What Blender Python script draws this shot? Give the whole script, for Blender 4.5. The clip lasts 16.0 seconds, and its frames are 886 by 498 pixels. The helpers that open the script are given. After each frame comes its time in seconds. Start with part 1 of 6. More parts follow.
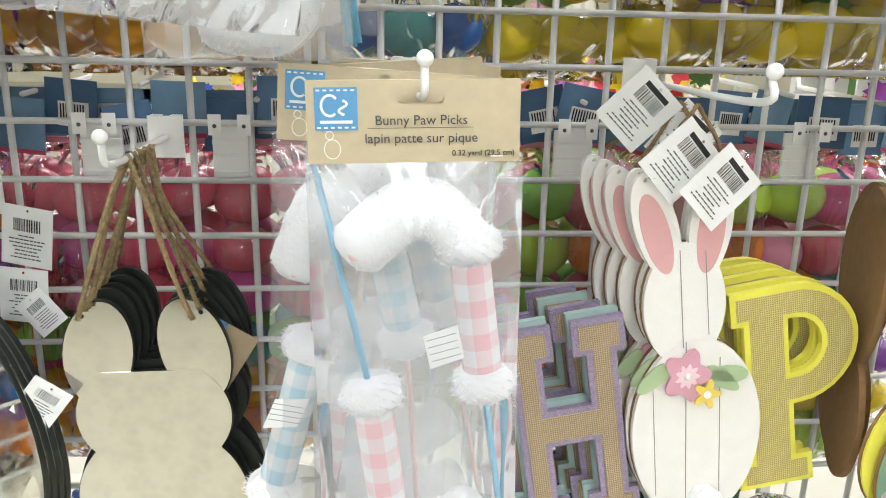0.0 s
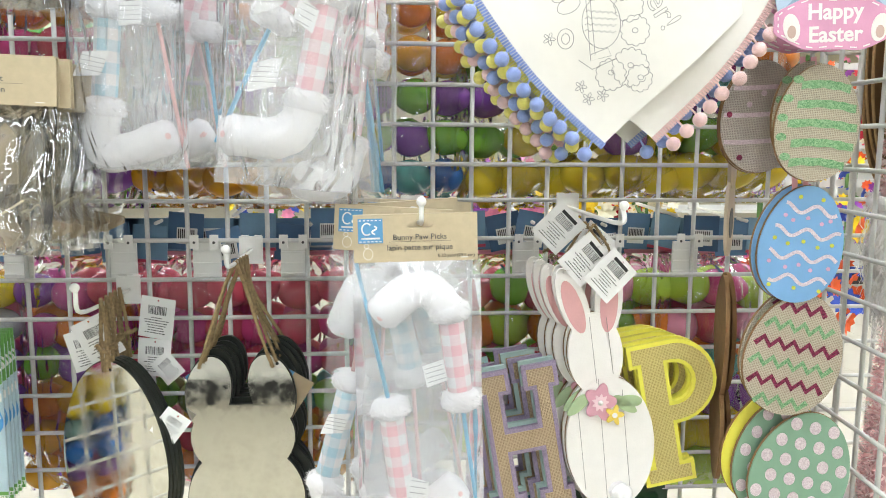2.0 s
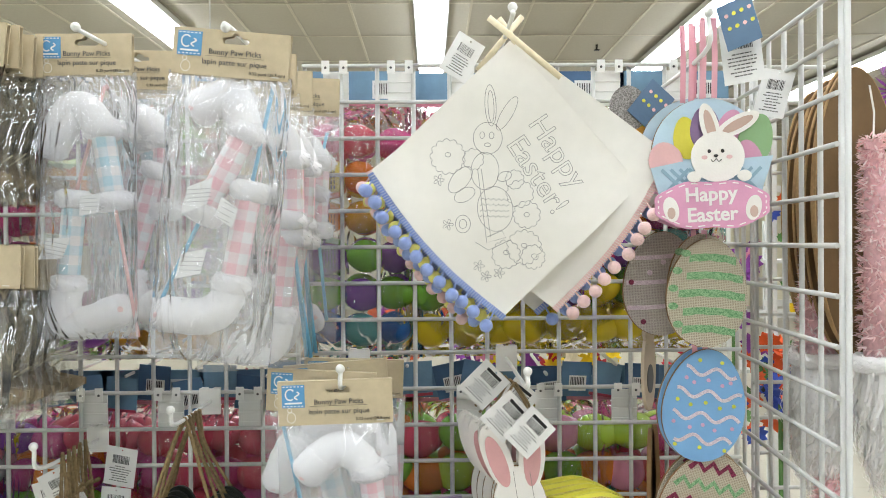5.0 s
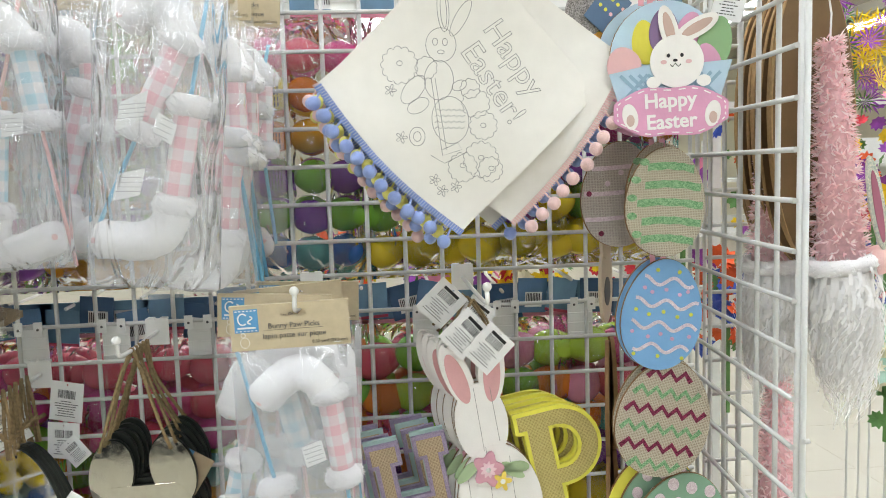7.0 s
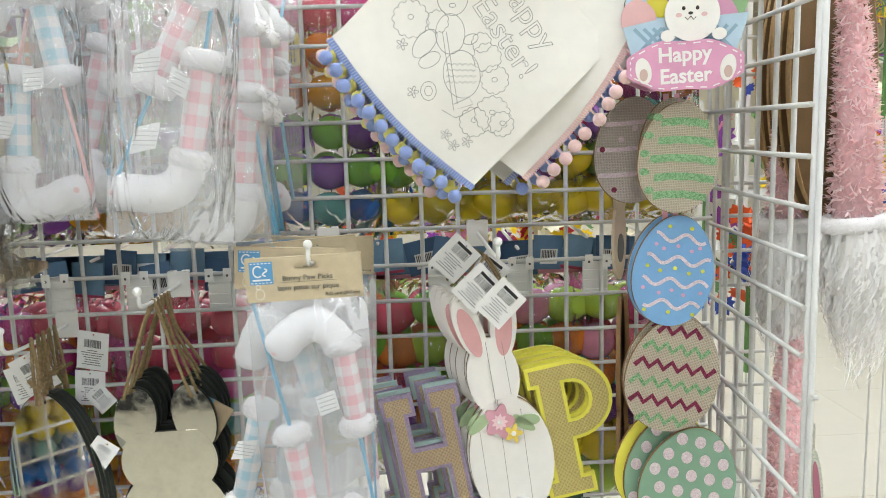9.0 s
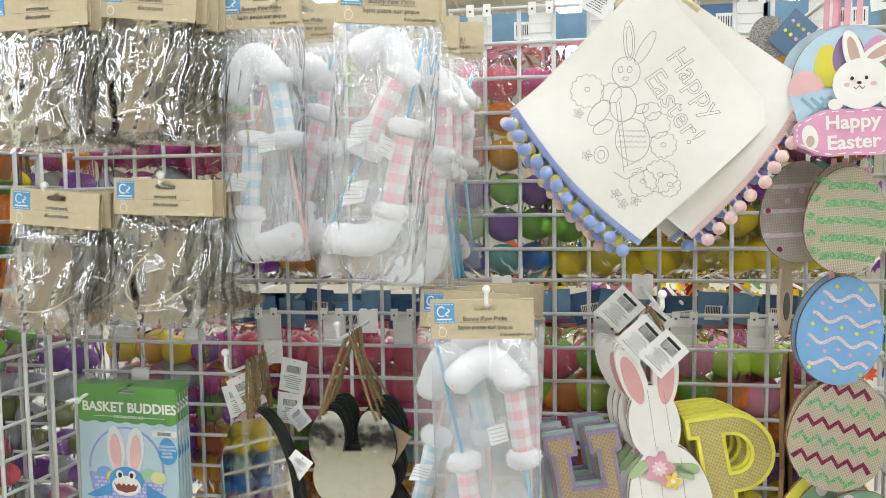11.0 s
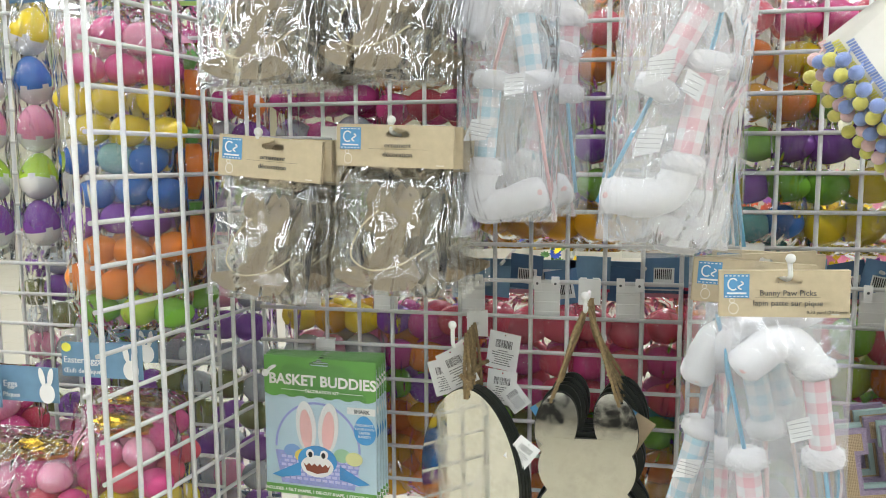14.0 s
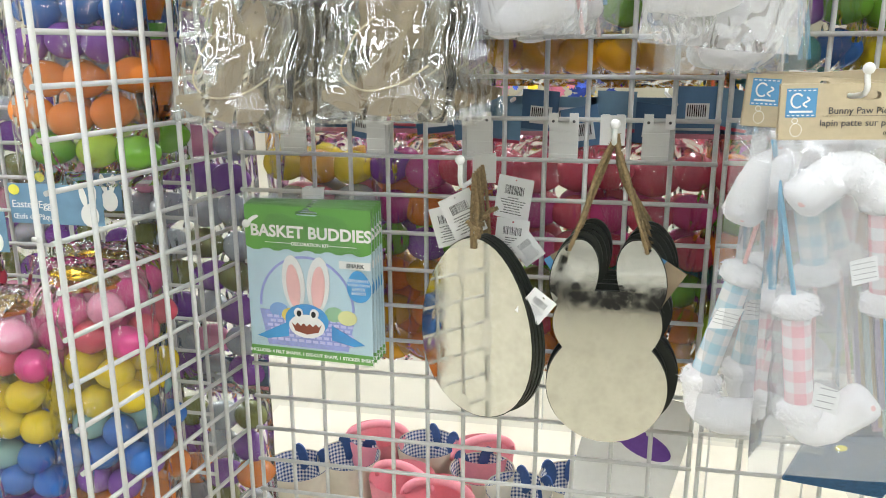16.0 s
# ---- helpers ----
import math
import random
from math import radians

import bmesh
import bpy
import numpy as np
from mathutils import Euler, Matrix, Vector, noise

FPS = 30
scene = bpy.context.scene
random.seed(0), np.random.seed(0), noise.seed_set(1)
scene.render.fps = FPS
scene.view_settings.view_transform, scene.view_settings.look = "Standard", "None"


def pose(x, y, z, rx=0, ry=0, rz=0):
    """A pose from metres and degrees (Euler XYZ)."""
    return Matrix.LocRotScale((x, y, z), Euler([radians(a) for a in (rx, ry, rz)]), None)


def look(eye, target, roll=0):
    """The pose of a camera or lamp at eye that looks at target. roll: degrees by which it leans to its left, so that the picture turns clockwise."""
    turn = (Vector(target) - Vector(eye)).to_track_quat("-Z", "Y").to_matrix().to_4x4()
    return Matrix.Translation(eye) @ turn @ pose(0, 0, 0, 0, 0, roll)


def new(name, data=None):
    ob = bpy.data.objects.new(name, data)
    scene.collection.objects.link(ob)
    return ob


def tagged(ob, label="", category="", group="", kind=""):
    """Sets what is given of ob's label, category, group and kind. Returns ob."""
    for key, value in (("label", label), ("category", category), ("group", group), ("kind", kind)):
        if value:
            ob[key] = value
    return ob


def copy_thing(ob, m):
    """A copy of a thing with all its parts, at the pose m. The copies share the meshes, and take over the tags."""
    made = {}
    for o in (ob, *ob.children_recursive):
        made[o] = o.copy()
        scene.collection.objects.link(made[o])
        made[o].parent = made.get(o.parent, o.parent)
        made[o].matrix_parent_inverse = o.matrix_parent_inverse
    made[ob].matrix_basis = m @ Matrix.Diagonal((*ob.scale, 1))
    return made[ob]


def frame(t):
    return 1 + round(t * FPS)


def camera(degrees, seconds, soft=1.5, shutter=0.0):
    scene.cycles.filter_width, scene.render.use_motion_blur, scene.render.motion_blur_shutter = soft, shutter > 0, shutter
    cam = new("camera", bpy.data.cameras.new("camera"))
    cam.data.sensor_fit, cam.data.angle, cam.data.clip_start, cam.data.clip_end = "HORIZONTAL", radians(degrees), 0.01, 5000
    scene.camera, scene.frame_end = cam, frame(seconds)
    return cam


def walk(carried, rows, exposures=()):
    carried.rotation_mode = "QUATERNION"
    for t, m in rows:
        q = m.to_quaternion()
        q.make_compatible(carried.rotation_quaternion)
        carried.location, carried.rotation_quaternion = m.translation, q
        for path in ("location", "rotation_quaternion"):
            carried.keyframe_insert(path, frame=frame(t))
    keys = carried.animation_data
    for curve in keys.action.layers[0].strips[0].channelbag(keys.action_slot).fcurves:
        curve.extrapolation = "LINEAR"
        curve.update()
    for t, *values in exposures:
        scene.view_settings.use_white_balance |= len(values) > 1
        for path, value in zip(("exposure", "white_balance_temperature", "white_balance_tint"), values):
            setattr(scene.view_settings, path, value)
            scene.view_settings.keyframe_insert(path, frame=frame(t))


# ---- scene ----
cam = camera(59.21, 16.0, soft=1.0)
PATH = [
    (0, (0.0439, -0.6980, 1.3815), (0.2225, 1.2158, 0.8288), 1.40),
    (0.5, (0.0361, -0.7995, 1.3866), (0.2209, 1.1280, 0.8859), 0.97),
    (1, (0.0268, -0.9141, 1.3952), (0.2305, 1.0281, 0.9632), 0.79),
    (1.5, (0.0225, -0.9834, 1.4151), (0.2394, 0.9676, 1.0325), 0.81),
    (2, (0.0322, -1.0207, 1.4213), (0.1930, 0.9546, 1.1525), 0.40),
    (2.5, (0.0648, -1.0461, 1.4624), (0.1689, 0.9424, 1.2753), 0.34),
    (3, (0.1279, -1.0681, 1.4948), (0.1807, 0.9272, 1.3676), 0.15),
    (3.5, (0.1788, -1.0941, 1.5051), (0.1861, 0.9053, 1.4577), 0.14),
    (3.7, (0.1820, -1.1029, 1.5101), (0.1923, 0.8969, 1.4779), 0.04),
    (5.8, (0.1712, -1.0842, 1.4948), (0.2387, 0.9146, 1.4824), -1.05),
    (6, (0.1711, -1.0804, 1.4952), (0.2551, 0.9174, 1.4558), -1.25),
    (6.5, (0.1661, -1.0730, 1.4959), (0.2978, 0.9190, 1.3761), -1.61),
    (7, (0.1632, -1.0685, 1.4846), (0.3337, 0.9144, 1.2866), -1.84),
    (7.5, (0.1695, -1.0656, 1.4776), (0.3586, 0.9097, 1.2270), -1.98),
    (8, (0.1734, -1.0657, 1.4735), (0.3594, 0.9045, 1.1845), -2.03),
    (8.2, (0.1700, -1.0662, 1.4715), (0.3507, 0.9030, 1.1723), -2.00),
    (10.3, (0.2083, -1.1439, 1.4902), (0.0281, 0.8356, 1.2687), -1.07),
    (10.5, (0.2077, -1.1583, 1.4849), (-0.0137, 0.8198, 1.2900), -0.95),
    (11, (0.1710, -1.1720, 1.4803), (-0.1430, 0.7979, 1.3365), -0.78),
    (11.5, (0.0825, -1.1461, 1.4864), (-0.3188, 0.8099, 1.3730), -0.56),
    (12, (-0.0236, -1.1241, 1.4971), (-0.4669, 0.8238, 1.4018), -0.42),
    (12.5, (-0.0792, -1.1088, 1.4988), (-0.5463, 0.8336, 1.4045), -0.38),
    (13, (-0.1017, -1.0931, 1.4937), (-0.5659, 0.8486, 1.3738), -0.39),
    (13.5, (-0.0993, -1.0869, 1.4792), (-0.5472, 0.8552, 1.3123), -0.35),
    (14, (-0.1026, -1.0813, 1.4654), (-0.5305, 0.8588, 1.2354), -0.25),
    (14.5, (-0.1118, -1.0750, 1.4477), (-0.5211, 0.8591, 1.1450), -0.15),
    (15, (-0.1191, -1.0665, 1.4233), (-0.5161, 0.8571, 1.0461), -0.03),
    (15.5, (-0.1348, -1.0399, 1.3939), (-0.5244, 0.8724, 0.9567), 0.03),
    (16, (-0.1476, -0.9754, 1.3809), (-0.5309, 0.9222, 0.8787), -0.08),
]
walk(cam, [(t, look(eye, target, roll)) for t, eye, target, roll in PATH],
     [(0, 0.45), (1.5, 0.52), (2.5, 0.24), (3.5, 0.05), (6, 0.02), (8, 0.02), (10.5, 0.2), (12.5, 0.12), (14.5, 0.16), (16, 0.32)])

# ---------- light and surroundings ----------
world = bpy.data.worlds.new("world")
scene.world = world
world.use_nodes = True
world.node_tree.nodes["Background"].inputs[0].default_value = (0.9, 0.92, 0.88, 1)
world.node_tree.nodes["Background"].inputs[1].default_value = 0.05

G = 0.0508


def row(r):
    return 1.246 + G * (10 - r) if r >= 8 else 1.75 - G * r


def lin(h):
    c = [int(h[i:i + 2], 16) / 255 for i in (0, 2, 4)]
    return tuple(v / 12.92 if v <= 0.04045 else ((v + 0.055) / 1.055) ** 2.4 for v in c)


MATS = {}


def nodes_of(name):
    m = bpy.data.materials.new(name)
    m.use_nodes = True
    return m, m.node_tree.nodes, m.node_tree.links, m.node_tree.nodes["Principled BSDF"]


def mat(name, h, rough=0.5, metal=0.0, var=0.08, scale=40.0, bump=0.1, bscale=300.0, sheen=0.0, coat=0.0, spec=0.5, trans=0.0, sss=0.0, emit=0.0):
    """A surface of colour h with mottling at two scales and fine relief."""
    if name in MATS:
        return MATS[name]
    m, n, l, p = nodes_of(name)
    c = lin(h)
    co = n.new("ShaderNodeTexCoord")
    n1 = n.new("ShaderNodeTexNoise")
    n1.inputs["Scale"].default_value, n1.inputs["Detail"].default_value = scale, 5
    l.new(co.outputs["Object"], n1.inputs["Vector"])
    inf = n.new("ShaderNodeObjectInfo")
    mix = n.new("ShaderNodeMath")
    mix.operation = "ADD"
    l.new(n1.outputs[0], mix.inputs[0])
    mul = n.new("ShaderNodeMath")
    mul.operation = "MULTIPLY"
    mul.inputs[1].default_value = 0.25
    l.new(inf.outputs["Random"], mul.inputs[0])
    l.new(mul.outputs[0], mix.inputs[1])
    ramp = n.new("ShaderNodeValToRGB")
    ramp.color_ramp.elements[0].position, ramp.color_ramp.elements[1].position = 0.3, 0.9
    ramp.color_ramp.elements[0].color = (*[v * (1 - var) for v in c], 1)
    ramp.color_ramp.elements[1].color = (*[min(1, v * (1 + var)) for v in c], 1)
    l.new(mix.outputs[0], ramp.inputs[0])
    l.new(ramp.outputs[0], p.inputs["Base Color"])
    p.inputs["Roughness"].default_value, p.inputs["Metallic"].default_value = rough, metal
    p.inputs["Sheen Weight"].default_value, p.inputs["Coat Weight"].default_value = sheen, coat
    p.inputs["Specular IOR Level"].default_value, p.inputs["Transmission Weight"].default_value = spec, trans
    if sss:
        p.inputs["Subsurface Weight"].default_value, p.inputs["Subsurface Scale"].default_value = sss, 0.006
    if emit:
        p.inputs["Emission Color"].default_value, p.inputs["Emission Strength"].default_value = (*c, 1), emit
    if bump:
        n2 = n.new("ShaderNodeTexNoise")
        n2.inputs["Scale"].default_value, n2.inputs["Detail"].default_value = bscale, 3
        l.new(co.outputs["Object"], n2.inputs["Vector"])
        b = n.new("ShaderNodeBump")
        b.inputs["Strength"].default_value, b.inputs["Distance"].default_value = bump, 0.002
        l.new(n2.outputs[0], b.inputs["Height"])
        l.new(b.outputs[0], p.inputs["Normal"])
    MATS[name] = m
    return m


def film(name, haze=0.06, gloss=1.0, crinkle=0.5, scale=60.0, deep=0.01, gr=0.06, stretch=(1.3, 1.0, 0.55)):
    """Clear bag plastic: see-through with sharp crinkled gloss and a little milky haze."""
    if name in MATS:
        return MATS[name]
    m, n, l, p = nodes_of(name)
    n.remove(p)
    out = n["Material Output"]
    tr, gl, di = n.new("ShaderNodeBsdfTransparent"), n.new("ShaderNodeBsdfGlossy"), n.new("ShaderNodeBsdfDiffuse")
    tr.inputs[0].default_value = (0.97, 0.98, 0.98, 1)
    gl.inputs["Roughness"].default_value = gr
    di.inputs[0].default_value = (0.94, 0.94, 0.95, 1)
    co, nz, b = n.new("ShaderNodeTexCoord"), n.new("ShaderNodeTexNoise"), n.new("ShaderNodeBump")
    nz.inputs["Scale"].default_value, nz.inputs["Detail"].default_value, nz.inputs["Distortion"].default_value = scale, 1.0, 1.0
    mp = n.new("ShaderNodeMapping")
    mp.inputs["Scale"].default_value = stretch
    b.inputs["Strength"].default_value, b.inputs["Distance"].default_value = crinkle, deep
    l.new(co.outputs["Object"], mp.inputs["Vector"])
    l.new(mp.outputs[0], nz.inputs["Vector"])
    l.new(nz.outputs[0], b.inputs["Height"])
    l.new(b.outputs[0], gl.inputs["Normal"])
    fr = n.new("ShaderNodeFresnel")
    fr.inputs[0].default_value = 1.45
    l.new(b.outputs[0], fr.inputs["Normal"])
    k = n.new("ShaderNodeMath")
    k.operation, k.inputs[1].default_value, k.use_clamp = "MULTIPLY", gloss, True
    l.new(fr.outputs[0], k.inputs[0])
    m1, m2 = n.new("ShaderNodeMixShader"), n.new("ShaderNodeMixShader")
    m1.inputs[0].default_value = haze
    l.new(tr.outputs[0], m1.inputs[1])
    l.new(di.outputs[0], m1.inputs[2])
    l.new(k.outputs[0], m2.inputs[0])
    l.new(m1.outputs[0], m2.inputs[1])
    l.new(gl.outputs[0], m2.inputs[2])
    l.new(m2.outputs[0], out.inputs[0])
    MATS[name] = m
    return m


def gingham(name, h, size=0.0115):
    m, n, l, p = nodes_of(name)
    uv, sep = n.new("ShaderNodeUVMap"), n.new("ShaderNodeSeparateXYZ")
    l.new(uv.outputs[0], sep.inputs[0])
    add = n.new("ShaderNodeMath")
    add.operation = "ADD"
    for i in (0, 1):
        d, f, g = n.new("ShaderNodeMath"), n.new("ShaderNodeMath"), n.new("ShaderNodeMath")
        d.operation, d.inputs[1].default_value = "DIVIDE", 2 * size
        f.operation = "FRACT"
        g.operation, g.inputs[1].default_value = "GREATER_THAN", 0.5
        l.new(sep.outputs[i], d.inputs[0])
        l.new(d.outputs[0], f.inputs[0])
        l.new(f.outputs[0], g.inputs[0])
        l.new(g.outputs[0], add.inputs[i])
    half = n.new("ShaderNodeMath")
    half.operation, half.inputs[1].default_value = "MULTIPLY", 0.5
    l.new(add.outputs[0], half.inputs[0])
    r = n.new("ShaderNodeValToRGB")
    r.color_ramp.elements[0].color, r.color_ramp.elements[1].color = (0.86, 0.84, 0.83, 1), (*lin(h), 1)
    l.new(half.outputs[0], r.inputs[0])
    l.new(r.outputs[0], p.inputs["Base Color"])
    p.inputs["Roughness"].default_value = 0.9
    wv, b = n.new("ShaderNodeTexNoise"), n.new("ShaderNodeBump")
    wv.inputs["Scale"].default_value = 900
    b.inputs["Strength"].default_value, b.inputs["Distance"].default_value = 0.4, 0.001
    l.new(wv.outputs[0], b.inputs["Height"])
    l.new(b.outputs[0], p.inputs["Normal"])
    MATS[name] = m
    return m


def burlap(name, h, h2):
    m, n, l, p = nodes_of(name)
    co = n.new("ShaderNodeTexCoord")
    mx = n.new("ShaderNodeMath")
    mx.operation = "MAXIMUM"
    for i, d in enumerate(("X", "Z")):
        w = n.new("ShaderNodeTexWave")
        w.bands_direction = d
        w.inputs["Scale"].default_value, w.inputs["Distortion"].default_value, w.inputs["Detail"].default_value = 175, 2.2, 3
        l.new(co.outputs["Object"], w.inputs["Vector"])
        l.new(w.outputs["Fac"], mx.inputs[i])
    r, b = n.new("ShaderNodeValToRGB"), n.new("ShaderNodeBump")
    r.color_ramp.elements[0].color, r.color_ramp.elements[1].color = (*lin(h2), 1), (*lin(h), 1)
    r.color_ramp.elements[0].position, r.color_ramp.elements[1].position = 0.2, 1.0
    l.new(mx.outputs[0], r.inputs[0])
    l.new(mx.outputs[0], b.inputs["Height"])
    b.inputs["Strength"].default_value, b.inputs["Distance"].default_value = 0.7, 0.0015
    l.new(r.outputs[0], p.inputs["Base Color"])
    l.new(b.outputs[0], p.inputs["Normal"])
    p.inputs["Roughness"].default_value = 0.92
    MATS[name] = m
    return m


def glitter(name, h, h2):
    m, n, l, p = nodes_of(name)
    co, v, r = n.new("ShaderNodeTexCoord"), n.new("ShaderNodeTexVoronoi"), n.new("ShaderNodeValToRGB")
    v.inputs["Scale"].default_value = 900
    l.new(co.outputs["Object"], v.inputs["Vector"])
    r.color_ramp.elements[0].color, r.color_ramp.elements[1].color = (*lin(h2), 1), (*lin(h), 1)
    sep = n.new("ShaderNodeSeparateColor")
    l.new(v.outputs["Color"], sep.inputs[0])
    l.new(sep.outputs[0], r.inputs[0])
    l.new(r.outputs[0], p.inputs["Base Color"])
    b = n.new("ShaderNodeBump")
    b.inputs["Strength"].default_value, b.inputs["Distance"].default_value = 0.8, 0.001
    l.new(sep.outputs[1], b.inputs["Height"])
    l.new(b.outputs[0], p.inputs["Normal"])
    p.inputs["Roughness"].default_value, p.inputs["Metallic"].default_value = 0.35, 0.3
    MATS[name] = m
    return m


def galvanised(name):
    """Spangled zinc sheet: mirror-like with cloudy rough patches."""
    m, n, l, p = nodes_of(name)
    co, v, nz, r, r2 = n.new("ShaderNodeTexCoord"), n.new("ShaderNodeTexVoronoi"), n.new("ShaderNodeTexNoise"), n.new("ShaderNodeValToRGB"), n.new("ShaderNodeValToRGB")
    v.inputs["Scale"].default_value, nz.inputs["Scale"].default_value, nz.inputs["Detail"].default_value = 130, 38, 7
    for q in (v, nz):
        l.new(co.outputs["Object"], q.inputs["Vector"])
    mx = n.new("ShaderNodeMath")
    mx.operation = "MULTIPLY_ADD"
    mx.inputs[1].default_value = 0.25
    l.new(v.outputs["Distance"], mx.inputs[0])
    l.new(nz.outputs[0], mx.inputs[2])
    r.color_ramp.elements[0].position, r.color_ramp.elements[1].position = 0.35, 0.75
    r.color_ramp.elements[0].color, r.color_ramp.elements[1].color = (0.76, 0.75, 0.67, 1), (0.88, 0.87, 0.79, 1)
    r2.color_ramp.elements[0].position, r2.color_ramp.elements[1].position = 0.5, 0.85
    r2.color_ramp.elements[0].color, r2.color_ramp.elements[1].color = (0.02, 0.02, 0.02, 1), (0.14, 0.14, 0.14, 1)
    l.new(mx.outputs[0], r.inputs[0])
    l.new(mx.outputs[0], r2.inputs[0])
    l.new(r.outputs[0], p.inputs["Base Color"])
    l.new(r2.outputs[0], p.inputs["Roughness"])
    p.inputs["Metallic"].default_value = 1.0
    MATS[name] = m
    return m


WHITE_METAL = mat("white_powder_coat", "CACAC6", 0.35, var=0.05, scale=60, bump=0.06, bscale=500)
HOOK_WHITE = mat("white_plastic", "ECECE8", 0.3, var=0.03)
KRAFT = mat("kraft_card", "C7B899", 0.7, var=0.07, scale=120, bump=0.08, bscale=900)
KRAFT_DARK = mat("brown_board", "9C8B70", 0.8, var=0.12, scale=60, bump=0.15, bscale=700)
MDF = mat("mdf_edge", "8A6A45", 0.85, var=0.15, scale=90)
LOGO_BLUE = mat("logo_blue", "5E9CCB", 0.6, var=0.04)
WHITE = mat("white_print", "EFEDE8", 0.6, var=0.02, bump=0)
INK = mat("black_ink", "222222", 0.6, var=0.05, bump=0)
GREY_INK = mat("grey_ink", "5A5A5A", 0.6, var=0.05, bump=0)
PAPER = mat("white_paper", "EDEDEA", 0.65, var=0.03, scale=80)
FUR = mat("white_fur", "F1EFEF", 0.95, var=0.03, scale=160, bump=0.5, bscale=380, sheen=0.5)
PAD = mat("pink_felt", "F3C9C6", 0.95, var=0.06, scale=200, bump=0.4, bscale=900)
BLUE_STICK = mat("blue_paper_stick", "6DB4D6", 0.6, var=0.12, scale=200, bump=0.5, bscale=400)
PINK_STICK = mat("pink_paper_stick", "EFB9B4", 0.6, var=0.12, scale=200, bump=0.5, bscale=400)
PINK_GING, BLUE_GING = gingham("pink_gingham", "F2B9C1"), gingham("blue_gingham", "ACD6E5")
HAZY = film("hazy_film", 0.21, 1.9, 1.0, 38, 0.012, 0.05, (1.5, 1.0, 0.35))
MATTE = film("matte_film", 0.16, 1.3, 0.5, 16, 0.012, 0.1, (1.4, 1.0, 0.4))
CLEAR = film("clear_film", 0.014, 2.2, 1.0, 30, 0.024, 0.05)
SLEEVE = film("sleeve_film", 0.015, 1.3, 0.5, 12, 0.006, 0.05)
SHINY = film("stiff_film", 0.012, 6.0, 1.0, 17, 0.036, 0.06, (1.1, 1.0, 0.6))
JUTE = mat("jute_twine", "8F7A58", 0.95, var=0.45, scale=260, bump=0.9, bscale=700)
BURLAP, BURLAP_Y = burlap("burlap", "D0BA98", "9A8260"), burlap("burlap_gold", "E6D78F", "B7A255")
LINEN = burlap("linen", "CFC5B1", "A39780")
ZINC = galvanised("galvanised_sheet")
DARK_EDGE = mat("dark_sheet_back", "30332F", 0.4, 0.6, var=0.2)
LILAC = glitter("lilac_glitter", "B6A6C0", "9789A6")
YELLOW_EDGE = mat("yellow_paint", "EEE75A", 0.45, var=0.05)
TEAL_EDGE = mat("mint_paint", "A9C2BC", 0.5, var=0.05)
CANVAS = mat("cream_canvas", "EDEAE2", 0.9, var=0.03, scale=60, bump=0.06, bscale=1400)


# ---------- mesh helpers ----------
def part(name, bm, material, parent, label="", smooth=False):
    me = bpy.data.meshes.new(name)
    bm.normal_update()
    bm.to_mesh(me)
    bm.free()
    if smooth:
        for p in me.polygons:
            p.use_smooth = True
    me.materials.append(material)
    ob = new(name, me)
    if parent:
        ob.parent = parent
    if "film" in material.name:
        ob.visible_shadow = False
    return tagged(ob, label, kind="stuff" if name in ("barcode", "print_bar", "weave", "stitching", "tile_joint", "braid", "line_drawing") else "")


def shared(name, me, parent, m=None):
    ob = new(name, me)
    if parent:
        ob.parent = parent
    if m is not None:
        ob.matrix_local = m
    return ob


def thing(name, m, label, category, group="", kind=""):
    ob = new(name)
    ob.empty_display_size = 0.02
    ob.matrix_world = m
    return tagged(ob, label, category, group, kind)


def sheet(loops, t=0.002, y=0.0, bm=None, bevel=0.0):
    """A flat piece in the x-z plane, front at y, thickness t towards +y; loops after the first are holes."""
    bm = bm or bmesh.new()
    edges = []
    for lp in loops:
        vs = [bm.verts.new((a, y, b)) for a, b in lp]
        edges += [bm.edges.new((vs[i], vs[(i + 1) % len(vs)])) for i in range(len(vs))]
    r = bmesh.ops.triangle_fill(bm, edges=edges, use_beauty=True, use_dissolve=False)
    fs = [g for g in r["geom"] if isinstance(g, bmesh.types.BMFace)]
    for f in fs:
        f.normal_update()
        if f.normal.y > 0:
            f.normal_flip()
    e = bmesh.ops.extrude_face_region(bm, geom=fs, use_keep_orig=True)
    moved = [g for g in e["geom"] if isinstance(g, bmesh.types.BMVert)]
    bmesh.ops.translate(bm, verts=moved, vec=(0, t, 0))
    for f in [g for g in e["geom"] if isinstance(g, bmesh.types.BMFace)]:
        f.normal_flip()
    return bm


def box(bm, x0, x1, y0, y1, z0, z1):
    vs = bmesh.ops.create_cube(bm, size=1)["verts"]
    for v in vs:
        v.co = Vector(((x0 + x1) / 2 + v.co.x * (x1 - x0), (y0 + y1) / 2 + v.co.y * (y1 - y0), (z0 + z1) / 2 + v.co.z * (z1 - z0)))
    return bm


def rect(x0, x1, z0, z1):
    return [(x0, z0), (x1, z0), (x1, z1), (x0, z1)]


def oval(cx, cz, a, b, n=28, turn=0.0, egg=0.0):
    out = []
    for i in range(n):
        t = 2 * math.pi * i / n
        x, z = a * math.sin(t) * (1 - egg * math.cos(t)), b * math.cos(t)
        out.append((cx + x * math.cos(turn) - z * math.sin(turn), cz + x * math.sin(turn) + z * math.cos(turn)))
    return out


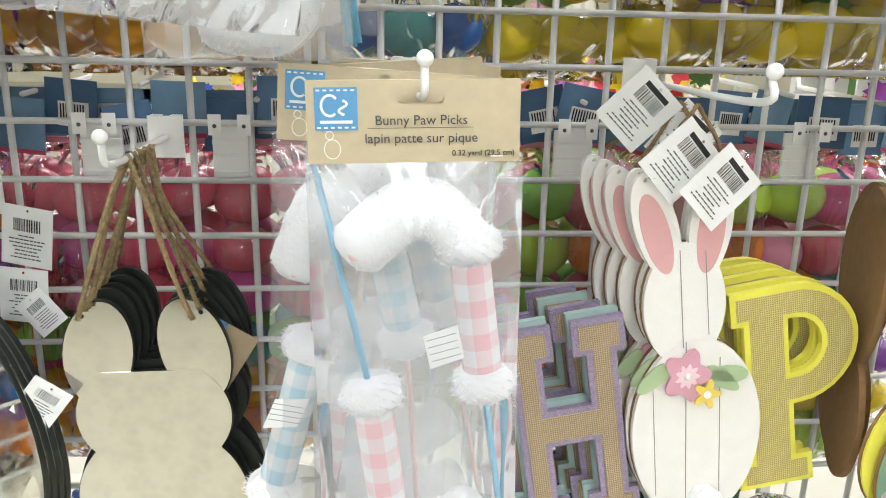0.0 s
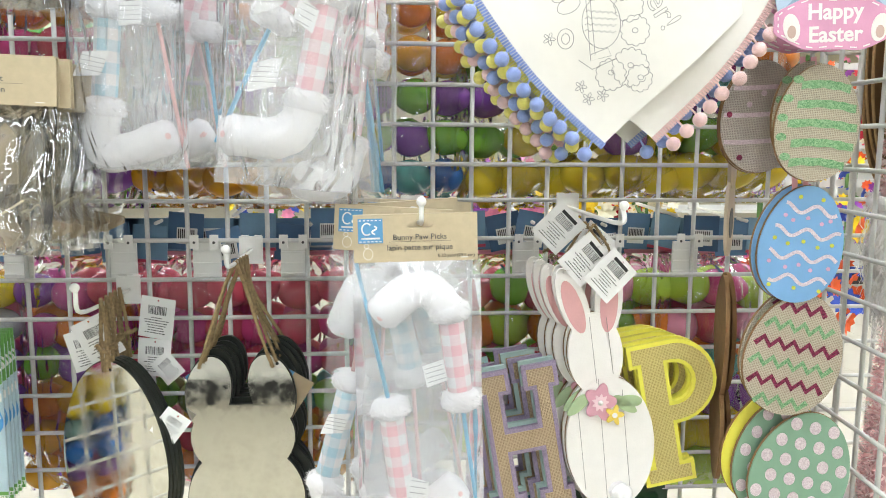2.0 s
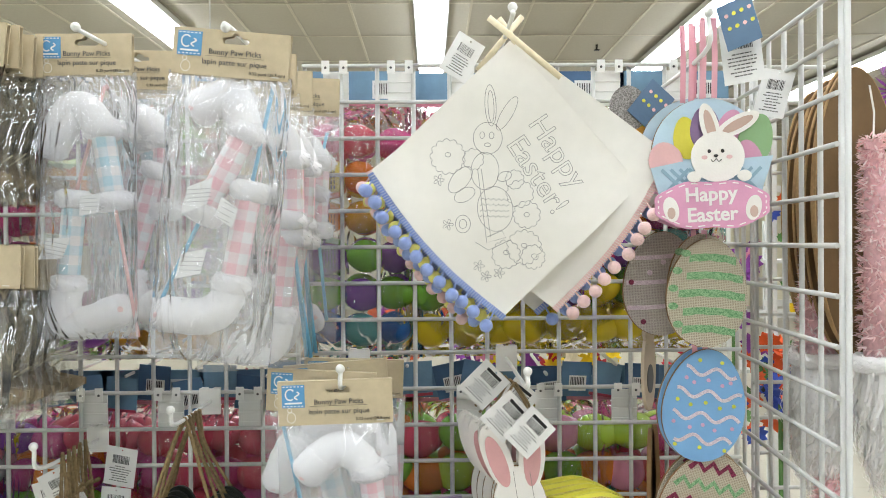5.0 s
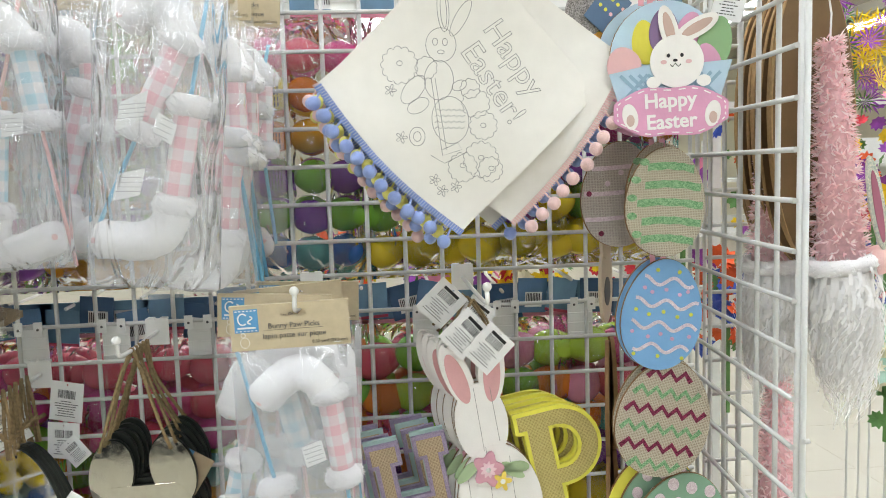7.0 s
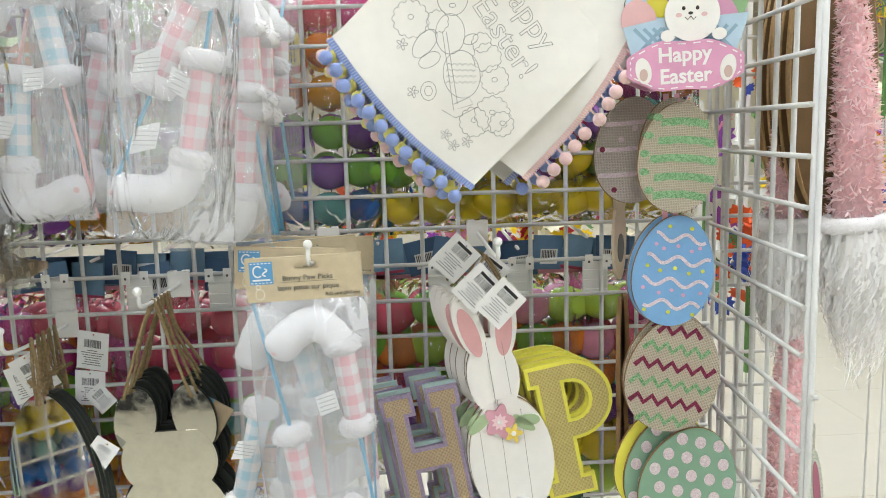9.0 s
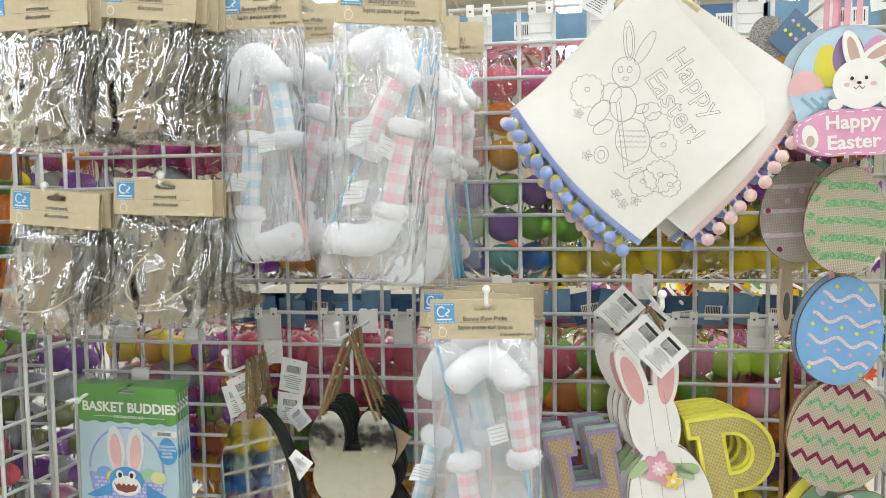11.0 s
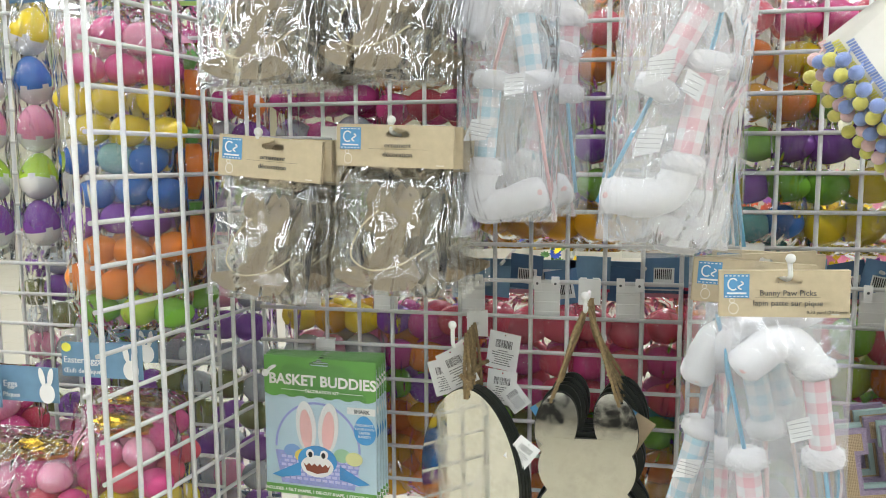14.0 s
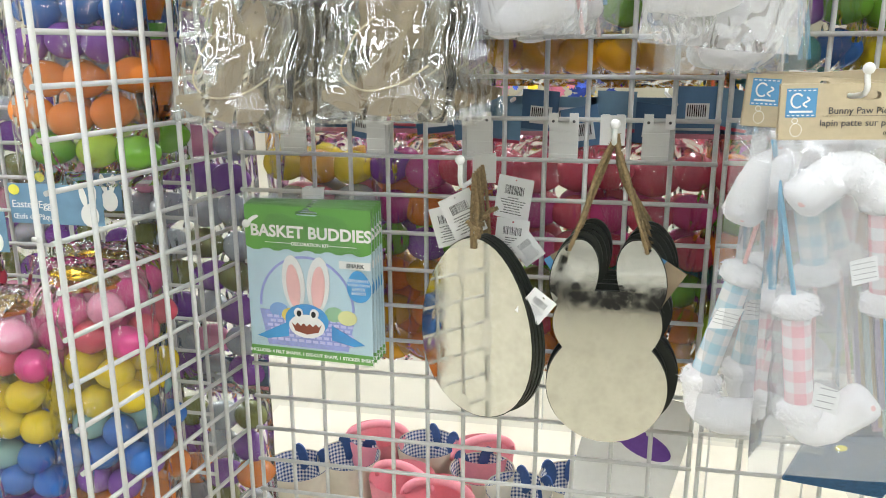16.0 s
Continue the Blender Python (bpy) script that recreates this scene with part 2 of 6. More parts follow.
def slot(cx, cz, w=0.028, h=0.007):
    """The hang hole of a header card: a long slot with a round bump above."""
    r = h / 2
    pts = [(cx + w / 2 - r + r * math.cos(a), cz + r * math.sin(a)) for a in np.linspace(-math.pi / 2, math.pi / 2, 5)]
    pts += [(cx + 0.0045, cz + r + 0.001), (cx + 0.003, cz + r + 0.004), (cx - 0.003, cz + r + 0.004), (cx - 0.0045, cz + r + 0.001)]
    pts += [(cx - w / 2 + r + r * math.cos(a), cz + r * math.sin(a)) for a in np.linspace(math.pi / 2, 3 * math.pi / 2, 5)]
    return pts


def ribbon(bm, pts, w, y, t=0.0006, closed=False):
    """A raised flat line of width w along points of the x-z plane."""
    n = len(pts)
    ring = []
    for i in range(n):
        a = Vector(pts[(i - 1) % n] if closed or i else pts[0])
        b = Vector(pts[(i + 1) % n] if closed or i < n - 1 else pts[-1])
        d = b - a
        d = d.normalized() if d.length > 1e-9 else Vector((1, 0))
        nx, nz = -d.y * w / 2, d.x * w / 2
        px, pz = pts[i]
        ring.append([bm.verts.new((px + nx, y, pz + nz)), bm.verts.new((px - nx, y, pz - nz)), bm.verts.new((px - nx, y + t, pz - nz)), bm.verts.new((px + nx, y + t, pz + nz))])
    for i in range(n if closed else n - 1):
        p, q = ring[i], ring[(i + 1) % n]
        for k in range(4):
            bm.faces.new((p[k], p[(k + 1) % 4], q[(k + 1) % 4], q[k]))
    return bm


def sweep(pts, radii, seg=10, wob=0.0, fuzz=0, hair=0.004, caps=True, seed=1, spin=0.0):
    """A round tube along points, with radii, lumps and short hairs. Its map runs round and along in metres."""
    rng = random.Random(seed)
    bm = bmesh.new()
    uvl = bm.loops.layers.uv.new("UVMap")
    P = [Vector(p) for p in pts]
    rings, lens = [], [0.0]
    for i in range(1, len(P)):
        lens.append(lens[-1] + (P[i] - P[i - 1]).length)
    up = Vector((0, 1, 0))
    for i, p in enumerate(P):
        d = (P[min(i + 1, len(P) - 1)] - P[max(i - 1, 0)]).normalized()
        if abs(d.dot(up)) > 0.95:
            up = Vector((1, 0, 0))
        s = d.cross(up).normalized()
        u = s.cross(d).normalized()
        ring = []
        for k in range(seg):
            a = 2 * math.pi * k / seg + spin
            o = s * math.cos(a) + u * math.sin(a)
            r = radii[i] * (1 + (wob * noise.noise((p + o * radii[i]) * 120 + Vector((seed, 0, 0))) if wob else 0))
            ring.append((bm.verts.new(p + o * r), o))
        rings.append(ring)
    for i in range(len(P) - 1):
        for k in range(seg):
            q = (k + 1) % seg
            f = bm.faces.new((rings[i][k][0], rings[i][q][0], rings[i + 1][q][0], rings[i + 1][k][0]))
            cir = 2 * math.pi * max(radii)
            for lp, uvc in zip(f.loops, ((k / seg * cir, lens[i]), ((k + 1) / seg * cir, lens[i]), ((k + 1) / seg * cir, lens[i + 1]), (k / seg * cir, lens[i + 1]))):
                lp[uvl].uv = uvc
    if caps:
        bm.faces.new([v for v, _ in rings[0]][::-1])
        bm.faces.new([v for v, _ in rings[-1]])
    for _ in range(fuzz):
        i = rng.randrange(len(P) - 1)
        k = rng.randrange(seg)
        a, b = rings[i][k], rings[i + 1][(k + 1) % seg]
        t = rng.random()
        base = a[0].co.lerp(b[0].co, t)
        o = (a[1] + b[1]).normalized() + Vector((rng.uniform(-.6, .6), rng.uniform(-.6, .6), rng.uniform(-.7, .5)))
        side = o.cross(Vector((rng.uniform(-1, 1), rng.uniform(-1, 1), rng.uniform(-1, 1)))).normalized() * 0.00035
        tip = base + o.normalized() * hair * rng.uniform(0.5, 1.2)
        bm.faces.new((bm.verts.new(base - side), bm.verts.new(base + side), bm.verts.new(tip)))
    return bm


def curve(ps, n=12):
    """A smooth line through points."""
    P = [Vector(p) for p in ps]
    P = [P[0] * 2 - P[1]] + P + [P[-1] * 2 - P[-2]]
    out = []
    for i in range(1, len(P) - 2):
        for k in range(n):
            t = k / n
            a, b, c, d = P[i - 1], P[i], P[i + 1], P[i + 2]
            out.append(0.5 * ((2 * b) + (c - a) * t + (2 * a - 5 * b + 4 * c - d) * t * t + (3 * b - a - 3 * c + d) * t ** 3))
    return out + [P[-2]]


def words(body, size, material, parent, x, z, y=0.0, turn=0.0, name="lettering", bold=0.0, align="LEFT", outline=False):
    cu = bpy.data.curves.new("w", "FONT")
    cu.body, cu.size, cu.extrude, cu.offset, cu.align_x, cu.resolution_u = body, size, 0.0002, bold, align, 3
    if outline:
        cu.fill_mode, cu.bevel_depth, cu.bevel_resolution, cu.extrude = "NONE", 0.00028, 0, 0.0
    ob = bpy.data.objects.new("w", cu)
    scene.collection.objects.link(ob)
    me = bpy.data.meshes.new_from_object(ob.evaluated_get(bpy.context.evaluated_depsgraph_get()))
    bpy.data.objects.remove(ob)
    me.materials.clear()
    me.materials.append(material)
    return shared(name, me, parent, pose(x, y - 0.0004, z, 90, 0, 0) @ Matrix.Rotation(turn, 4, "Z"))


def pillow(w, h, d, nx=16, nz=26, rough=0.002, seed=0, sides=(-1, 1)):
    """A plastic bag hanging from its top edge at z 0: two sheets, pillowed and creased, sealed at the sides."""
    bm = bmesh.new()
    for side in sides:
        g = []
        for j in range(nz + 1):
            r = []
            for i in range(nx + 1):
                u, v = i / nx, j / nz
                full = (max(0.0, math.sin(math.pi * u)) ** 0.6) * (min(1, v * 8) ** 0.7) * (min(1, (1 - v) * 7) ** 0.7)
                q = Vector((u * w * 30, v * h * 30, seed * 7.3 + side))
                cr = noise.noise(q) * 1.4 + (0.5 - abs(noise.noise(q * 2.3))) * 1.3 + noise.noise(q * 5) * 0.35
                r.append(bm.verts.new(((u - 0.5) * w + noise.noise(q * 0.4) * rough, side * d / 2 * full + cr * rough * (0.3 + full), -v * h + noise.noise(q * 0.5) * rough)))
            g.append(r)
        for j in range(nz):
            for i in range(nx):
                f = (g[j][i], g[j][i + 1], g[j + 1][i + 1], g[j + 1][i])
                bm.faces.new(f if side > 0 else f[::-1])
    return bm


def egg_mesh(name, a, b, material, ring=True):
    me = bpy.data.meshes.new(name)
    bm = bmesh.new()
    bmesh.ops.create_uvsphere(bm, u_segments=16, v_segments=12, radius=1)
    for v in bm.verts:
        k = 1 - 0.16 * v.co.z
        if ring and abs(v.co.z) < 0.05:
            k *= 1.035
        v.co = Vector((v.co.x * a * k, v.co.y * a * k, v.co.z * b))
    bm.to_mesh(me)
    bm.free()
    for p in me.polygons:
        p.use_smooth = True
    me.materials.append(material)
    return me


def cyl_mesh(name, r, length, material, seg=8):
    bm = bmesh.new()
    bmesh.ops.create_cone(bm, cap_ends=True, segments=seg, radius1=r, radius2=r, depth=length)
    me = bpy.data.meshes.new(name)
    bm.to_mesh(me)
    bm.free()
    for p in me.polygons:
        p.use_smooth = len(p.vertices) == 4
    me.materials.append(material)
    return me


# ---------- the shop ----------
FLOOR = mat("cream_floor_tile", "ADA797", 0.35, var=0.06, scale=3, bump=0.03, bscale=30)
CEIL = mat("ceiling_tile", "B5B0A2", 0.9, var=0.05, scale=30, bump=0.2, bscale=120)
WALL = mat("pale_yellow_wall", "D9D3BC", 0.8, var=0.04, scale=4)
TUBE = mat("lit_diffuser", "EEF4FB", 0.5, var=0.0, bump=0, emit=14.0)
GRIDC = mat("ceiling_bar", "C9C3B2", 0.6)
HALL_X, HALL_Y0, HALL_Y1, CEIL_Z = 11.0, -8.0, 17.0, 3.9
ob = part("floor", box(bmesh.new(), -HALL_X, HALL_X, HALL_Y0, HALL_Y1, -0.1, 0), FLOOR, None)
tagged(ob, "cream vinyl shop floor with faint tile joints", "floor", kind="structure")
bm = bmesh.new()
for i in range(60):
    x = -HALL_X + 0.61 * i
    if x < HALL_X:
        box(bm, x, x + 0.003, HALL_Y0, HALL_Y1, 0.0005, 0.001)
    y = HALL_Y0 + 0.61 * i
    if y < HALL_Y1:
        box(bm, -HALL_X, HALL_X, y, y + 0.003, 0.0011, 0.0016)
part("tile_joint", bm, mat("joint", "B5AE9B", 0.7), ob)
bm = box(bmesh.new(), -HALL_X, HALL_X, HALL_Y0, HALL_Y1, CEIL_Z, CEIL_Z + 0.1)
tagged(part("ceiling", bm, CEIL, None), "dropped ceiling of pale mineral tiles", "ceiling", kind="structure")
bm = bmesh.new()
for i in range(40):
    x = -HALL_X + 0.61 * i
    if x < HALL_X:
        box(bm, x, x + 0.025, HALL_Y0, HALL_Y1, CEIL_Z - 0.012, CEIL_Z - 0.002)
    y = HALL_Y0 + 1.22 * i
    if y < HALL_Y1:
        box(bm, -HALL_X, HALL_X, y, y + 0.025, CEIL_Z - 0.016, CEIL_Z - 0.0125)
tagged(part("ceiling_grid", bm, GRIDC, None), "pale metal bars between the ceiling tiles", "ceiling grid", kind="structure")
for nm, q in (("wall_north", (-HALL_X, HALL_X, HALL_Y1, HALL_Y1 + 0.1, 0, CEIL_Z)), ("wall_south", (-HALL_X, HALL_X, HALL_Y0 - 0.1, HALL_Y0, 0, CEIL_Z)),
              ("wall_east", (HALL_X, HALL_X + 0.1, HALL_Y0, HALL_Y1, 0, CEIL_Z)), ("wall_west", (-HALL_X - 0.1, -HALL_X, HALL_Y0, HALL_Y1, 0, CEIL_Z))):
    tagged(part(nm, box(bmesh.new(), *q), WALL, None), "plain pale yellow painted shop wall", "wall", kind="structure")
lamp = thing("strip_light", pose(-8.3, 2.5, CEIL_Z - 0.1), "long lit white fluorescent strip hanging under the ceiling", "ceiling light", "rows of strip lights")
part("housing", box(bmesh.new(), -0.17, 0.17, -10, 10, 0.0, 0.06), WHITE_METAL, lamp)
part("diffuser", box(bmesh.new(), -0.145, 0.145, -10, 10, -0.05, -0.001), TUBE, lamp)
for x in (-5.45, -2.6, 0.2, 3.05, 5.9, 8.75):
    copy_thing(lamp, pose(x, 2.5, CEIL_Z - 0.1))
bm = bmesh.new()
bmesh.ops.create_cone(bm, cap_ends=True, segments=32, radius1=0.22, radius2=0.22, depth=CEIL_Z)
tagged(part("column", bm, WALL, None, smooth=False), "round pale yellow painted column", "column").location = (3.2, 11.5, CEIL_Z / 2)
vent = thing("ceiling_vent", pose(-0.75, 11.5, CEIL_Z - 0.03), "round grey ceiling air outlet", "vent")
for k, r in enumerate((0.3, 0.2, 0.1)):
    bm = bmesh.new()
    bmesh.ops.create_cone(bm, cap_ends=True, segments=28, radius1=r, radius2=r + 0.03, depth=0.03)
    bmesh.ops.translate(bm, verts=bm.verts, vec=(0, 0, -0.012 * k))
    part("ring", bm, GRIDC, vent)
dark_vent = thing("return_vent", pose(-2.3, 9.5, CEIL_Z - 0.02), "dark square ceiling return grille", "vent")
part("frame", box(bmesh.new(), -0.4, 0.4, -0.4, 0.4, -0.005, 0.001), mat("dark_grille", "3A3833", 0.7), dark_vent)
bm = bmesh.new()
for k in range(12):
    box(bm, -0.36, 0.36, -0.36 + k * 0.06, -0.33 + k * 0.06, -0.012, -0.006)
part("slat", bm, GRIDC, dark_vent)
for x, y in ((-1.9, 8.5), (2.2, 8.3)):
    s = thing("sprinkler", pose(x, y, CEIL_Z - 0.01), "small dark sprinkler head under the ceiling", "sprinkler")
    part("stem", sweep([(0, 0, 0), (0, 0, -0.06)], [0.015, 0.01], 8), DARK_EDGE, s)
    part("plate", box(bmesh.new(), -0.03, 0.03, -0.03, 0.03, -0.07, -0.06), DARK_EDGE, s)
# green banner on the left wall strip
ban = thing("wall_banner", pose(-3.0, 5.5, 2.5, 0, 0, 25), "green and white diagonal striped shop banner", "banner")
part("board", box(bmesh.new(), -1.6, 1.6, 0, 0.02, -0.3, 0.3), mat("banner_green", "CFE0B0", 0.6), ban)
for k in range(9):
    bm = sheet([[(-1.5 + k * 0.34, -0.27), (-1.35 + k * 0.34, -0.27), (-1.15 + k * 0.34, 0.27), (-1.3 + k * 0.34, 0.27)]], 0.004, -0.005)
    part("stripe", bm, mat("stripe_green", "3E8F3A", 0.6), ban)
part("rail", box(bmesh.new(), -1.62, 1.62, -0.02, -0.006, -0.35, -0.3), mat("rail_green", "1F5A33", 0.5), ban)
for x in (-1.3, 1.3):
    part("hanging_rod", box(bmesh.new(), x, x + 0.012, 0.004, 0.016, 0.3, CEIL_Z - 2.5), mat("rod_grey", "B8B8B4", 0.4), ban)


# ---------- wire grid panels ----------
WIRES = {}


def wire_panel(name, origin, direction, cols, rows, label, lead=0.003):
    """A welded panel: origin at its first upright, rows are heights, cols distances along direction."""
    d = Vector(direction).normalized()
    ang = math.degrees(math.atan2(d.y, d.x))
    p = thing(name, pose(origin[0], origin[1], 0, 0, 0, ang), label, "grid panel", "white wire grid panels")
    z0, z1 = min(rows), max(rows)
    for k, length in (("u", z1 - z0 + 0.006), ("c", max(cols) - min(cols) + 0.006)):
        if (k, round(length, 4)) not in WIRES:
            WIRES[(k, round(length, 4))] = cyl_mesh("wire", 0.0031 if k == "u" else 0.0029, length, WHITE_METAL)
    for c in cols:
        shared("wire", WIRES[("u", round(z1 - z0 + 0.006, 4))], p, pose(c, 0.0045, (z0 + z1) / 2))
    for r in rows:
        shared("wire", WIRES[("c", round(max(cols) - min(cols) + 0.006, 4))], p, pose((max(cols) + min(cols)) / 2, -0.001, r, 0, 90, 0))
    return p


ROWS_Z = [row(r) for r in range(0, 34)]
wire_panel("grid_panel", (0, 0), (1, 0), [G * k for k in range(13)], ROWS_Z, "white wire grid panel, worn paint, hung with goods")
wire_panel("grid_panel", (-0.0125 - 12 * G, 0), (1, 0), [G * k for k in range(13)], [z - 0.002 for z in ROWS_Z], "white wire grid panel, worn paint, hung with goods")
side_rows_l = [1.75 - G * k + 0.001 for k in range(-1, 34)]
wire_panel("side_grid_panel", (-0.636, -0.014), (-0.038, -0.31), [G * k for k in range(7)], side_rows_l, "white wire side panel standing out from the wall")
wire_panel("side_grid_panel", (0.606, -0.018), (-0.024, -0.307), [G * k for k in range(7)], [1.749 - G * k for k in range(0, 34)], "white wire side panel standing out from the wall")
wire_panel("end_post_panel", (-0.671, -0.331), (1, 0.1), [-0.010], [1.80, 1.2, 0.62, 0.05], "white double end wires of the side panel")
wire_panel("end_post_panel", (0.579, -0.335), (1, 0.1), [0.011], [1.75, 1.2, 0.62, 0.05], "white double end wires of the side panel")
wire_panel("grid_panel", (-0.66 - 14 * G, 0.02), (1, 0), [G * k for k in range(14)], ROWS_Z, "white wire grid panel of the next bay")
wire_panel("grid_panel", (0.64, 0.02), (1, 0), [G * k for k in range(3)], ROWS_Z, "white wire grid panel of the next bay")


def hook(x, z, length, rise=0.02, single=True, dx=0.0):
    """A white display hook: back plate clipped over the grid, a rod and a ball tip."""
    h = thing("display_hook", pose(x, 0, z), "white metal display hook clipped on the grid", "hook", "display hooks")
    bm = sheet([rect(-0.015, 0.015, -0.03, 0.006)], 0.0015, -0.0065)
    box(bm, -0.013, -0.004, -0.0075, 0.004, 0.0035, 0.0065)
    box(bm, 0.004, 0.013, -0.0075, 0.004, 0.0035, 0.0065)
    part("back_plate", bm, HOOK_WHITE, h)
    pts = curve([(0, -0.006, -0.012), (dx * 0.3, -0.06, -0.012), (dx * 0.9, -length + 0.012, -0.012 + rise * 0.3), (dx, -length, rise)], 6)
    part("rod", sweep(pts, [0.0026] * len(pts), 8), HOOK_WHITE, h, smooth=True)
    bm = bmesh.new()
    bmesh.ops.create_uvsphere(bm, u_segments=12, v_segments=8, radius=0.0052)
    bmesh.ops.translate(bm, verts=bm.verts, vec=(dx, -length - 0.001, rise + 0.003))
    part("ball_tip", bm, HOOK_WHITE, h, smooth=True)
    return h


def clip_plate(x, r):
    """The back of a hook from the other side: a ribbed plate with two riveted clips."""
    p = thing("hook_back_plate", pose(x, 0, row(r)), "white ribbed hook plate with two riveted clips", "hook plate", "hook plates")
    bm = sheet([rect(-0.018, 0.018, -0.056, -0.006)], 0.002, 0.0085)
    for k in range(3):
        box(bm, -0.0178, 0.0178, 0.006, 0.0083, -0.05 + k * 0.014, -0.046 + k * 0.014)
    part("plate", bm, HOOK_WHITE, p)
    for s in (-0.0125, 0.0125):
        c = part("clip", sheet([rect(s - 0.0055, s + 0.0055, -0.012, 0.006)], 0.0015, -0.0075), HOOK_WHITE, p)
        bm = bmesh.new()
        bmesh.ops.create_uvsphere(bm, u_segments=8, v_segments=6, radius=0.0018)
        bmesh.ops.translate(bm, verts=bm.verts, vec=(s, -0.0078, -0.004))
        part("rivet", bm, GREY_INK, c)


for x in (-0.193, -0.08, -0.3, 0.228, 0.449, 0.34, -0.43, -0.55):
    clip_plate(x, 9)
for x in (0.043, 0.134, 0.428, 0.53, 0.22, -0.06, -0.2, -0.36, -0.5):
    clip_plate(x, 0)
hook(-0.134, row(9) - 0.002, 0.17, 0.008)
hook(-0.29, row(10) - 0.002, 0.18, 0.02)
hook(0.28, row(8) + 0.003, 0.245, 0.006)
hook(0.074, row(8), 0.233, 0.012)
hook(-0.52, row(11) - 0.002, 0.085, -0.03, dx=-0.06)
hook(-0.505, row(5) + 0.01, 0.24, -0.012)
hook(-0.35, row(5) + 0.01, 0.225, 0.0)
hook(-0.49, row(0), 0.262, 0.0)
hook(-0.34, row(0), 0.25, 0.0)
hook(-0.2, row(0), 0.26, -0.02, dx=0.0)
hook(-0.035, row(0), 0.285, -0.028)
hook(0.262, row(0), 0.285, -0.008)
hook(0.455, row(1), 0.29, 0.035, dx=0.01)


# ---------- packs on header cards ----------
def logo(parent, x, z, s, y=-0.0005):
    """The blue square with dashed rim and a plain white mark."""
    lg = part("logo_patch", sheet([rect(x, x + s, z - s, z)], 0.0004, y), LOGO_BLUE, parent, "blue square mark with white dashed rim")
    bm = bmesh.new()
    for k in range(6):
        for zz in (z - s * 0.07, z - s * 0.93):
            sheet([rect(x + s * (0.05 + k * 0.16), x + s * (0.14 + k * 0.16), zz - s * 0.02, zz + s * 0.02)], 0.0003, y - 0.0005, bm)
    arc = [(x + s * (0.36 + 0.2 * math.cos(a)), z - s * (0.42 - 0.24 * math.sin(a))) for a in np.linspace(0.7, 5.4, 14)]
    ribbon(bm, arc, s * 0.06, y - 0.0005)
    arc = [(x + s * (0.66 + 0.1 * math.sin(b * 2.2)), z - s * (0.3 + 0.34 * b / 3)) for b in np.linspace(0, 3, 10)]
    ribbon(bm, arc, s * 0.06, y - 0.0005)
    ribbon(bm, [(x + s * 0.12, z - s * 0.8), (x + s * 0.88, z - s * 0.8)], s * 0.07, y - 0.0005)
    part("mark", bm, WHITE, lg)


def header(parent, w, h, lines, sub="", kraft=KRAFT):
    """A folded card over the bag's mouth, bottom edge at z 0, with hang hole, print and staples."""
    card = part("header_card", sheet([rect(-w / 2, w / 2, 0, h), slot(0.004, h * 0.79)], 0.0012, -0.004), kraft, parent, "tan printed folded header card")
    part("header_back", sheet([rect(-w / 2, w / 2, 0, h), slot(0.004, h * 0.79)], 0.0012, 0.003), kraft, card)
    part("fold", box(bmesh.new(), -w / 2, w / 2, -0.0038, 0.004, h - 0.0012, h + 0.0004), kraft, card)
    s = h * 0.52
    logo(card, -w / 2 + h * 0.1, h * 0.93, s, -0.0048)
    bm = bmesh.new()
    ox, oz = -w / 2 + h * 0.3, h * 0.18
    ribbon(bm, oval(ox, oz, h * 0.1, h * 0.12, 14), 0.0005, -0.0046, 0.0003, True)
    ribbon(bm, oval(ox - h * 0.03, oz + h * 0.17, h * 0.05, h * 0.05, 10), 0.0005, -0.0046, 0.0003, True)
    ribbon(bm, oval(ox - h * 0.06, oz + h * 0.28, h * 0.02, h * 0.07, 10, 0.3), 0.0005, -0.0046, 0.0003, True)
    part("rabbit_outline", bm, WHITE, card)
    fs = h * 0.17
    words(lines[0], fs, GREY_INK, card, 0.004, h * 0.47, -0.0044, align="CENTER")
    words(lines[1], fs, GREY_INK, card, 0.004, h * 0.25, -0.0044, align="CENTER")
    part("rule", sheet([rect(-w * 0.22, w * 0.28, h * 0.428, h * 0.433)], 0.0003, -0.0046), GREY_INK, card)
    if sub:
        words(sub, h * 0.1, INK, card, w / 2 - 0.003, h * 0.08, -0.0044, align="RIGHT")
    part("staple", box(bmesh.new(), w * 0.36, w * 0.42, -0.0052, -0.0042, h * 0.06, h * 0.075), HOOK_WHITE, card)


def care_tag(parent, x, z, w, h, y, turn):
    t = part("care_tag", sheet([oval(x, z, w / 2, h / 2, 4, turn + 0.785)], 0.0006, y), PAPER, parent, "small white care tag with print")
    bm = bmesh.new()
    for k in range(4):
        q = (k - 1.5) * h * 0.16
        c, s = math.cos(turn), math.sin(turn)
        ribbon(bm, [(x - w * 0.28 * c - q * s, z - w * 0.28 * s + q * c), (x + w * 0.28 * c - q * s, z + w * 0.28 * s + q * c)], h * 0.018, y - 0.0004, 0.0002)
    part("print_bar", bm, mat("pale_print", "9A9A9A", 0.7, bump=0), t)


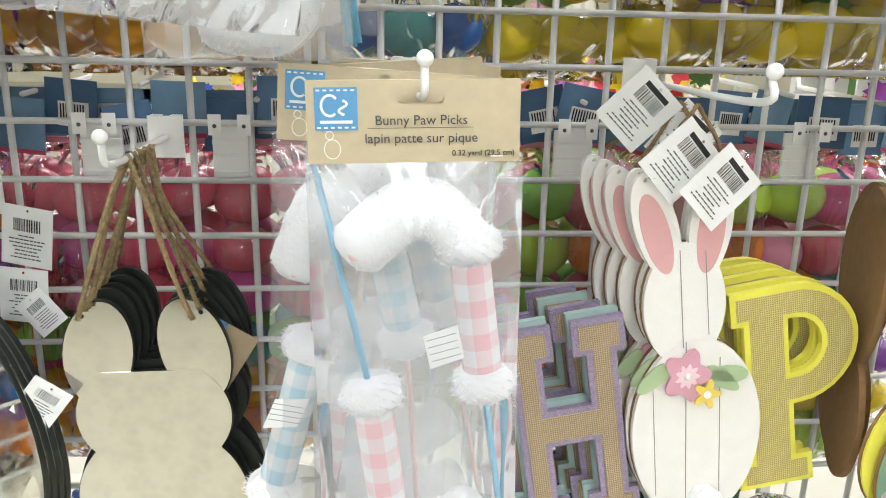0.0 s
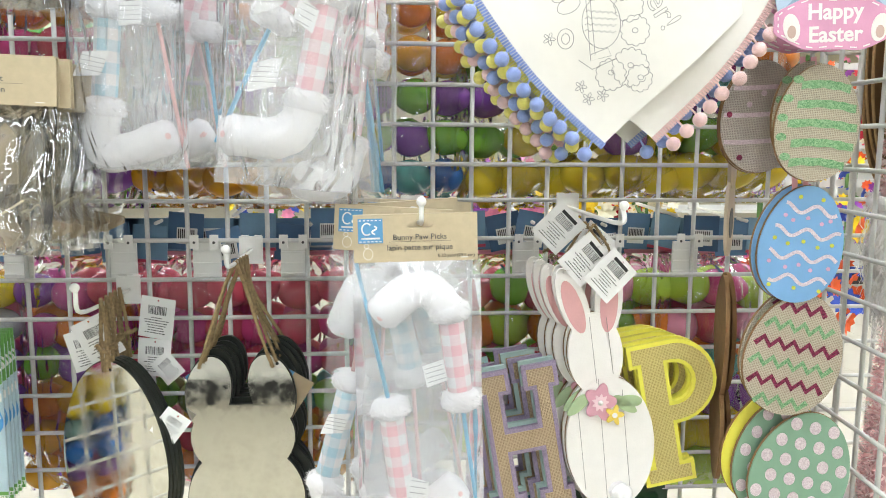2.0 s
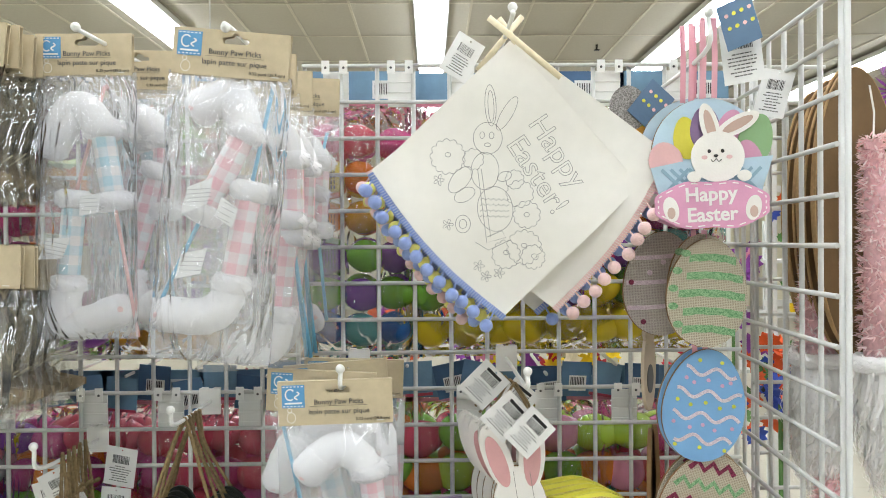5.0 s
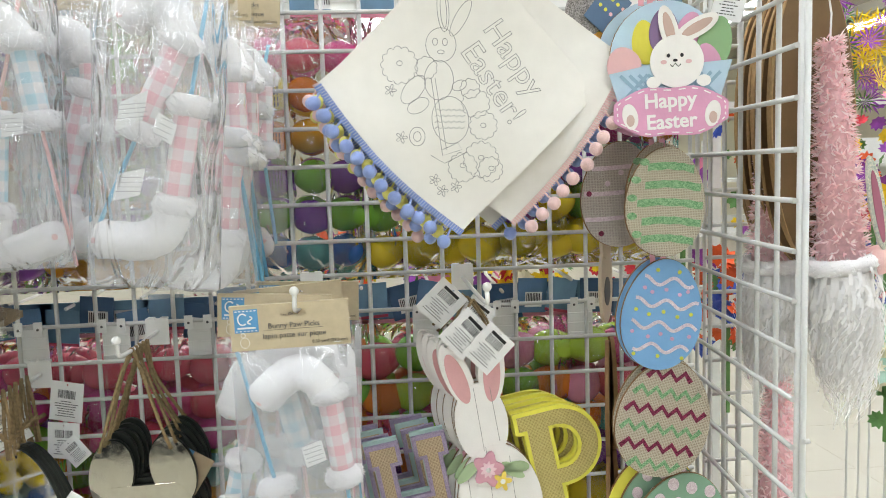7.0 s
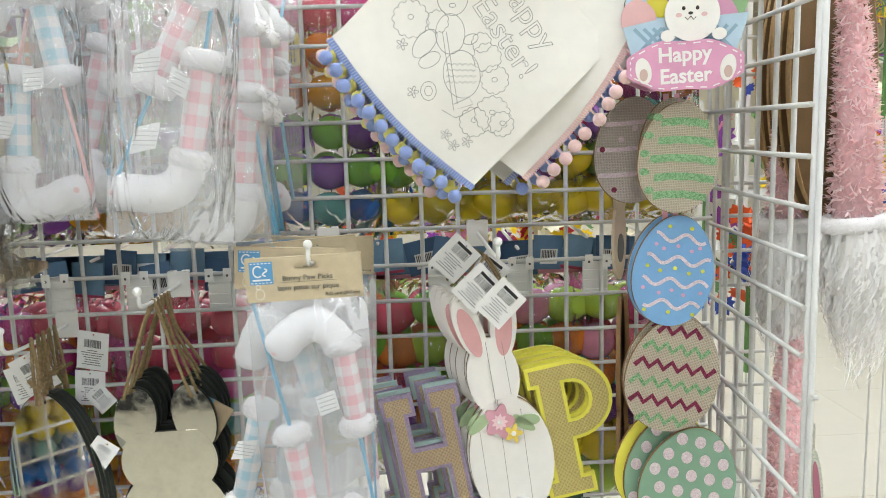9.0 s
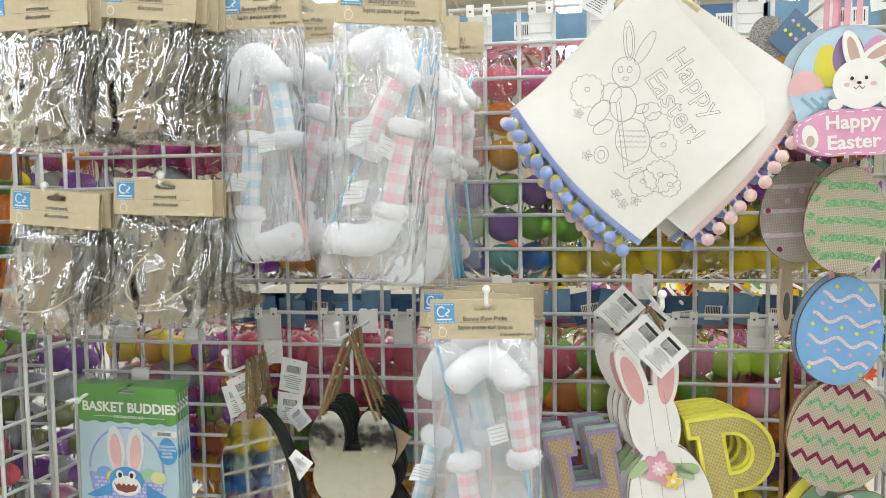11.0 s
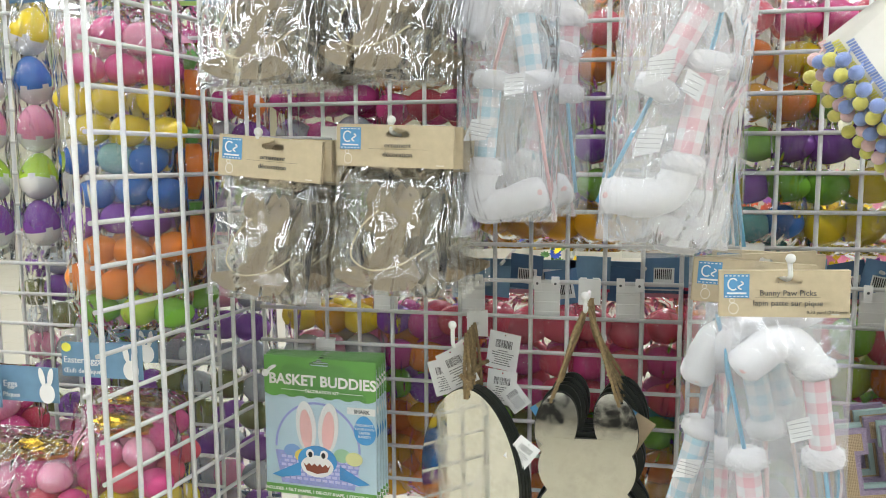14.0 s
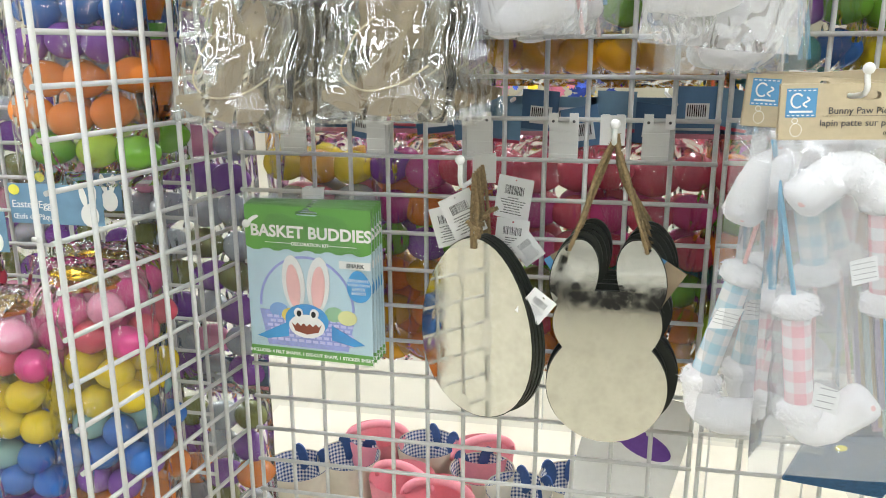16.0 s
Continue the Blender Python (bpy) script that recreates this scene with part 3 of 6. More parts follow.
def pick(parent, toe, mid, ankle, knee, stick, cloth, stick_mat, seed, y=0.0, r=0.0178):
    """A fur rabbit foot on a gingham leg with fur cuffs and a paper stick."""
    def at(p, dy=0.0):
        return (p[0], y + dy, p[1])
    path = curve([at(toe), at(mid), at(ankle)], 11)
    for _ in range(24):
        path = [path[0]] + [(a + b * 2 + c) / 4 for a, b, c in zip(path, path[1:], path[2:])] + [path[-1]]
    start = (path[0] - path[1]).normalized() * r * 0.55
    path = [path[0] + start, path[0] + start * 0.85, path[0] + start * 0.5] + path
    n = len(path)
    rad = [r * 0.3, r * 0.72, r * 0.95] + [r * (1.12 - 0.12 * i / n) for i in range(n - 3)]
    foot = part("fur_foot", sweep(path, rad, 14, 0.10, 900, 0.0035, seed=seed), FUR, parent, "soft white fur foot", True)
    bm = bmesh.new()
    bmesh.ops.create_uvsphere(bm, u_segments=10, v_segments=8, radius=r * 0.36)
    bmesh.ops.scale(bm, verts=bm.verts, vec=(1, 0.6, 0.8))
    bmesh.ops.translate(bm, verts=bm.verts, vec=Vector(at(toe, -r * 0.86)))
    part("toe_pad", bm, PAD, foot, "pink felt pad", True)
    a, k = Vector(at(ankle)), Vector(at(knee))
    leg = part("gingham_leg", sweep([a.lerp(k, t) for t in (0, 0.2, 0.4, 0.6, 0.8, 1)], [r * 0.74] * 6, 14, 0.05, seed=seed), cloth, parent, "checked gingham leg", True)
    for c, q in ((a, 0.0), (k, 1.0)):
        d = (k - a).normalized()
        pts = [c + d * s for s in (-0.011, -0.007, 0, 0.007, 0.011)]
        part("fur_cuff", sweep(pts, [r * 0.75, r * 1.12, r * 1.2, r * 1.12, r * 0.75], 14, 0.16, 700, 0.0045, seed=seed + 3), FUR, leg, "fluffy white fur cuff", True)
    s = Vector(at(stick))
    part("stick", sweep([k, k.lerp(s, 0.5), s], [0.0022] * 3, 8), stick_mat, parent, "", True)


def picks_pack(x, y, z, w, drop, picks, seed, label, lean=0.0, sides=(-1, 1), skin=HAZY, cards=("Bunny Paw Picks", "lapin patte sur pique")):
    """z: the lower edge of the card; picks: feet with places relative to (x, z)."""
    p = thing("craft_pick_pack", pose(x, y, z, 0, lean, 0), label, "craft pack", "hanging craft packs")
    header(p, w, 0.048, cards, "0.32 yard (29.5 cm)")
    bag = part("bag", pillow(w + 0.006, drop, 0.062, 14, 30, 0.0022 if skin == HAZY else 0.0012, seed, sides), skin, p, "hazy clear plastic bag", True)
    bag.location = (0, 0, 0.004)
    for i, (toe, mid, ankle, knee, stick, kind) in enumerate(picks):
        pick(p, toe, mid, ankle, knee, stick, PINK_GING if kind == "p" else BLUE_GING, BLUE_STICK if kind == "p" else PINK_STICK, seed * 10 + i, 0.01 + 0.006 * i)
    return p


pa = picks_pack(0.069, -0.232, 1.302, 0.126, 0.335, [
    ((-0.036, -0.056), (0.004, -0.025), (0.034, -0.056), (0.045, -0.152), (0.066, -0.32), "p"),
    ((0.038, -0.255), (-0.005, -0.288), (-0.019, -0.268), (-0.031, -0.16), (-0.062, -0.002), "p")], 1,
    "clear bag of two pink gingham rabbit foot picks", -1.5, (-1, 1), MATTE)
for tg in ((0.016, -0.115, 0.034, 0.03, 0.25), (-0.005, -0.24, 0.028, 0.04, -0.2)):
    care_tag(pa, tg[0], tg[1], tg[2], tg[3], -0.016, tg[4])
pb = picks_pack(0.045, -0.185, 1.305, 0.126, 0.335, [
    ((-0.048, -0.088), (-0.03, -0.038), (0.004, -0.045), (0.03, -0.14), (0.05, -0.3), "b"),
    ((0.03, -0.3), (-0.05, -0.31), (-0.062, -0.27), (-0.038, -0.15), (-0.02, -0.02), "b")], 2,
    "clear bag of two blue gingham rabbit foot picks", 3.0, (-1,), MATTE)
care_tag(pb, -0.052, -0.19, 0.04, 0.026, -0.014, -0.15)
copy_thing(pb, pose(0.06, -0.14, 1.308, 0, -4, 0))
copy_thing(pa, pose(0.075, -0.1, 1.306, 0, 2, 0))

p1 = picks_pack(-0.225, -0.182, 1.698, 0.111, 0.31, [
    ((-0.046, -0.085), (-0.015, -0.028), (0.015, -0.06), (0.028, -0.145), (0.055, -0.305), "b"),
    ((0.035, -0.272), (-0.034, -0.295), (-0.03, -0.242), (-0.021, -0.142), (0.018, 0.0), "b")], 3,
    "clear bag of two blue gingham rabbit foot picks", 0)
care_tag(p1, -0.03, -0.2, 0.045, 0.028, -0.016, -0.2)
care_tag(p1, 0.01, -0.15, 0.035, 0.028, -0.016, 0.05)
p2 = picks_pack(-0.19, -0.12, 1.694, 0.112, 0.30, [
    ((0.03, -0.265), (0.0, -0.275), (-0.01, -0.23), (0.025, -0.1), (0.04, -0.02), "p"),
    ((-0.03, -0.06), (0.0, -0.03), (0.03, -0.06), (0.03, -0.15), (0.045, -0.27), "p")], 4,
    "clear bag of two pink gingham rabbit foot picks", 1, (-1,))
copy_thing(p1, pose(-0.215, -0.06, 1.695, 0, -1, 0))
p3 = picks_pack(-0.032, -0.28, 1.674, 0.121, 0.30, [
    ((-0.033, -0.034), (0.0, -0.016), (0.018, -0.052), (-0.02, -0.142), (-0.066, -0.26), "p"),
    ((-0.055, -0.252), (0.0, -0.25), (0.014, -0.215), (0.026, -0.115), (0.042, -0.0), "p")], 5,
    "clear bag of two pink gingham rabbit foot picks", 5.0)
care_tag(p3, -0.02, -0.125, 0.05, 0.026, -0.016, 0.15)
care_tag(p3, 0.012, -0.14, 0.024, 0.034, -0.02, -0.4)
care_tag(p3, -0.022, -0.195, 0.045, 0.028, -0.014, 0.05)
p4 = picks_pack(-0.036, -0.2, 1.668, 0.12, 0.315, [
    ((-0.02, -0.285), (0.02, -0.29), (0.03, -0.25), (0.045, -0.14), (0.066, -0.3), "p"),
    ((0.0, -0.04), (0.03, -0.03), (0.05, -0.07), (0.048, -0.16), (0.06, -0.3), "p")], 6,
    "clear bag of two pink gingham rabbit foot picks", -1, (-1,))
copy_thing(p4, pose(-0.03, -0.13, 1.666, 0, 1, 0))
copy_thing(p2, pose(0.0, -0.07, 1.67, 0, 2, 0))


def ornament_pack(x, y, z, w, drop, seed, lean=0.0, sides=(-1, 1)):
    """A stiff shiny bag with a flat board rabbit ornament and a cord."""
    p = thing("ornament_pack", pose(x, y, z, 0, lean, 0), "shiny clear bag of brown board ornaments under a tan card", "craft pack", "ornament packs")
    header(p, w, 0.047, ("ornament", "décoration"), "", KRAFT)
    part("bag", pillow(w * 0.99, drop, 0.022, 26, 34, 0.0016, seed, sides), SHINY, p, "stiff crinkled clear plastic bag", True).matrix_local = pose(0, 0, 0.004, -9)
    prof = [(-0.008, -0.016), (-0.001, -0.03), (0.007, -0.043), (0.013, -0.029), (0.023, -0.018), (0.031, -0.027), (0.034, -0.04), (0.031, -0.053), (0.035, -0.06), (0.035, -0.077), (0.018, -0.079), (0.016, -0.1),
            (0.03, -0.106), (0.039, -0.124), (0.03, -0.138), (0.002, -0.143), (-0.045, -0.139), (-0.066, -0.129), (-0.066, -0.121), (-0.032, -0.114), (-0.018, -0.103), (-0.018, -0.07), (-0.026, -0.053), (-0.021, -0.033)]
    k, h = w / 0.14, min(1, drop / 0.152)
    bm = sheet([[(a * k, b * h) for a, b in prof], oval(-0.0105 * k, -0.029 * h, 0.002, 0.002, 8), oval(0.022 * k, -0.031 * h, 0.002, 0.002, 8)], 0.003, -0.007)
    part("rabbit_board", bm, KRAFT_DARK, p, "flat cut brown board shape").matrix_local = pose(0, 0, 0, -5)
    bm = sheet([[(-a * k * 0.98, b * h * 0.97) for a, b in prof[::-1]]], 0.003, 0.0)
    part("second_board", bm, KRAFT_DARK, p).matrix_local = pose(0, 0, 0, -3)
    pts = curve([(0.042 * k, -0.0085, -0.093 * h), (0.012, -0.0095, -0.112 * h), (-0.022, -0.0095, -0.119 * h), (-0.046 * k, -0.007, -0.103 * h), (-0.036 * k, -0.007, -0.072 * h), (-0.014, -0.0085, -0.05 * h)], 8)
    part("cord", sweep(pts, [0.001] * len(pts), 6), mat("cream_cord", "D9CBA4", 0.9), p, "", True).matrix_local = pose(0, -0.001, 0, -5)
    return p


for (x, y, z, w, d, lean), sd in zip(((-0.49, -0.259, 1.694, 0.142, 0.155, -1.5), (-0.347, -0.245, 1.701, 0.128, 0.155, 6), (-0.493, -0.24, 1.443, 0.127, 0.145, 5), (-0.347, -0.225, 1.456, 0.137, 0.15, 2)), (11, 12, 13, 14)):
    ornament_pack(x, y, z, w, d, sd, lean)
    o = ornament_pack(x + 0.006, y + 0.02, z - 0.002, w, d, sd + 20, lean * 0.3, (-1,))
    for k in range(1, 6):
        copy_thing(o, pose(x + 0.006 + 0.004 * k + 0.003 * math.sin(k * 3), y + 0.02 + 0.018 * k, z - 0.003 + 0.003 * math.sin(k * 5), 0, lean * 0.3 + 1.5 * math.sin(k * 2 + sd), 2 * math.sin(k)))

# ---------- kit packets ----------
KIT_GREEN = mat("kit_green", "6BA552", 0.4, var=0.05)
KIT_BLUE = mat("kit_pale_blue", "CADEE3", 0.35, var=0.05)
SHARK, WICKER = mat("shark_blue", "4E9AD0", 0.5), mat("wicker_lilac", "A6ACDC", 0.6, var=0.15, scale=200)


def kit(m):
    w, h = 0.17, 0.205
    p = thing("craft_kit_packet", m, "flat craft kit packet, green top and pale blue picture", "craft pack", "craft kit packets")
    card = part("card", sheet([rect(-w / 2, w / 2, -h, -0.012), ], 0.0015, 0.0), KIT_BLUE, p)
    wave = [(-w / 2, -0.002), (-w / 2, -0.056)] + [(-w / 2 + w * (i + 0.5) / 24, -0.056 - 0.005 * abs(math.sin((i + 0.5) / 24 * math.pi * 6))) for i in range(24)] + [(w / 2, -0.056), (w / 2, -0.002)]
    top = part("green_top", sheet([wave[::-1], slot(0.0, -0.01, 0.03, 0.006)], 0.001, -0.0012), KIT_GREEN, p, "green printed top with wavy edge")
    words("BASKET BUDDIES", 0.0212, WHITE, top, 0.004, -0.042, -0.0014, align="CENTER", bold=0.0006)
    words("DECORATION KIT", 0.0062, WHITE, top, 0.004, -0.052, -0.0014, align="CENTER", bold=0.0001)
    bm = bmesh.new()
    for s in (-1, 1):
        ribbon(bm, [(0.004 + s * 0.025, -0.0498), (0.004 + s * 0.062, -0.0498)], 0.0006, -0.0016, 0.0003)
    part("rule", bm, WHITE, top)
    bot = part("green_foot", sheet([rect(-w / 2, w / 2, -h, -h + 0.013)], 0.001, -0.0012), KIT_GREEN, p, "green printed strip")
    words("INCLUDES: 4 FELT SHAPES, 1 DIE-CUT SHAPE, 1 STICKER SHEET", 0.0062, WHITE, bot, 0, -h + 0.0045, -0.0014, align="CENTER", bold=0.00015)
    part("hoop", ribbon(bmesh.new(), [(0.064 * math.sin(a) - 0.004, -0.133 + 0.066 * math.cos(a)) for a in np.linspace(-1.6, 1.6, 30)], 0.0032, -0.0012), WICKER, p)
    bas = part("basket", sheet([[(-0.07, -0.141), (0.062, -0.141), (0.052, -0.189), (-0.06, -0.189)]], 0.001, -0.001), WICKER, p, "printed lilac wicker basket")
    bm = bmesh.new()
    for r in range(6):
        for c in range(12):
            sheet([rect(-0.06 + c * 0.0098 + (r % 2) * 0.0045, -0.0528 + c * 0.0098 + (r % 2) * 0.0045, -0.151 - r * 0.0062, -0.1472 - r * 0.0062)], 0.0003, -0.0014, bm)
    part("weave", bm, mat("wicker_pale", "D6D2F0", 0.6), bas)
    for s in (-1, 1):
        e = part("ear", sheet([oval(-0.004 + s * 0.017, -0.102, 0.0155, 0.037, 22, -s * 0.08)], 0.0008, -0.0016), WHITE, p)
        part("ear_lining", sheet([oval(-0.004 + s * 0.017, -0.106, 0.0092, 0.029, 20, -s * 0.08)], 0.0006, -0.0021), mat("ear_pink", "F0C4BE", 0.6), e)
        part("fin", sheet([[(s * 0.03, -0.155), (s * 0.075, -0.178), (s * 0.06, -0.181), (s * 0.03, -0.175)][::s]], 0.0008, -0.0019), SHARK, p)
    f = part("blue_face", sheet([oval(-0.004, -0.151, 0.03, 0.022, 26)], 0.0008, -0.0022), SHARK, p)
    part("white_jaw", sheet([oval(-0.004, -0.159, 0.025, 0.016, 24)], 0.0006, -0.0027), WHITE, f)
    teeth = [(-0.004 - 0.021 + i * 0.0042, -0.155 - (0.004 if i % 2 else 0)) for i in range(11)]
    part("mouth", sheet([teeth + [(0.012, -0.166), (-0.004, -0.17), (-0.02, -0.166)]], 0.0005, -0.0032), mat("mouth_brown", "8A4A36", 0.6), f)
    for s in (-1, 1):
        e = part("eye", sheet([oval(-0.004 + s * 0.011, -0.141, 0.0062, 0.0066, 16)], 0.0005, -0.0031), WHITE, f)
        part("pupil", sheet([oval(-0.004 + s * 0.01, -0.142, 0.0032, 0.0042, 12)], 0.0004, -0.0035), INK, e)
    for q, (a, b, c) in enumerate(((-0.043, -0.14, "8FB4DE"), (0.034, -0.14, "A9CFA8"), (-0.026, -0.146, "E7CE6A"), (0.052, -0.143, "D8D79A"))):
        part("egg_print", sheet([oval(a, b, 0.013, 0.01, 18)], 0.0005, -0.0013 - 0.0003 * q), mat("egg_print_" + c, c, 0.6), p)
    part("name_flag", sheet([rect(0.042, 0.084, -0.078, -0.068)], 0.0005, -0.0014), WHITE, p)
    words("SHARK", 0.0075, GREY_INK, p, 0.064, -0.0757, -0.0016, align="CENTER", bold=0.0002)
    d = part("drop_badge", sheet([oval(0.068, -0.1, 0.016, 0.021, 20, 0.1, 0.15)], 0.0005, -0.0014), SHARK, p)
    for k, ln in enumerate(("DECORATE", "YOUR OWN", "EASTER", "BASKET!")):
        words(ln, 0.0052, WHITE, d, 0.068, -0.094 - k * 0.0055, -0.0016, align="CENTER")
    part("sleeve", pillow(w + 0.004, h + 0.006, 0.005, 10, 12, 0.0006, 5), SLEEVE, p, "clear sleeve", True).location = (0, 0, 0.003)
    return p


k0 = kit(pose(-0.503, -0.076, 1.190, 0, 0.5, -3))
for k in range(1, 5):
    copy_thing(k0, pose(-0.502 + 0.0012 * k, -0.076 + 0.0042 * k, 1.191 + 0.0015 * k, 0, 0.5 - 0.3 * k, -3 + k))


# ---------- paper tags and twine ----------
def tag(m, w, h, label="white price tag with barcode and small print", header_bar=False):
    t = thing("price_tag", m, label, "tag", "white price tags")
    part("paper", sheet([rect(-w / 2, w / 2, -h, 0), oval(0, -0.004, 0.0012, 0.0012, 8)], 0.0004), PAPER, t)
    rng = random.Random(int(w * 1e5) + int(h * 1e5))
    bm = bmesh.new()
    x = -w * 0.27
    while x < w * 0.27:
        k = rng.choice((0.0003, 0.0005, 0.0009))
        sheet([rect(x, x + k, -h * 0.42, -h * 0.21)], 0.0002, -0.0003, bm)
        x += k + rng.choice((0.0005, 0.0008, 0.0011))
    part("barcode", bm, INK, t)
    bm = bmesh.new()
    for i in range(7):
        d = w * rng.uniform(0.16, 0.36)
        x = -d
        while x < d - 0.001:
            k = min(d, x + rng.uniform(0.0015, 0.005))
            z = -h * (0.5 + 0.062 * i)
            ribbon(bm, [(x, z), (k, z)], h * 0.02, -0.0003, 0.0002)
            x = k + 0.0008
    part("print_bar", bm, GREY_INK, t)
    if header_bar:
        part("black_bar", sheet([rect(-w * 0.27, w * 0.27, -h * 0.19, -h * 0.11)], 0.0002, -0.0003), INK, t)
    return t


def twine(name, pts, r=0.0017, label="loop of rough brown jute twine"):
    t = thing(name, pose(*pts[0]), label, "twine", "jute twine loops")
    c = curve(pts, 8)
    o = Vector(pts[0])
    part("strand", sweep([p - o for p in c], [r] * len(c), 7, 0.25, 160, 0.003, seed=int(abs(pts[-1][0]) * 1e4)), JUTE, t, "", True)
    return t


# ---------- galvanised plaques ----------
def egg_plaque(m):
    p = thing("egg_plaque", m, "egg-shaped galvanised metal plaque, shiny face", "plaque", "galvanised egg plaques")
    o = [oval(0, -0.114, 0.081, 0.113, 48, 0, 0.14), oval(0.0, -0.011, 0.0022, 0.0022, 10)]
    part("face", sheet(o, 0.0008, 0.0), ZINC, p)
    bm = bmesh.new()
    ring = oval(0, -0.114, 0.0822, 0.1142, 48, 0, 0.14)
    sheet([ring], 0.0042, 0.0010, bm)
    part("backing", bm, DARK_EDGE, p)
    return p


def bunny_outline(k=1.0):
    def half(z):
        w = 0.0
        for cz, a, b in ((-0.17, 0.069, 0.07), (-0.092, 0.061, 0.052)):
            q = 1 - ((z - cz) / b) ** 2
            if q > 0:
                w = max(w, a * math.sqrt(q))
        return w
    zs = np.linspace(-0.2395, -0.052, 44)
    right = [(half(z) * k, z) for z in zs]
    return right + [(-x, z) for x, z in right[::-1]]


def bunny_plaque(m):
    p = thing("bunny_plaque", m, "rabbit-shaped galvanised metal plaque, cloudy spangled face", "plaque", "galvanised rabbit plaques")
    part("face", sheet([bunny_outline()], 0.0008, 0.0), ZINC, p)
    part("backing", sheet([bunny_outline(1.012)], 0.0045, 0.0012), DARK_EDGE, p)
    for s in (-1, 1):
        e = part("ear", sheet([oval(s * 0.037, -0.036, 0.0265, 0.044, 30, s * 0.2), oval(s * 0.045, -0.004, 0.002, 0.002, 8)], 0.0008, 0.0003), ZINC, p)
        part("ear_backing", sheet([oval(s * 0.037, -0.036, 0.0274, 0.0449, 30, s * 0.2)], 0.0042, 0.0014), DARK_EDGE, e)
    return p


e0 = egg_plaque(pose(-0.284, -0.105, 1.166, 1, 1.5, -27))
for k in range(1, 4):
    copy_thing(e0, pose(-0.284 + 0.0024 * k, -0.105 + 0.0049 * k, 1.167, 2, 1.5 - 0.6 * k, -29))
b0 = bunny_plaque(pose(-0.134, -0.118, 1.166, 0.6, -2, -1))
# rear copies turned back to front: their dark backs stand in for dark reflections
for k in range(1, 5):
    copy_thing(b0, pose(-0.1335 + 0.0035 * k, -0.1085 + 0.0062 * k, 1.168 + 0.0035 * k, -0.6, 2 - 1.5 * math.sin(k * 2), 180 - 1.5 * k))
for k in range(5):
    y = -0.13 + 0.012 * k
    top = (-0.1335 + 0.0012 * k, y + 0.01, 1.286)
    for s in (-1, 1):
        ex = -0.134 + s * (0.042 + (0.003 * k if s > 0 else -0.0015 * k))
        twine("twine_loop", [top, (-0.134 + s * (0.013 + 0.003 * math.sin(k * 2.3)), y + 0.004, 1.247 + 0.006 * math.cos(k)), (ex - s * (0.009 + 0.004 * math.sin(k * 3.1)), y - 0.004 * math.cos(k * 2), 1.19), (ex, y - 0.002, 1.163 + 0.003 * k)], 0.0021)
for k in range(5):
    y = -0.12 + 0.016 * k
    for s in (-1, 1):
        twine("twine_loop", [(-0.285, y, 1.244), (-0.284 + s * 0.003 + 0.0025 * math.sin(k * 2), y, 1.2), (-0.285 + 0.002 * k + s * 0.0015, y, 1.157)], 0.0021)
    twine("twine_knot", [(-0.292 + 0.004 * k, y - 0.003, 1.19 + 0.006 * math.sin(k * 3)), (-0.285, y - 0.005, 1.183), (-0.277 + 0.003 * k, y - 0.003, 1.188 - 0.008 * math.cos(k))], 0.0023, "knotted end of rough brown jute twine")
tag(pose(-0.315, -0.085, 1.212, 0, -25, 15), 0.041, 0.055)
tag(pose(-0.33, -0.07, 1.195, 0, -15, 10), 0.038, 0.05)
tag(pose(-0.246, -0.03, 1.226, 0, 8, -10), 0.045, 0.053)
tag(pose(-0.247, -0.05, 1.178, 0, 5, -5), 0.041, 0.048)
tag(pose(-0.238, -0.07, 1.16, 0, -40, -10), 0.03, 0.034)
tag(pose(-0.2, -0.128, 1.108, 0, 38, 5), 0.032, 0.036)
for x, z, r in ((-0.062, 1.146, 32), (-0.193, 1.145, -35)):
    t = thing("kraft_label", pose(x, -0.111 if x > -0.1 else -0.07, z, 0, r, 0), "brown card label with blue printed band", "tag", "brown card labels")
    part("card", sheet([rect(-0.018, 0.018, -0.05, 0)], 0.0006), KRAFT_DARK, t)
    part("band", sheet([rect(-0.018, -0.009, -0.05, 0)], 0.0003, -0.0006), LOGO_BLUE, t)

# ---------- letter and rabbit sign ----------
H_SHAPE = [(0, 0), (.042, 0), (.042, .03), (.032, .03), (.032, .08), (.068, .08), (.068, .03), (.058, .03), (.058, 0), (.1, 0), (.1, .03), (.092, .03), (.092, .155), (.1, .155), (.1, .185), (.058, .185), (.058, .155), (.068, .155), (.068, .112), (.032, .112), (.032, .155), (.042, .155), (.042, .185), (0, .185), (0, .155), (.008, .155), (.008, .03), (0, .03)]
bowl = [(.052 + .052 * math.sin(a), .126 + .052 * math.cos(a)) for a in np.linspace(0, math.pi, 16)]
P_SHAPE = [(0, 0), (.062, 0), (.062, .026), (.048, .026), (.048, .074)] + bowl[::-1] + [(0, .178), (0, .15), (.01, .15), (.01, .026), (0, .026)]
P_HOLE = [(.046, .15), (.046, .102)] + [(.052 + .022 * math.sin(a), .126 + .024 * math.cos(a)) for a in np.linspace(math.pi, 0, 10)]


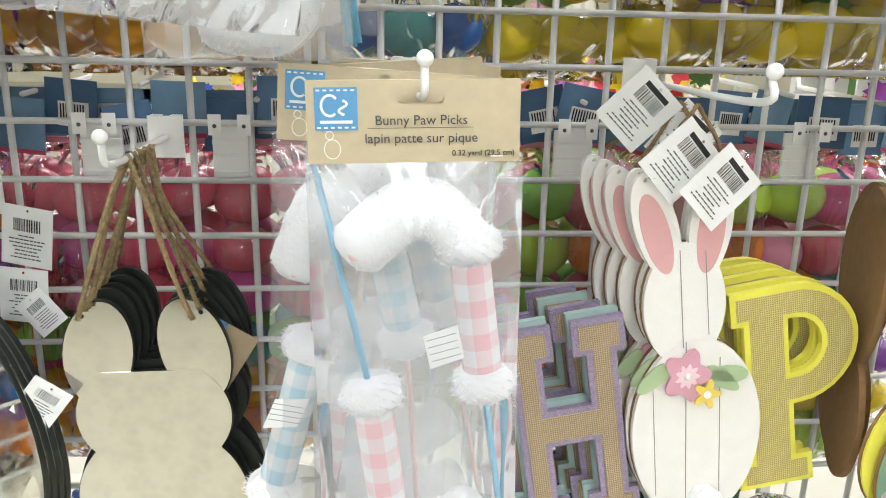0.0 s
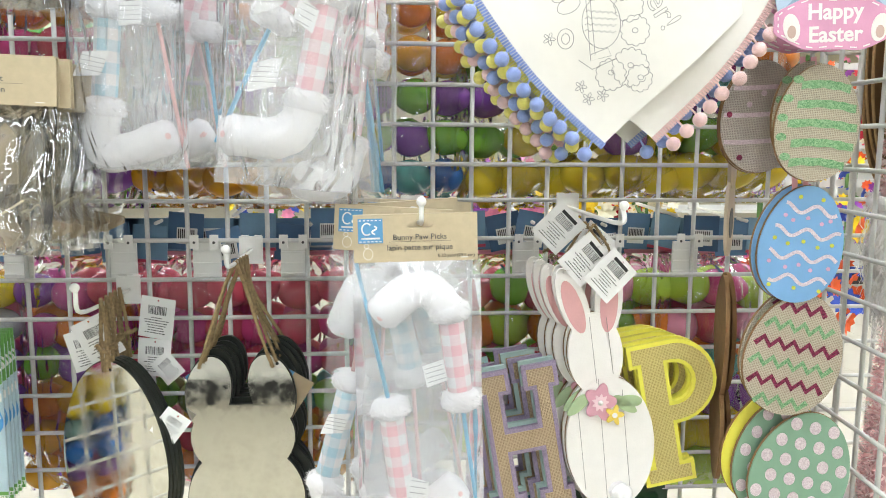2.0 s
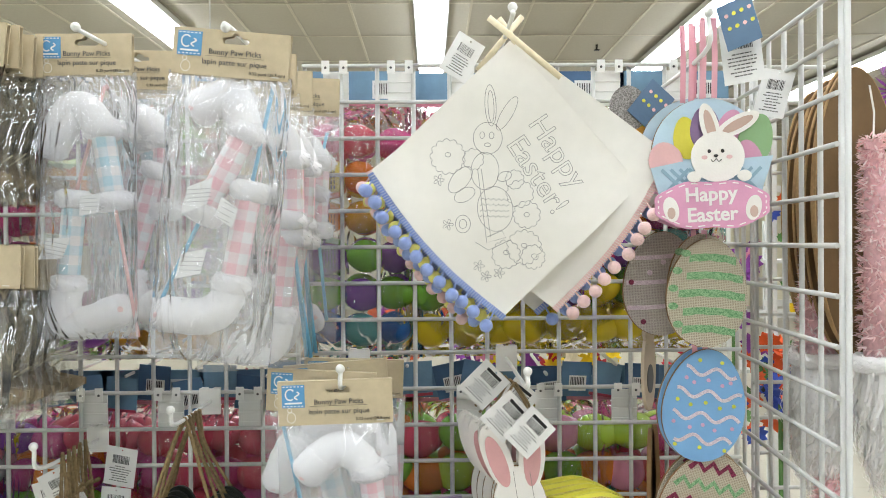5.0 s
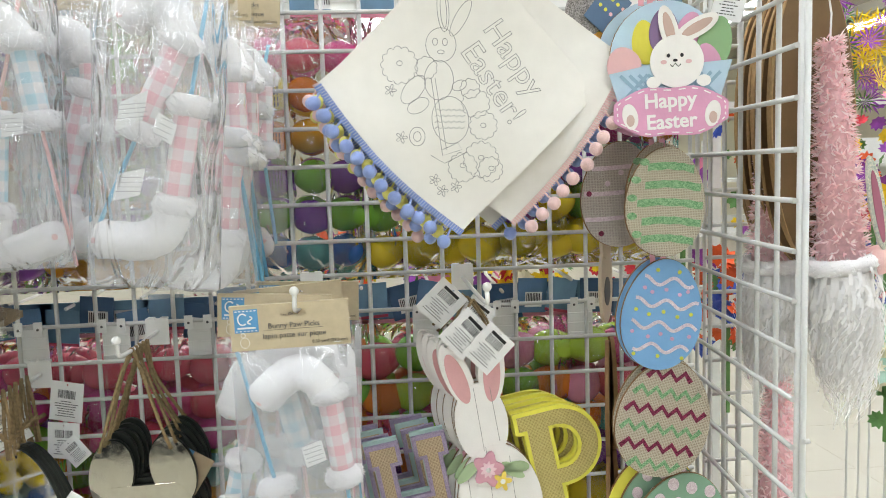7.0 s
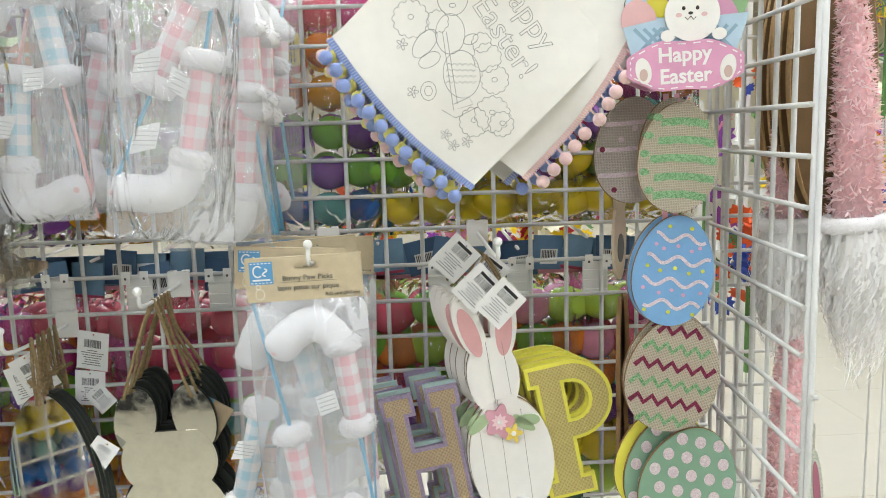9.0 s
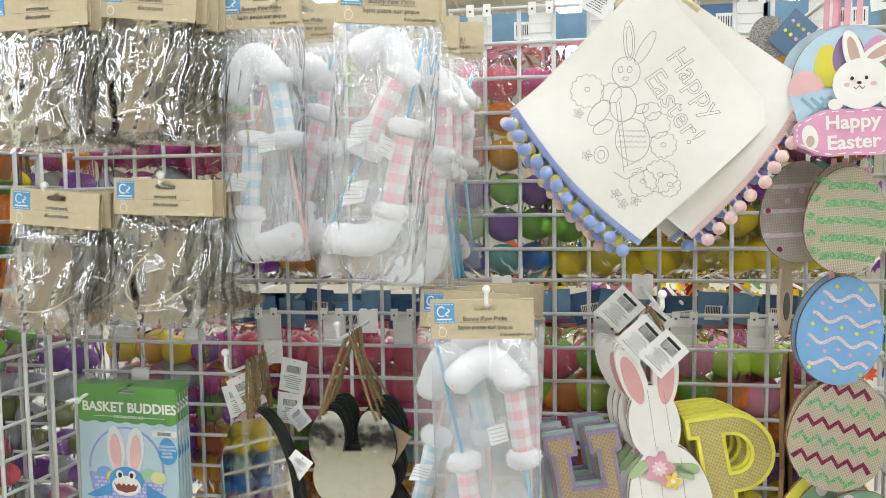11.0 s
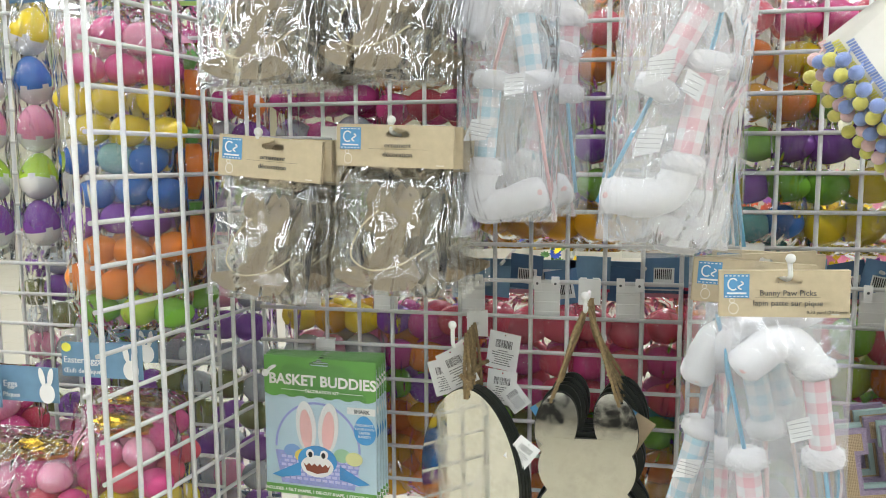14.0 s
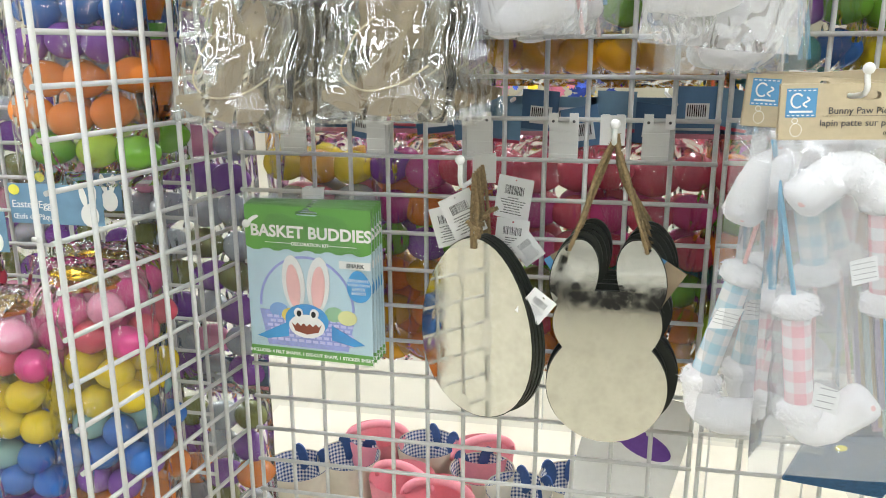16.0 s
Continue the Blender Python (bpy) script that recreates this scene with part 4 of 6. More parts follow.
def inset(shape, d):
    out = []
    n = len(shape)
    area = sum(shape[i][0] * shape[(i + 1) % n][1] - shape[(i + 1) % n][0] * shape[i][1] for i in range(n))
    sg = 1 if area > 0 else -1
    for i in range(n):
        p0, p1, p2 = Vector(shape[i - 1]), Vector(shape[i]), Vector(shape[(i + 1) % n])
        a, b = (p1 - p0).normalized(), (p2 - p1).normalized()
        na, nb = Vector((-a.y, a.x)) * sg, Vector((-b.y, b.x)) * sg
        k = (na + nb)
        k = k / max(0.3, k.length_squared / 2)
        out.append((p1.x + k.x * d, p1.y + k.y * d))
    return out


def hop_sign(m, edge_h, edge_p, cloth_p):
    s = thing("hop_sign", m, "hanging word sign of two letters and a white plank rabbit", "sign", "hanging rabbit word signs")
    h = part("letter_h", sheet([H_SHAPE], 0.006), edge_h, s, "burlap letter H with glitter edge")
    part("burlap", sheet([inset(H_SHAPE, 0.0052)], 0.001, -0.0012), BURLAP, h)
    p = part("letter_p", sheet([P_SHAPE, P_HOLE], 0.006), edge_p, s, "burlap letter P with painted edge")
    hole = inset(P_HOLE, -0.0045)
    part("burlap", sheet([inset(P_SHAPE, 0.0048), hole], 0.001, -0.0012), cloth_p, p)
    h.matrix_local = pose(-0.128, 0.004, -0.145, 0, -6, 0)
    p.matrix_local = pose(0.058, 0.004, -0.12, 0, -7, 0)
    body = part("rabbit_board", sheet([oval(0.012, -0.055, 0.053, 0.082, 44, 0.03)], 0.005, -0.004), SIGN_WHITE, s, "white painted plank board rabbit")
    part("head_board", sheet([oval(-0.002, 0.055, 0.0325, 0.05, 36, 0.05)], 0.005, -0.0036), SIGN_WHITE, body)
    part("board_edge", sheet([oval(0.012, -0.055, 0.0535, 0.0825, 44, 0.03)], 0.003, 0.0014), MDF, body)
    part("head_edge", sheet([oval(-0.002, 0.055, 0.033, 0.0505, 36, 0.05)], 0.003, 0.0018), MDF, body)
    for sd, cx, tl in ((-1, -0.026, 0.3), (1, 0.016, -0.1)):
        e = part("ear", sheet([oval(cx, 0.118, 0.0165, 0.043, 28, tl), oval(cx - sd * 0.001 - tl * 0.036, 0.155, 0.0018, 0.0018, 8)], 0.005, -0.0032), SIGN_WHITE, s)
        part("ear_lining", sheet([oval(cx, 0.113, 0.0105, 0.033, 24, tl)], 0.0006, -0.0038), mat("ear_rose", "DDA9A8", 0.8), e)
    bm = bmesh.new()
    for x0, za, zb in ((-0.008, 0.1, 0.02), (0.0, 0.025, -0.13), (0.028, 0.01, -0.122), (-0.026, -0.0, -0.11), (0.012, 0.098, 0.03)):
        ribbon(bm, [(x0, za), (x0 + 0.006, zb)], 0.0005, -0.0046, 0.0004)
    part("plank_joint", bm, mat("plank_groove", "8F8B84", 0.8), body)
    for a, cx, cz in ((2.3, -0.026, -0.004), (-2.2, 0.03, -0.008), (1.5, 0.034, -0.004)):
        part("leaf", sheet([oval(cx, cz, 0.007, 0.017, 16, a, 0.2)], 0.002, -0.007), mat("leaf_sage", "A9BE93", 0.7), s)
    fl = part("flower", sheet([[(0.0 + (0.0165 + 0.0035 * math.cos(5 * t)) * math.cos(t), -0.002 + (0.0195 + 0.004 * math.cos(5 * t)) * math.sin(t)) for t in np.linspace(0, 2 * math.pi, 40, False)]], 0.003, -0.0095), mat("petal_rose", "D39DAA", 0.7), s, "pink cut-out flower")
    part("inner_petal", sheet([[(0.0 + (0.0085 + 0.002 * math.cos(9 * t)) * math.cos(t), -0.002 + (0.009 + 0.002 * math.cos(9 * t)) * math.sin(t)) for t in np.linspace(0, 2 * math.pi, 36, False)]], 0.0006, -0.0102), mat("petal_pale", "EBCDD2", 0.7), fl)
    bm = bmesh.new()
    bmesh.ops.create_uvsphere(bm, u_segments=8, v_segments=6, radius=0.0032)
    bmesh.ops.translate(bm, verts=bm.verts, vec=(0, -0.0105, -0.002))
    part("centre", bm, WHITE, fl)
    f2 = part("small_flower", sheet([[(0.016 + (0.0085 + 0.0032 * math.cos(5 * t)) * math.cos(t), -0.018 + (0.0095 + 0.0035 * math.cos(5 * t)) * math.sin(t)) for t in np.linspace(0, 2 * math.pi, 40, False)]], 0.002, -0.0118), mat("petal_yellow", "E6CB5E", 0.7), s, "small yellow cut-out flower")
    part("centre", sheet([oval(0.016, -0.018, 0.0032, 0.0032, 10)], 0.0006, -0.0124), WHITE, f2)
    tail = bmesh.new()
    bmesh.ops.create_icosphere(tail, subdivisions=3, radius=0.0125)
    for v in tail.verts:
        v.co += v.co.normalized() * 0.0018 * noise.noise(v.co * 500)
    bmesh.ops.translate(tail, verts=tail.verts, vec=(0.022, -0.01, -0.117))
    part("pompom_tail", tail, FUR, s, "white pompom tail", True)
    return s


SIGN_WHITE = mat("white_paint_board", "EFECE6", 0.6, var=0.03, scale=60, bump=0.15, bscale=500)
s0 = hop_sign(pose(0.288, -0.15, 1.124, 0, -4, 0), LILAC, YELLOW_EDGE, BURLAP_Y)
s1 = hop_sign(pose(0.286, -0.14, 1.126, 0, -3.6, 0), TEAL_EDGE, YELLOW_EDGE, BURLAP_Y)
for k, (dx, dz, r) in enumerate(((-0.011, 0.002, -4.5), (-0.018, 0.004, -4), (-0.025, 0.005, -3.5))):
    copy_thing(s0 if k != 1 else s1, pose(0.288 + dx, -0.125 + 0.014 * k, 1.124 + dz, 0, r, 0))
for k in range(4):
    y = -0.155 + 0.024 * k
    a = (0.276 - 0.004 * k, y + 0.005, 1.331)
    twine("twine_loop", [a, (0.256 - 0.003 * k, y, 1.3), (0.243 - 0.004 * k, y - 0.004, 1.278 + 0.004 * k)])
    twine("twine_loop", [a, (0.292 - 0.003 * k, y, 1.305), (0.3 - 0.004 * k, y - 0.004, 1.28 + 0.004 * k)])
tag(pose(0.309, -0.168, 1.292, 0, 46, 8), 0.042, 0.05, header_bar=True)
tag(pose(0.283, -0.158, 1.308, 0, 48, 4), 0.042, 0.05, header_bar=True)
tag(pose(0.258, -0.13, 1.342, 0, 45, -6), 0.042, 0.05, header_bar=True)
tag(pose(0.296, -0.12, 1.32, 0, 40, 0), 0.04, 0.048, header_bar=True)


# ---------- printed canvas flags with pompom trim ----------
POM = {c: mat("pompom_" + c, h, 0.95, var=0.08, scale=300, bump=0.7, bscale=900, sheen=0.4) for c, h in (("blue", "8FA3D8"), ("pink", "EBC8C4"), ("yellow", "E8E27A"))}
PM = {}
for c in POM:
    bm = bmesh.new()
    bmesh.ops.create_icosphere(bm, subdivisions=3, radius=0.0073)
    for v in bm.verts:
        v.co *= 1 + 0.06 * noise.noise(v.co * 600)
    me = bpy.data.meshes.new("pompom")
    bm.to_mesh(me)
    bm.free()
    for p in me.polygons:
        p.use_smooth = True
    me.materials.append(POM[c])
    PM[c] = me
LINE = mat("print_line", "7A7A78", 0.8, var=0.1, bump=0)


def scallop(cx, cz, r, n, k=0.16):
    return [(cx + r * (1 + k * abs(math.sin(n * t / 2))) * math.cos(t), cz + r * (1 + k * abs(math.sin(n * t / 2))) * math.sin(t)) for t in np.linspace(0, 2 * math.pi, n * 5, False)]


def flag(m, colour, printed, side=1, wavy=0.004, skip=0, bow=0.011):
    """A square canvas hung by one corner, with a pompom braid along one lower side that bows outward."""
    f = thing("canvas_flag", m, "cream canvas flag hung by a corner, %s pompom trim" % colour, "flag", "canvas flags")
    n, bm, d = 22, bmesh.new(), 0.208

    def at(u, v):
        x, z = (v - u) / math.sqrt(2), -(u + v) / math.sqrt(2) * 1.02
        a, b = (v, u) if side > 0 else (u, v)
        k = bow * math.sin(math.pi * a / d) * (b / d) ** 2
        x, z = x - side * k * 0.7, z - k * 0.7
        return Vector((x, wavy * math.sin(x * 38 + 1) * (-z / 0.3) + 0.003 * math.sin(z * 40), z))

    def rim(t):
        return at(d, d * t) if side > 0 else at(d * t, d)
    g = []
    for i in range(n + 1):
        r = []
        for j in range(n + 1):
            q = at(i / n * d, j / n * d)
            r.append((bm.verts.new(q), bm.verts.new(q + Vector((0, 0.0009, 0)))))
        g.append(r)
    for i in range(n):
        for j in range(n):
            bm.faces.new([q[0] for q in (g[i][j], g[i + 1][j], g[i + 1][j + 1], g[i][j + 1])])
            bm.faces.new([q[1] for q in (g[i][j + 1], g[i + 1][j + 1], g[i + 1][j], g[i][j])])
    part("canvas", bm, CANVAS, f, "", True)
    br = bmesh.new()
    nn = 74
    for k in range(nn):
        q, e = rim(k / (nn - 1)), rim(min(1, (k + 1) / (nn - 1))) - rim(max(0, (k - 1) / (nn - 1)))
        o = Vector((-e.z, e.x)).normalized() * side
        o = o if o.y > 0 else -o
        ribbon(br, [(q.x - o.x * 0.0012, q.z - o.y * 0.0012), (q.x + o.x * 0.0058 + e.x * 0.12, q.z + o.y * 0.0058 + e.z * 0.12)], 0.0021, q.y - 0.0028, 0.0022)
    part("braid", br, POM[colour], f, "woven %s braid" % colour)
    rng = random.Random(int(m.translation.y * -1e4))
    for k in range(skip, 12):
        q = rim((k + 0.35) / 12)
        e = q + Vector((-side * 0.0065 + rng.uniform(-.0025, .0025), -0.004 + rng.uniform(-.003, .003), -0.0115 + rng.uniform(-.003, .002)))
        part("pompom_cord", sweep([q + Vector((0, -0.002, 0)), q.lerp(e, 0.6) + Vector((0, -0.003, 0)), e], [0.0011] * 3, 6), POM[colour], f)
        shared("pompom", PM[colour], f, Matrix.Translation(e) @ Euler((k, 2 * k, 0)).to_matrix().to_4x4())
    if printed:
        def W(y0, *loops):
            bm2 = bmesh.new()
            for lp, cl in loops:
                ribbon(bm2, lp, 0.0005, y0, 0.0003, cl)
            return bm2
        loops = [(oval(-0.022, -0.107, 0.0155, 0.017, 24), True), (oval(-0.02, -0.072, 0.006, 0.022, 20, 0.08), True), (oval(-0.002, -0.08, 0.006, 0.0205, 20, -0.5), True),
                 (oval(-0.0195, -0.073, 0.0032, 0.017, 16, 0.08), True), (oval(-0.024, -0.142, 0.015, 0.02, 22), True), (oval(-0.05, -0.152, 0.017, 0.009, 18, 0.9), True),
                 (oval(-0.045, -0.168, 0.012, 0.007, 16, 0.5), True), (oval(-0.012, -0.182, 0.019, 0.024, 24, 0.15), True), (oval(-0.046, -0.199, 0.008, 0.0095, 18), True), (oval(-0.046, -0.199, 0.004, 0.005, 12), True),
                 ([(-0.032, -0.14), (-0.02, -0.218), (0.0, -0.212), (-0.004, -0.205), (-0.02, -0.212)], False), ([(-0.028, -0.14), (-0.016, -0.212)], False), ([(-0.032, -0.218), (-0.018, -0.226), (0.006, -0.214)], False),
                 (scallop(-0.064, -0.128, 0.0165, 13), True), (scallop(-0.037, -0.13, 0.01, 9), True), (scallop(0.014, -0.165, 0.013, 11), True), (scallop(0.022, -0.187, 0.013, 11), True),
                 (scallop(0.02, -0.222, 0.0165, 14), True), (scallop(0.001, -0.23, 0.0135, 12), True), (scallop(0.03, -0.232, 0.0115, 11), True), (scallop(0.008, -0.15, 0.009, 9), True),
                 (oval(-0.018, -0.104, 0.0026, 0.0036, 12), True), (oval(-0.028, -0.104, 0.0026, 0.0036, 12), True), (oval(-0.022, -0.114, 0.0035, 0.002, 10), True), (oval(-0.003, -0.147, 0.008, 0.005, 14, 0.4), True)]
        for q in range(4):
            loops.append(([(-0.028 + 0.0028 * k, -0.173 - q * 0.006 + (0.0022 if k % 2 else 0)) for k in range(12)], False))
        for fx, fz in ((-0.073, -0.153), (-0.028, -0.243), (-0.02, -0.254), (-0.062, -0.2), (-0.006, -0.25)):
            for t in range(5):
                loops.append((oval(fx + 0.0036 * math.cos(t * 1.257), fz + 0.0036 * math.sin(t * 1.257), 0.0014, 0.0026, 8, t * 1.257 + 1.57), True))
        for hx, hz in ((-0.064, -0.126), (0.02, -0.22), (0.001, -0.228), (0.022, -0.187), (0.031, -0.231)):
            loops.append((oval(hx, hz, 0.003, 0.0025, 8), True))
        part("line_drawing", W(-0.0095, *loops), LINE, f, "printed outline colouring picture")
        for body, x, z in (("Happy", 0.02, -0.09), ("Easter!", -0.003, -0.113)):
            words(body, 0.033, LINE, f, x, z, -0.0095, -0.95, outline=True)
    return f


flag(pose(0.262, -0.257, 1.718, 0, 2, 2), "blue", True, 1)
flag(pose(0.272, -0.236, 1.722, 0, -8, -6), "pink", False, -1, skip=1)
flag(pose(0.264, -0.222, 1.722, 0, 3, -4), "yellow", False, 1)
flag(pose(0.264, -0.2, 1.716, 0, 5, 0), "blue", False, 1)
flag(pose(0.266, -0.18, 1.714, 0, 7, 3), "pink", False, 1)
flag(pose(0.27, -0.21, 1.718, 0, -5, -10), "blue", False, -1, skip=2)
flag(pose(0.262, -0.155, 1.71, 0, 4, 0), "yellow", False, 1)
for k, (a, r) in enumerate((((0.262, -0.262, 1.722), 40), ((0.25, -0.2, 1.722), -50), ((0.27, -0.23, 1.725), 55))):
    s = thing("flag_rod", pose(*a, 0, 90 + r, 0), "thin bare wooden flag rod", "rod", "wooden flag rods")
    part("dowel", sweep([(0, 0, -0.03), (0, 0, 0.07 if k == 0 else 0.05)], [0.0035, 0.0035], 10), mat("pale_wood", "E8DCBC", 0.7, var=0.12, scale=150), s, "", True)
tag(pose(0.225, -0.2, 1.735, 0, 30, 10), 0.035, 0.05)
tag(pose(0.39, -0.24, 1.568, 0, 40, -10), 0.032, 0.05)
tag(pose(0.405, -0.22, 1.585, 0, 30, -20), 0.03, 0.05)

# ---------- string of egg signs under a basket sign ----------
SIGN_PINK, SKY = mat("sign_pink", "DD9FBE", 0.5), mat("sign_sky", "B7D0DE", 0.5)
GREEN_GL, MAROON_GL, SILVER_GL, WHITE_GL = glitter("green_glitter", "A6CC9E", "5C9662"), glitter("maroon_glitter", "A03A5C", "5A1030"), glitter("silver_glitter", "B9B4B0", "6E6A66"), glitter("white_glitter", "F4E6EA", "D8C2CC")


def strap(m, length, parent_label="flat pink satin ribbon"):
    r = thing("satin_ribbon", m, parent_label, "ribbon", "pink ribbons")
    bm = bmesh.new()
    for s in (-0.006, 0.006):
        ribbon(bm, [(s, 0), (s + 0.001, -length / 2), (s, -length)], 0.006, 0, 0.0006)
    part("band", bm, mat("satin_pink", "E3A9B4", 0.35, var=0.1), r)


def basket_sign(m):
    s = thing("easter_sign", m, "painted basket sign with rabbit and pink greeting panel", "sign", "basket signs")
    part("back_board", sheet([oval(0.0, -0.062, 0.058, 0.058, 40)], 0.004, 0.0), SKY, s)
    part("rim", sheet([oval(0.0, -0.062, 0.0585, 0.0585, 40)], 0.002, 0.0042), MDF, s)
    for k, (a, b, c, w, h, t) in enumerate(((-0.022, -0.046, "DCD24A", .014, .023, 0.1), (-0.002, -0.036, "8A7196", .016, .024, 0), (0.024, -0.042, "D79DBB", .016, .025, -0.2), (0.05, -0.05, "8FB583", .018, .028, -0.3), (-0.046, -0.068, "E0B3B3", .018, .018, 0.3), (0.042, -0.07, "D79DBB", .014, .02, 0.2))):
        part("painted_egg", sheet([oval(a, b, w, h, 24, t, 0.15)], 0.0008, -0.001 - 0.0008 * k), mat("sign_egg_" + c, c, 0.5), s)
    bk = part("basket_weave", sheet([[(-0.062, -0.078), (-0.03, -0.072), (0.035, -0.07), (0.067, -0.068), (0.052, -0.112), (-0.052, -0.112)]], 0.001, -0.0068), SKY, s)
    bm = bmesh.new()
    for k in range(14):
        for sg in (1, -1):
            x = -0.06 + k * 0.0095
            pts = [(x, -0.08), (x + sg * 0.03, -0.11)]
            if max(abs(p[0]) for p in pts) < 0.056:
                ribbon(bm, pts, 0.0035, -0.0074 - (0.0003 if sg > 0 else 0), 0.0003)
    part("weave_band", bm, mat("weave_blue", "8FAFC2", 0.5), bk)
    for sg, cx, cz, tl in ((-1, 0.001, -0.035, 0.25), (1, 0.03, -0.034, -1.1)):
        e = part("ear", sheet([oval(cx, cz, 0.0095, 0.025, 22, tl)], 0.0012, -0.0085), SIGN_WHITE, s)
        part("ear_lining", sheet([oval(cx, cz, 0.005, 0.018, 18, tl)], 0.0005, -0.009), mat("ear_sand", "C9ADA0", 0.8), e)
    hd = part("rabbit_head", sheet([oval(0.008, -0.068, 0.028, 0.027, 32)], 0.0015, -0.0105), SIGN_WHITE, s)
    for x in (-0.001, 0.013):
        part("eye", sheet([oval(x, -0.062, 0.0018, 0.0021, 10)], 0.0004, -0.011), INK, hd)
    bm = sheet([oval(0.006, -0.067, 0.0024, 0.0016, 10)], 0.0004, -0.011)
    ribbon(bm, [(0.0005, -0.071), (0.003, -0.0735), (0.006, -0.07), (0.009, -0.0735), (0.0115, -0.071)], 0.0009, -0.011, 0.0003)
    part("nose_and_mouth", bm, INK, hd)
    for x in (-0.006, 0.02):
        part("cheek", sheet([oval(x, -0.0685, 0.0032, 0.0022, 12)], 0.0003, -0.0108), mat("cheek_rose", "E3BDBD", 0.7), hd)
    pan = [(0.062 * math.cos(t) * (1 - 0.04 * math.cos(6 * t)), -0.119 + 0.026 * math.sin(t) * (1 + 0.08 * math.cos(6 * t))) for t in np.linspace(0, 2 * math.pi, 48, False)]
    pn = part("greeting_panel", sheet([pan], 0.002, -0.0135), SIGN_PINK, s, "pink greeting panel with stitched rim")
    bm = bmesh.new()
    for k in range(0, 48, 2):
        a, b = pan[k], pan[(k + 1) % 48]
        ribbon(bm, [(a[0] * 0.94, -0.119 + (a[1] + 0.119) * 0.9), (b[0] * 0.94, -0.119 + (b[1] + 0.119) * 0.9)], 0.0012, -0.014, 0.0003)
    part("stitching", bm, WHITE, pn)
    words("Happy", 0.021, WHITE, pn, -0.001, -0.1145, -0.0138, 0.03, bold=0.0005, align="CENTER")
    words("Easter", 0.021, WHITE, pn, 0.0, -0.136, -0.0138, 0.03, bold=0.0005, align="CENTER")
    for sg in (-1, 1):
        pw = part("paw", sheet([oval(sg * 0.043, -0.123, 0.008, 0.0135, 20, sg * -0.2)], 0.001, -0.0146), SIGN_WHITE, s)
        part("paw_pad", sheet([oval(sg * 0.043, -0.127, 0.0042, 0.0062, 14)], 0.0004, -0.0151), mat("pad_sand", "CDB2A6", 0.8), pw)
        part("hand_paw", sheet([oval(0.008 + sg * 0.026, -0.089, 0.0075, 0.006, 14)], 0.0008, -0.0148), SIGN_WHITE, s)
    return s


bs = basket_sign(pose(0.472, -0.262, 1.658, 0, -1, -4))
copy_thing(bs, pose(0.467, -0.24, 1.662, 0, 1, -7))
copy_thing(bs, pose(0.469, -0.215, 1.661, 0, -3, 0))
for x, y in ((0.472, -0.27), (0.46, -0.24), (0.466, -0.25)):
    strap(pose(x, y, 1.738), 0.085)


def egg_board(name, m, w, h, base, label, deco):
    e = thing(name, m, label, "sign", "hanging egg signs")
    part("face", sheet([oval(0, 0, w / 2, h / 2, 44, 0, 0.1)], 0.002, 0.0), base, e)
    part("board", sheet([oval(0, 0, w / 2 + 0.0006, h / 2 + 0.0006, 44, 0, 0.1)], 0.003, 0.0022), MDF, e)
    wid = lambda z: w / 2 * math.sqrt(max(0, 1 - (z / (h / 2)) ** 2)) * (1 - 0.1 * z / (h / 2))
    deco(e, w, h, wid)
    return e


def d_stripes(e, w, h, wid):
    for k in range(5):
        z = h * (0.33 - k * 0.165)
        x1, x0 = wid(z) * 0.93, -wid(z) * (0.6 if k % 2 else 0.72)
        n = 9
        lp = [(x0 + (x1 - x0) * i / n, z + 0.0005 * math.sin(i * 3) - 0.003 * (i / n - .5) ** 2 * 4 + 0.0042) for i in range(n + 1)]
        lo = [(x0 + (x1 - x0) * i / n, z + 0.0007 * math.sin(i * 2 + k) - 0.003 * (i / n - .5) ** 2 * 4 - 0.0038) for i in range(n + 1)]
        part("glitter_stripe", sheet([lp[::-1] + lo], 0.0006, -0.0008), GREEN_GL, e)
        part("glitter_dash", sheet([oval(-wid(z) * 0.86, z + 0.003, 0.0055, 0.004, 10)], 0.0006, -0.0008), GREEN_GL, e)


def d_waves(e, w, h, wid):
    for k in range(4):
        z = h * (0.3 - k * 0.2)
        bm = bmesh.new()
        xs = np.linspace(-wid(z) * 0.75, wid(z) * 0.9, 26)
        ribbon(bm, [(x, z + 0.0045 * math.sin(x * 190 + k)) for x in xs], 0.0038, -0.0008, 0.0009)
        part("glitter_wave", bm, WHITE_GL, e)
        for i in range(5):
            x = -wid(z) * 0.7 + i * wid(z) * 0.36
            zz = z + (0.012 if i % 2 else -0.009)
            if abs(x) < wid(zz) * 0.9:
                part("dot", sheet([oval(x, zz, 0.0022, 0.0022, 10)], 0.0006, -0.0008), mat("dot_yellow", "D8D64A", 0.6) if (i + k) % 2 else mat("dot_pink", "E0A9C4", 0.6), e)


def d_zig(e, w, h, wid):
    for k in range(6):
        z = h * (0.38 - k * 0.155)
        xs = np.arange(-wid(z) * 0.9, wid(z) * 0.9, 0.0085)
        if len(xs) > 2:
            bm = bmesh.new()
            ribbon(bm, [(x, z + (0.0048 if i % 2 else -0.0048)) for i, x in enumerate(xs)], 0.0058, -0.0008, 0.0008)
            part("glitter_zigzag", bm, MAROON_GL if k % 2 == 0 else GREEN_GL, e)


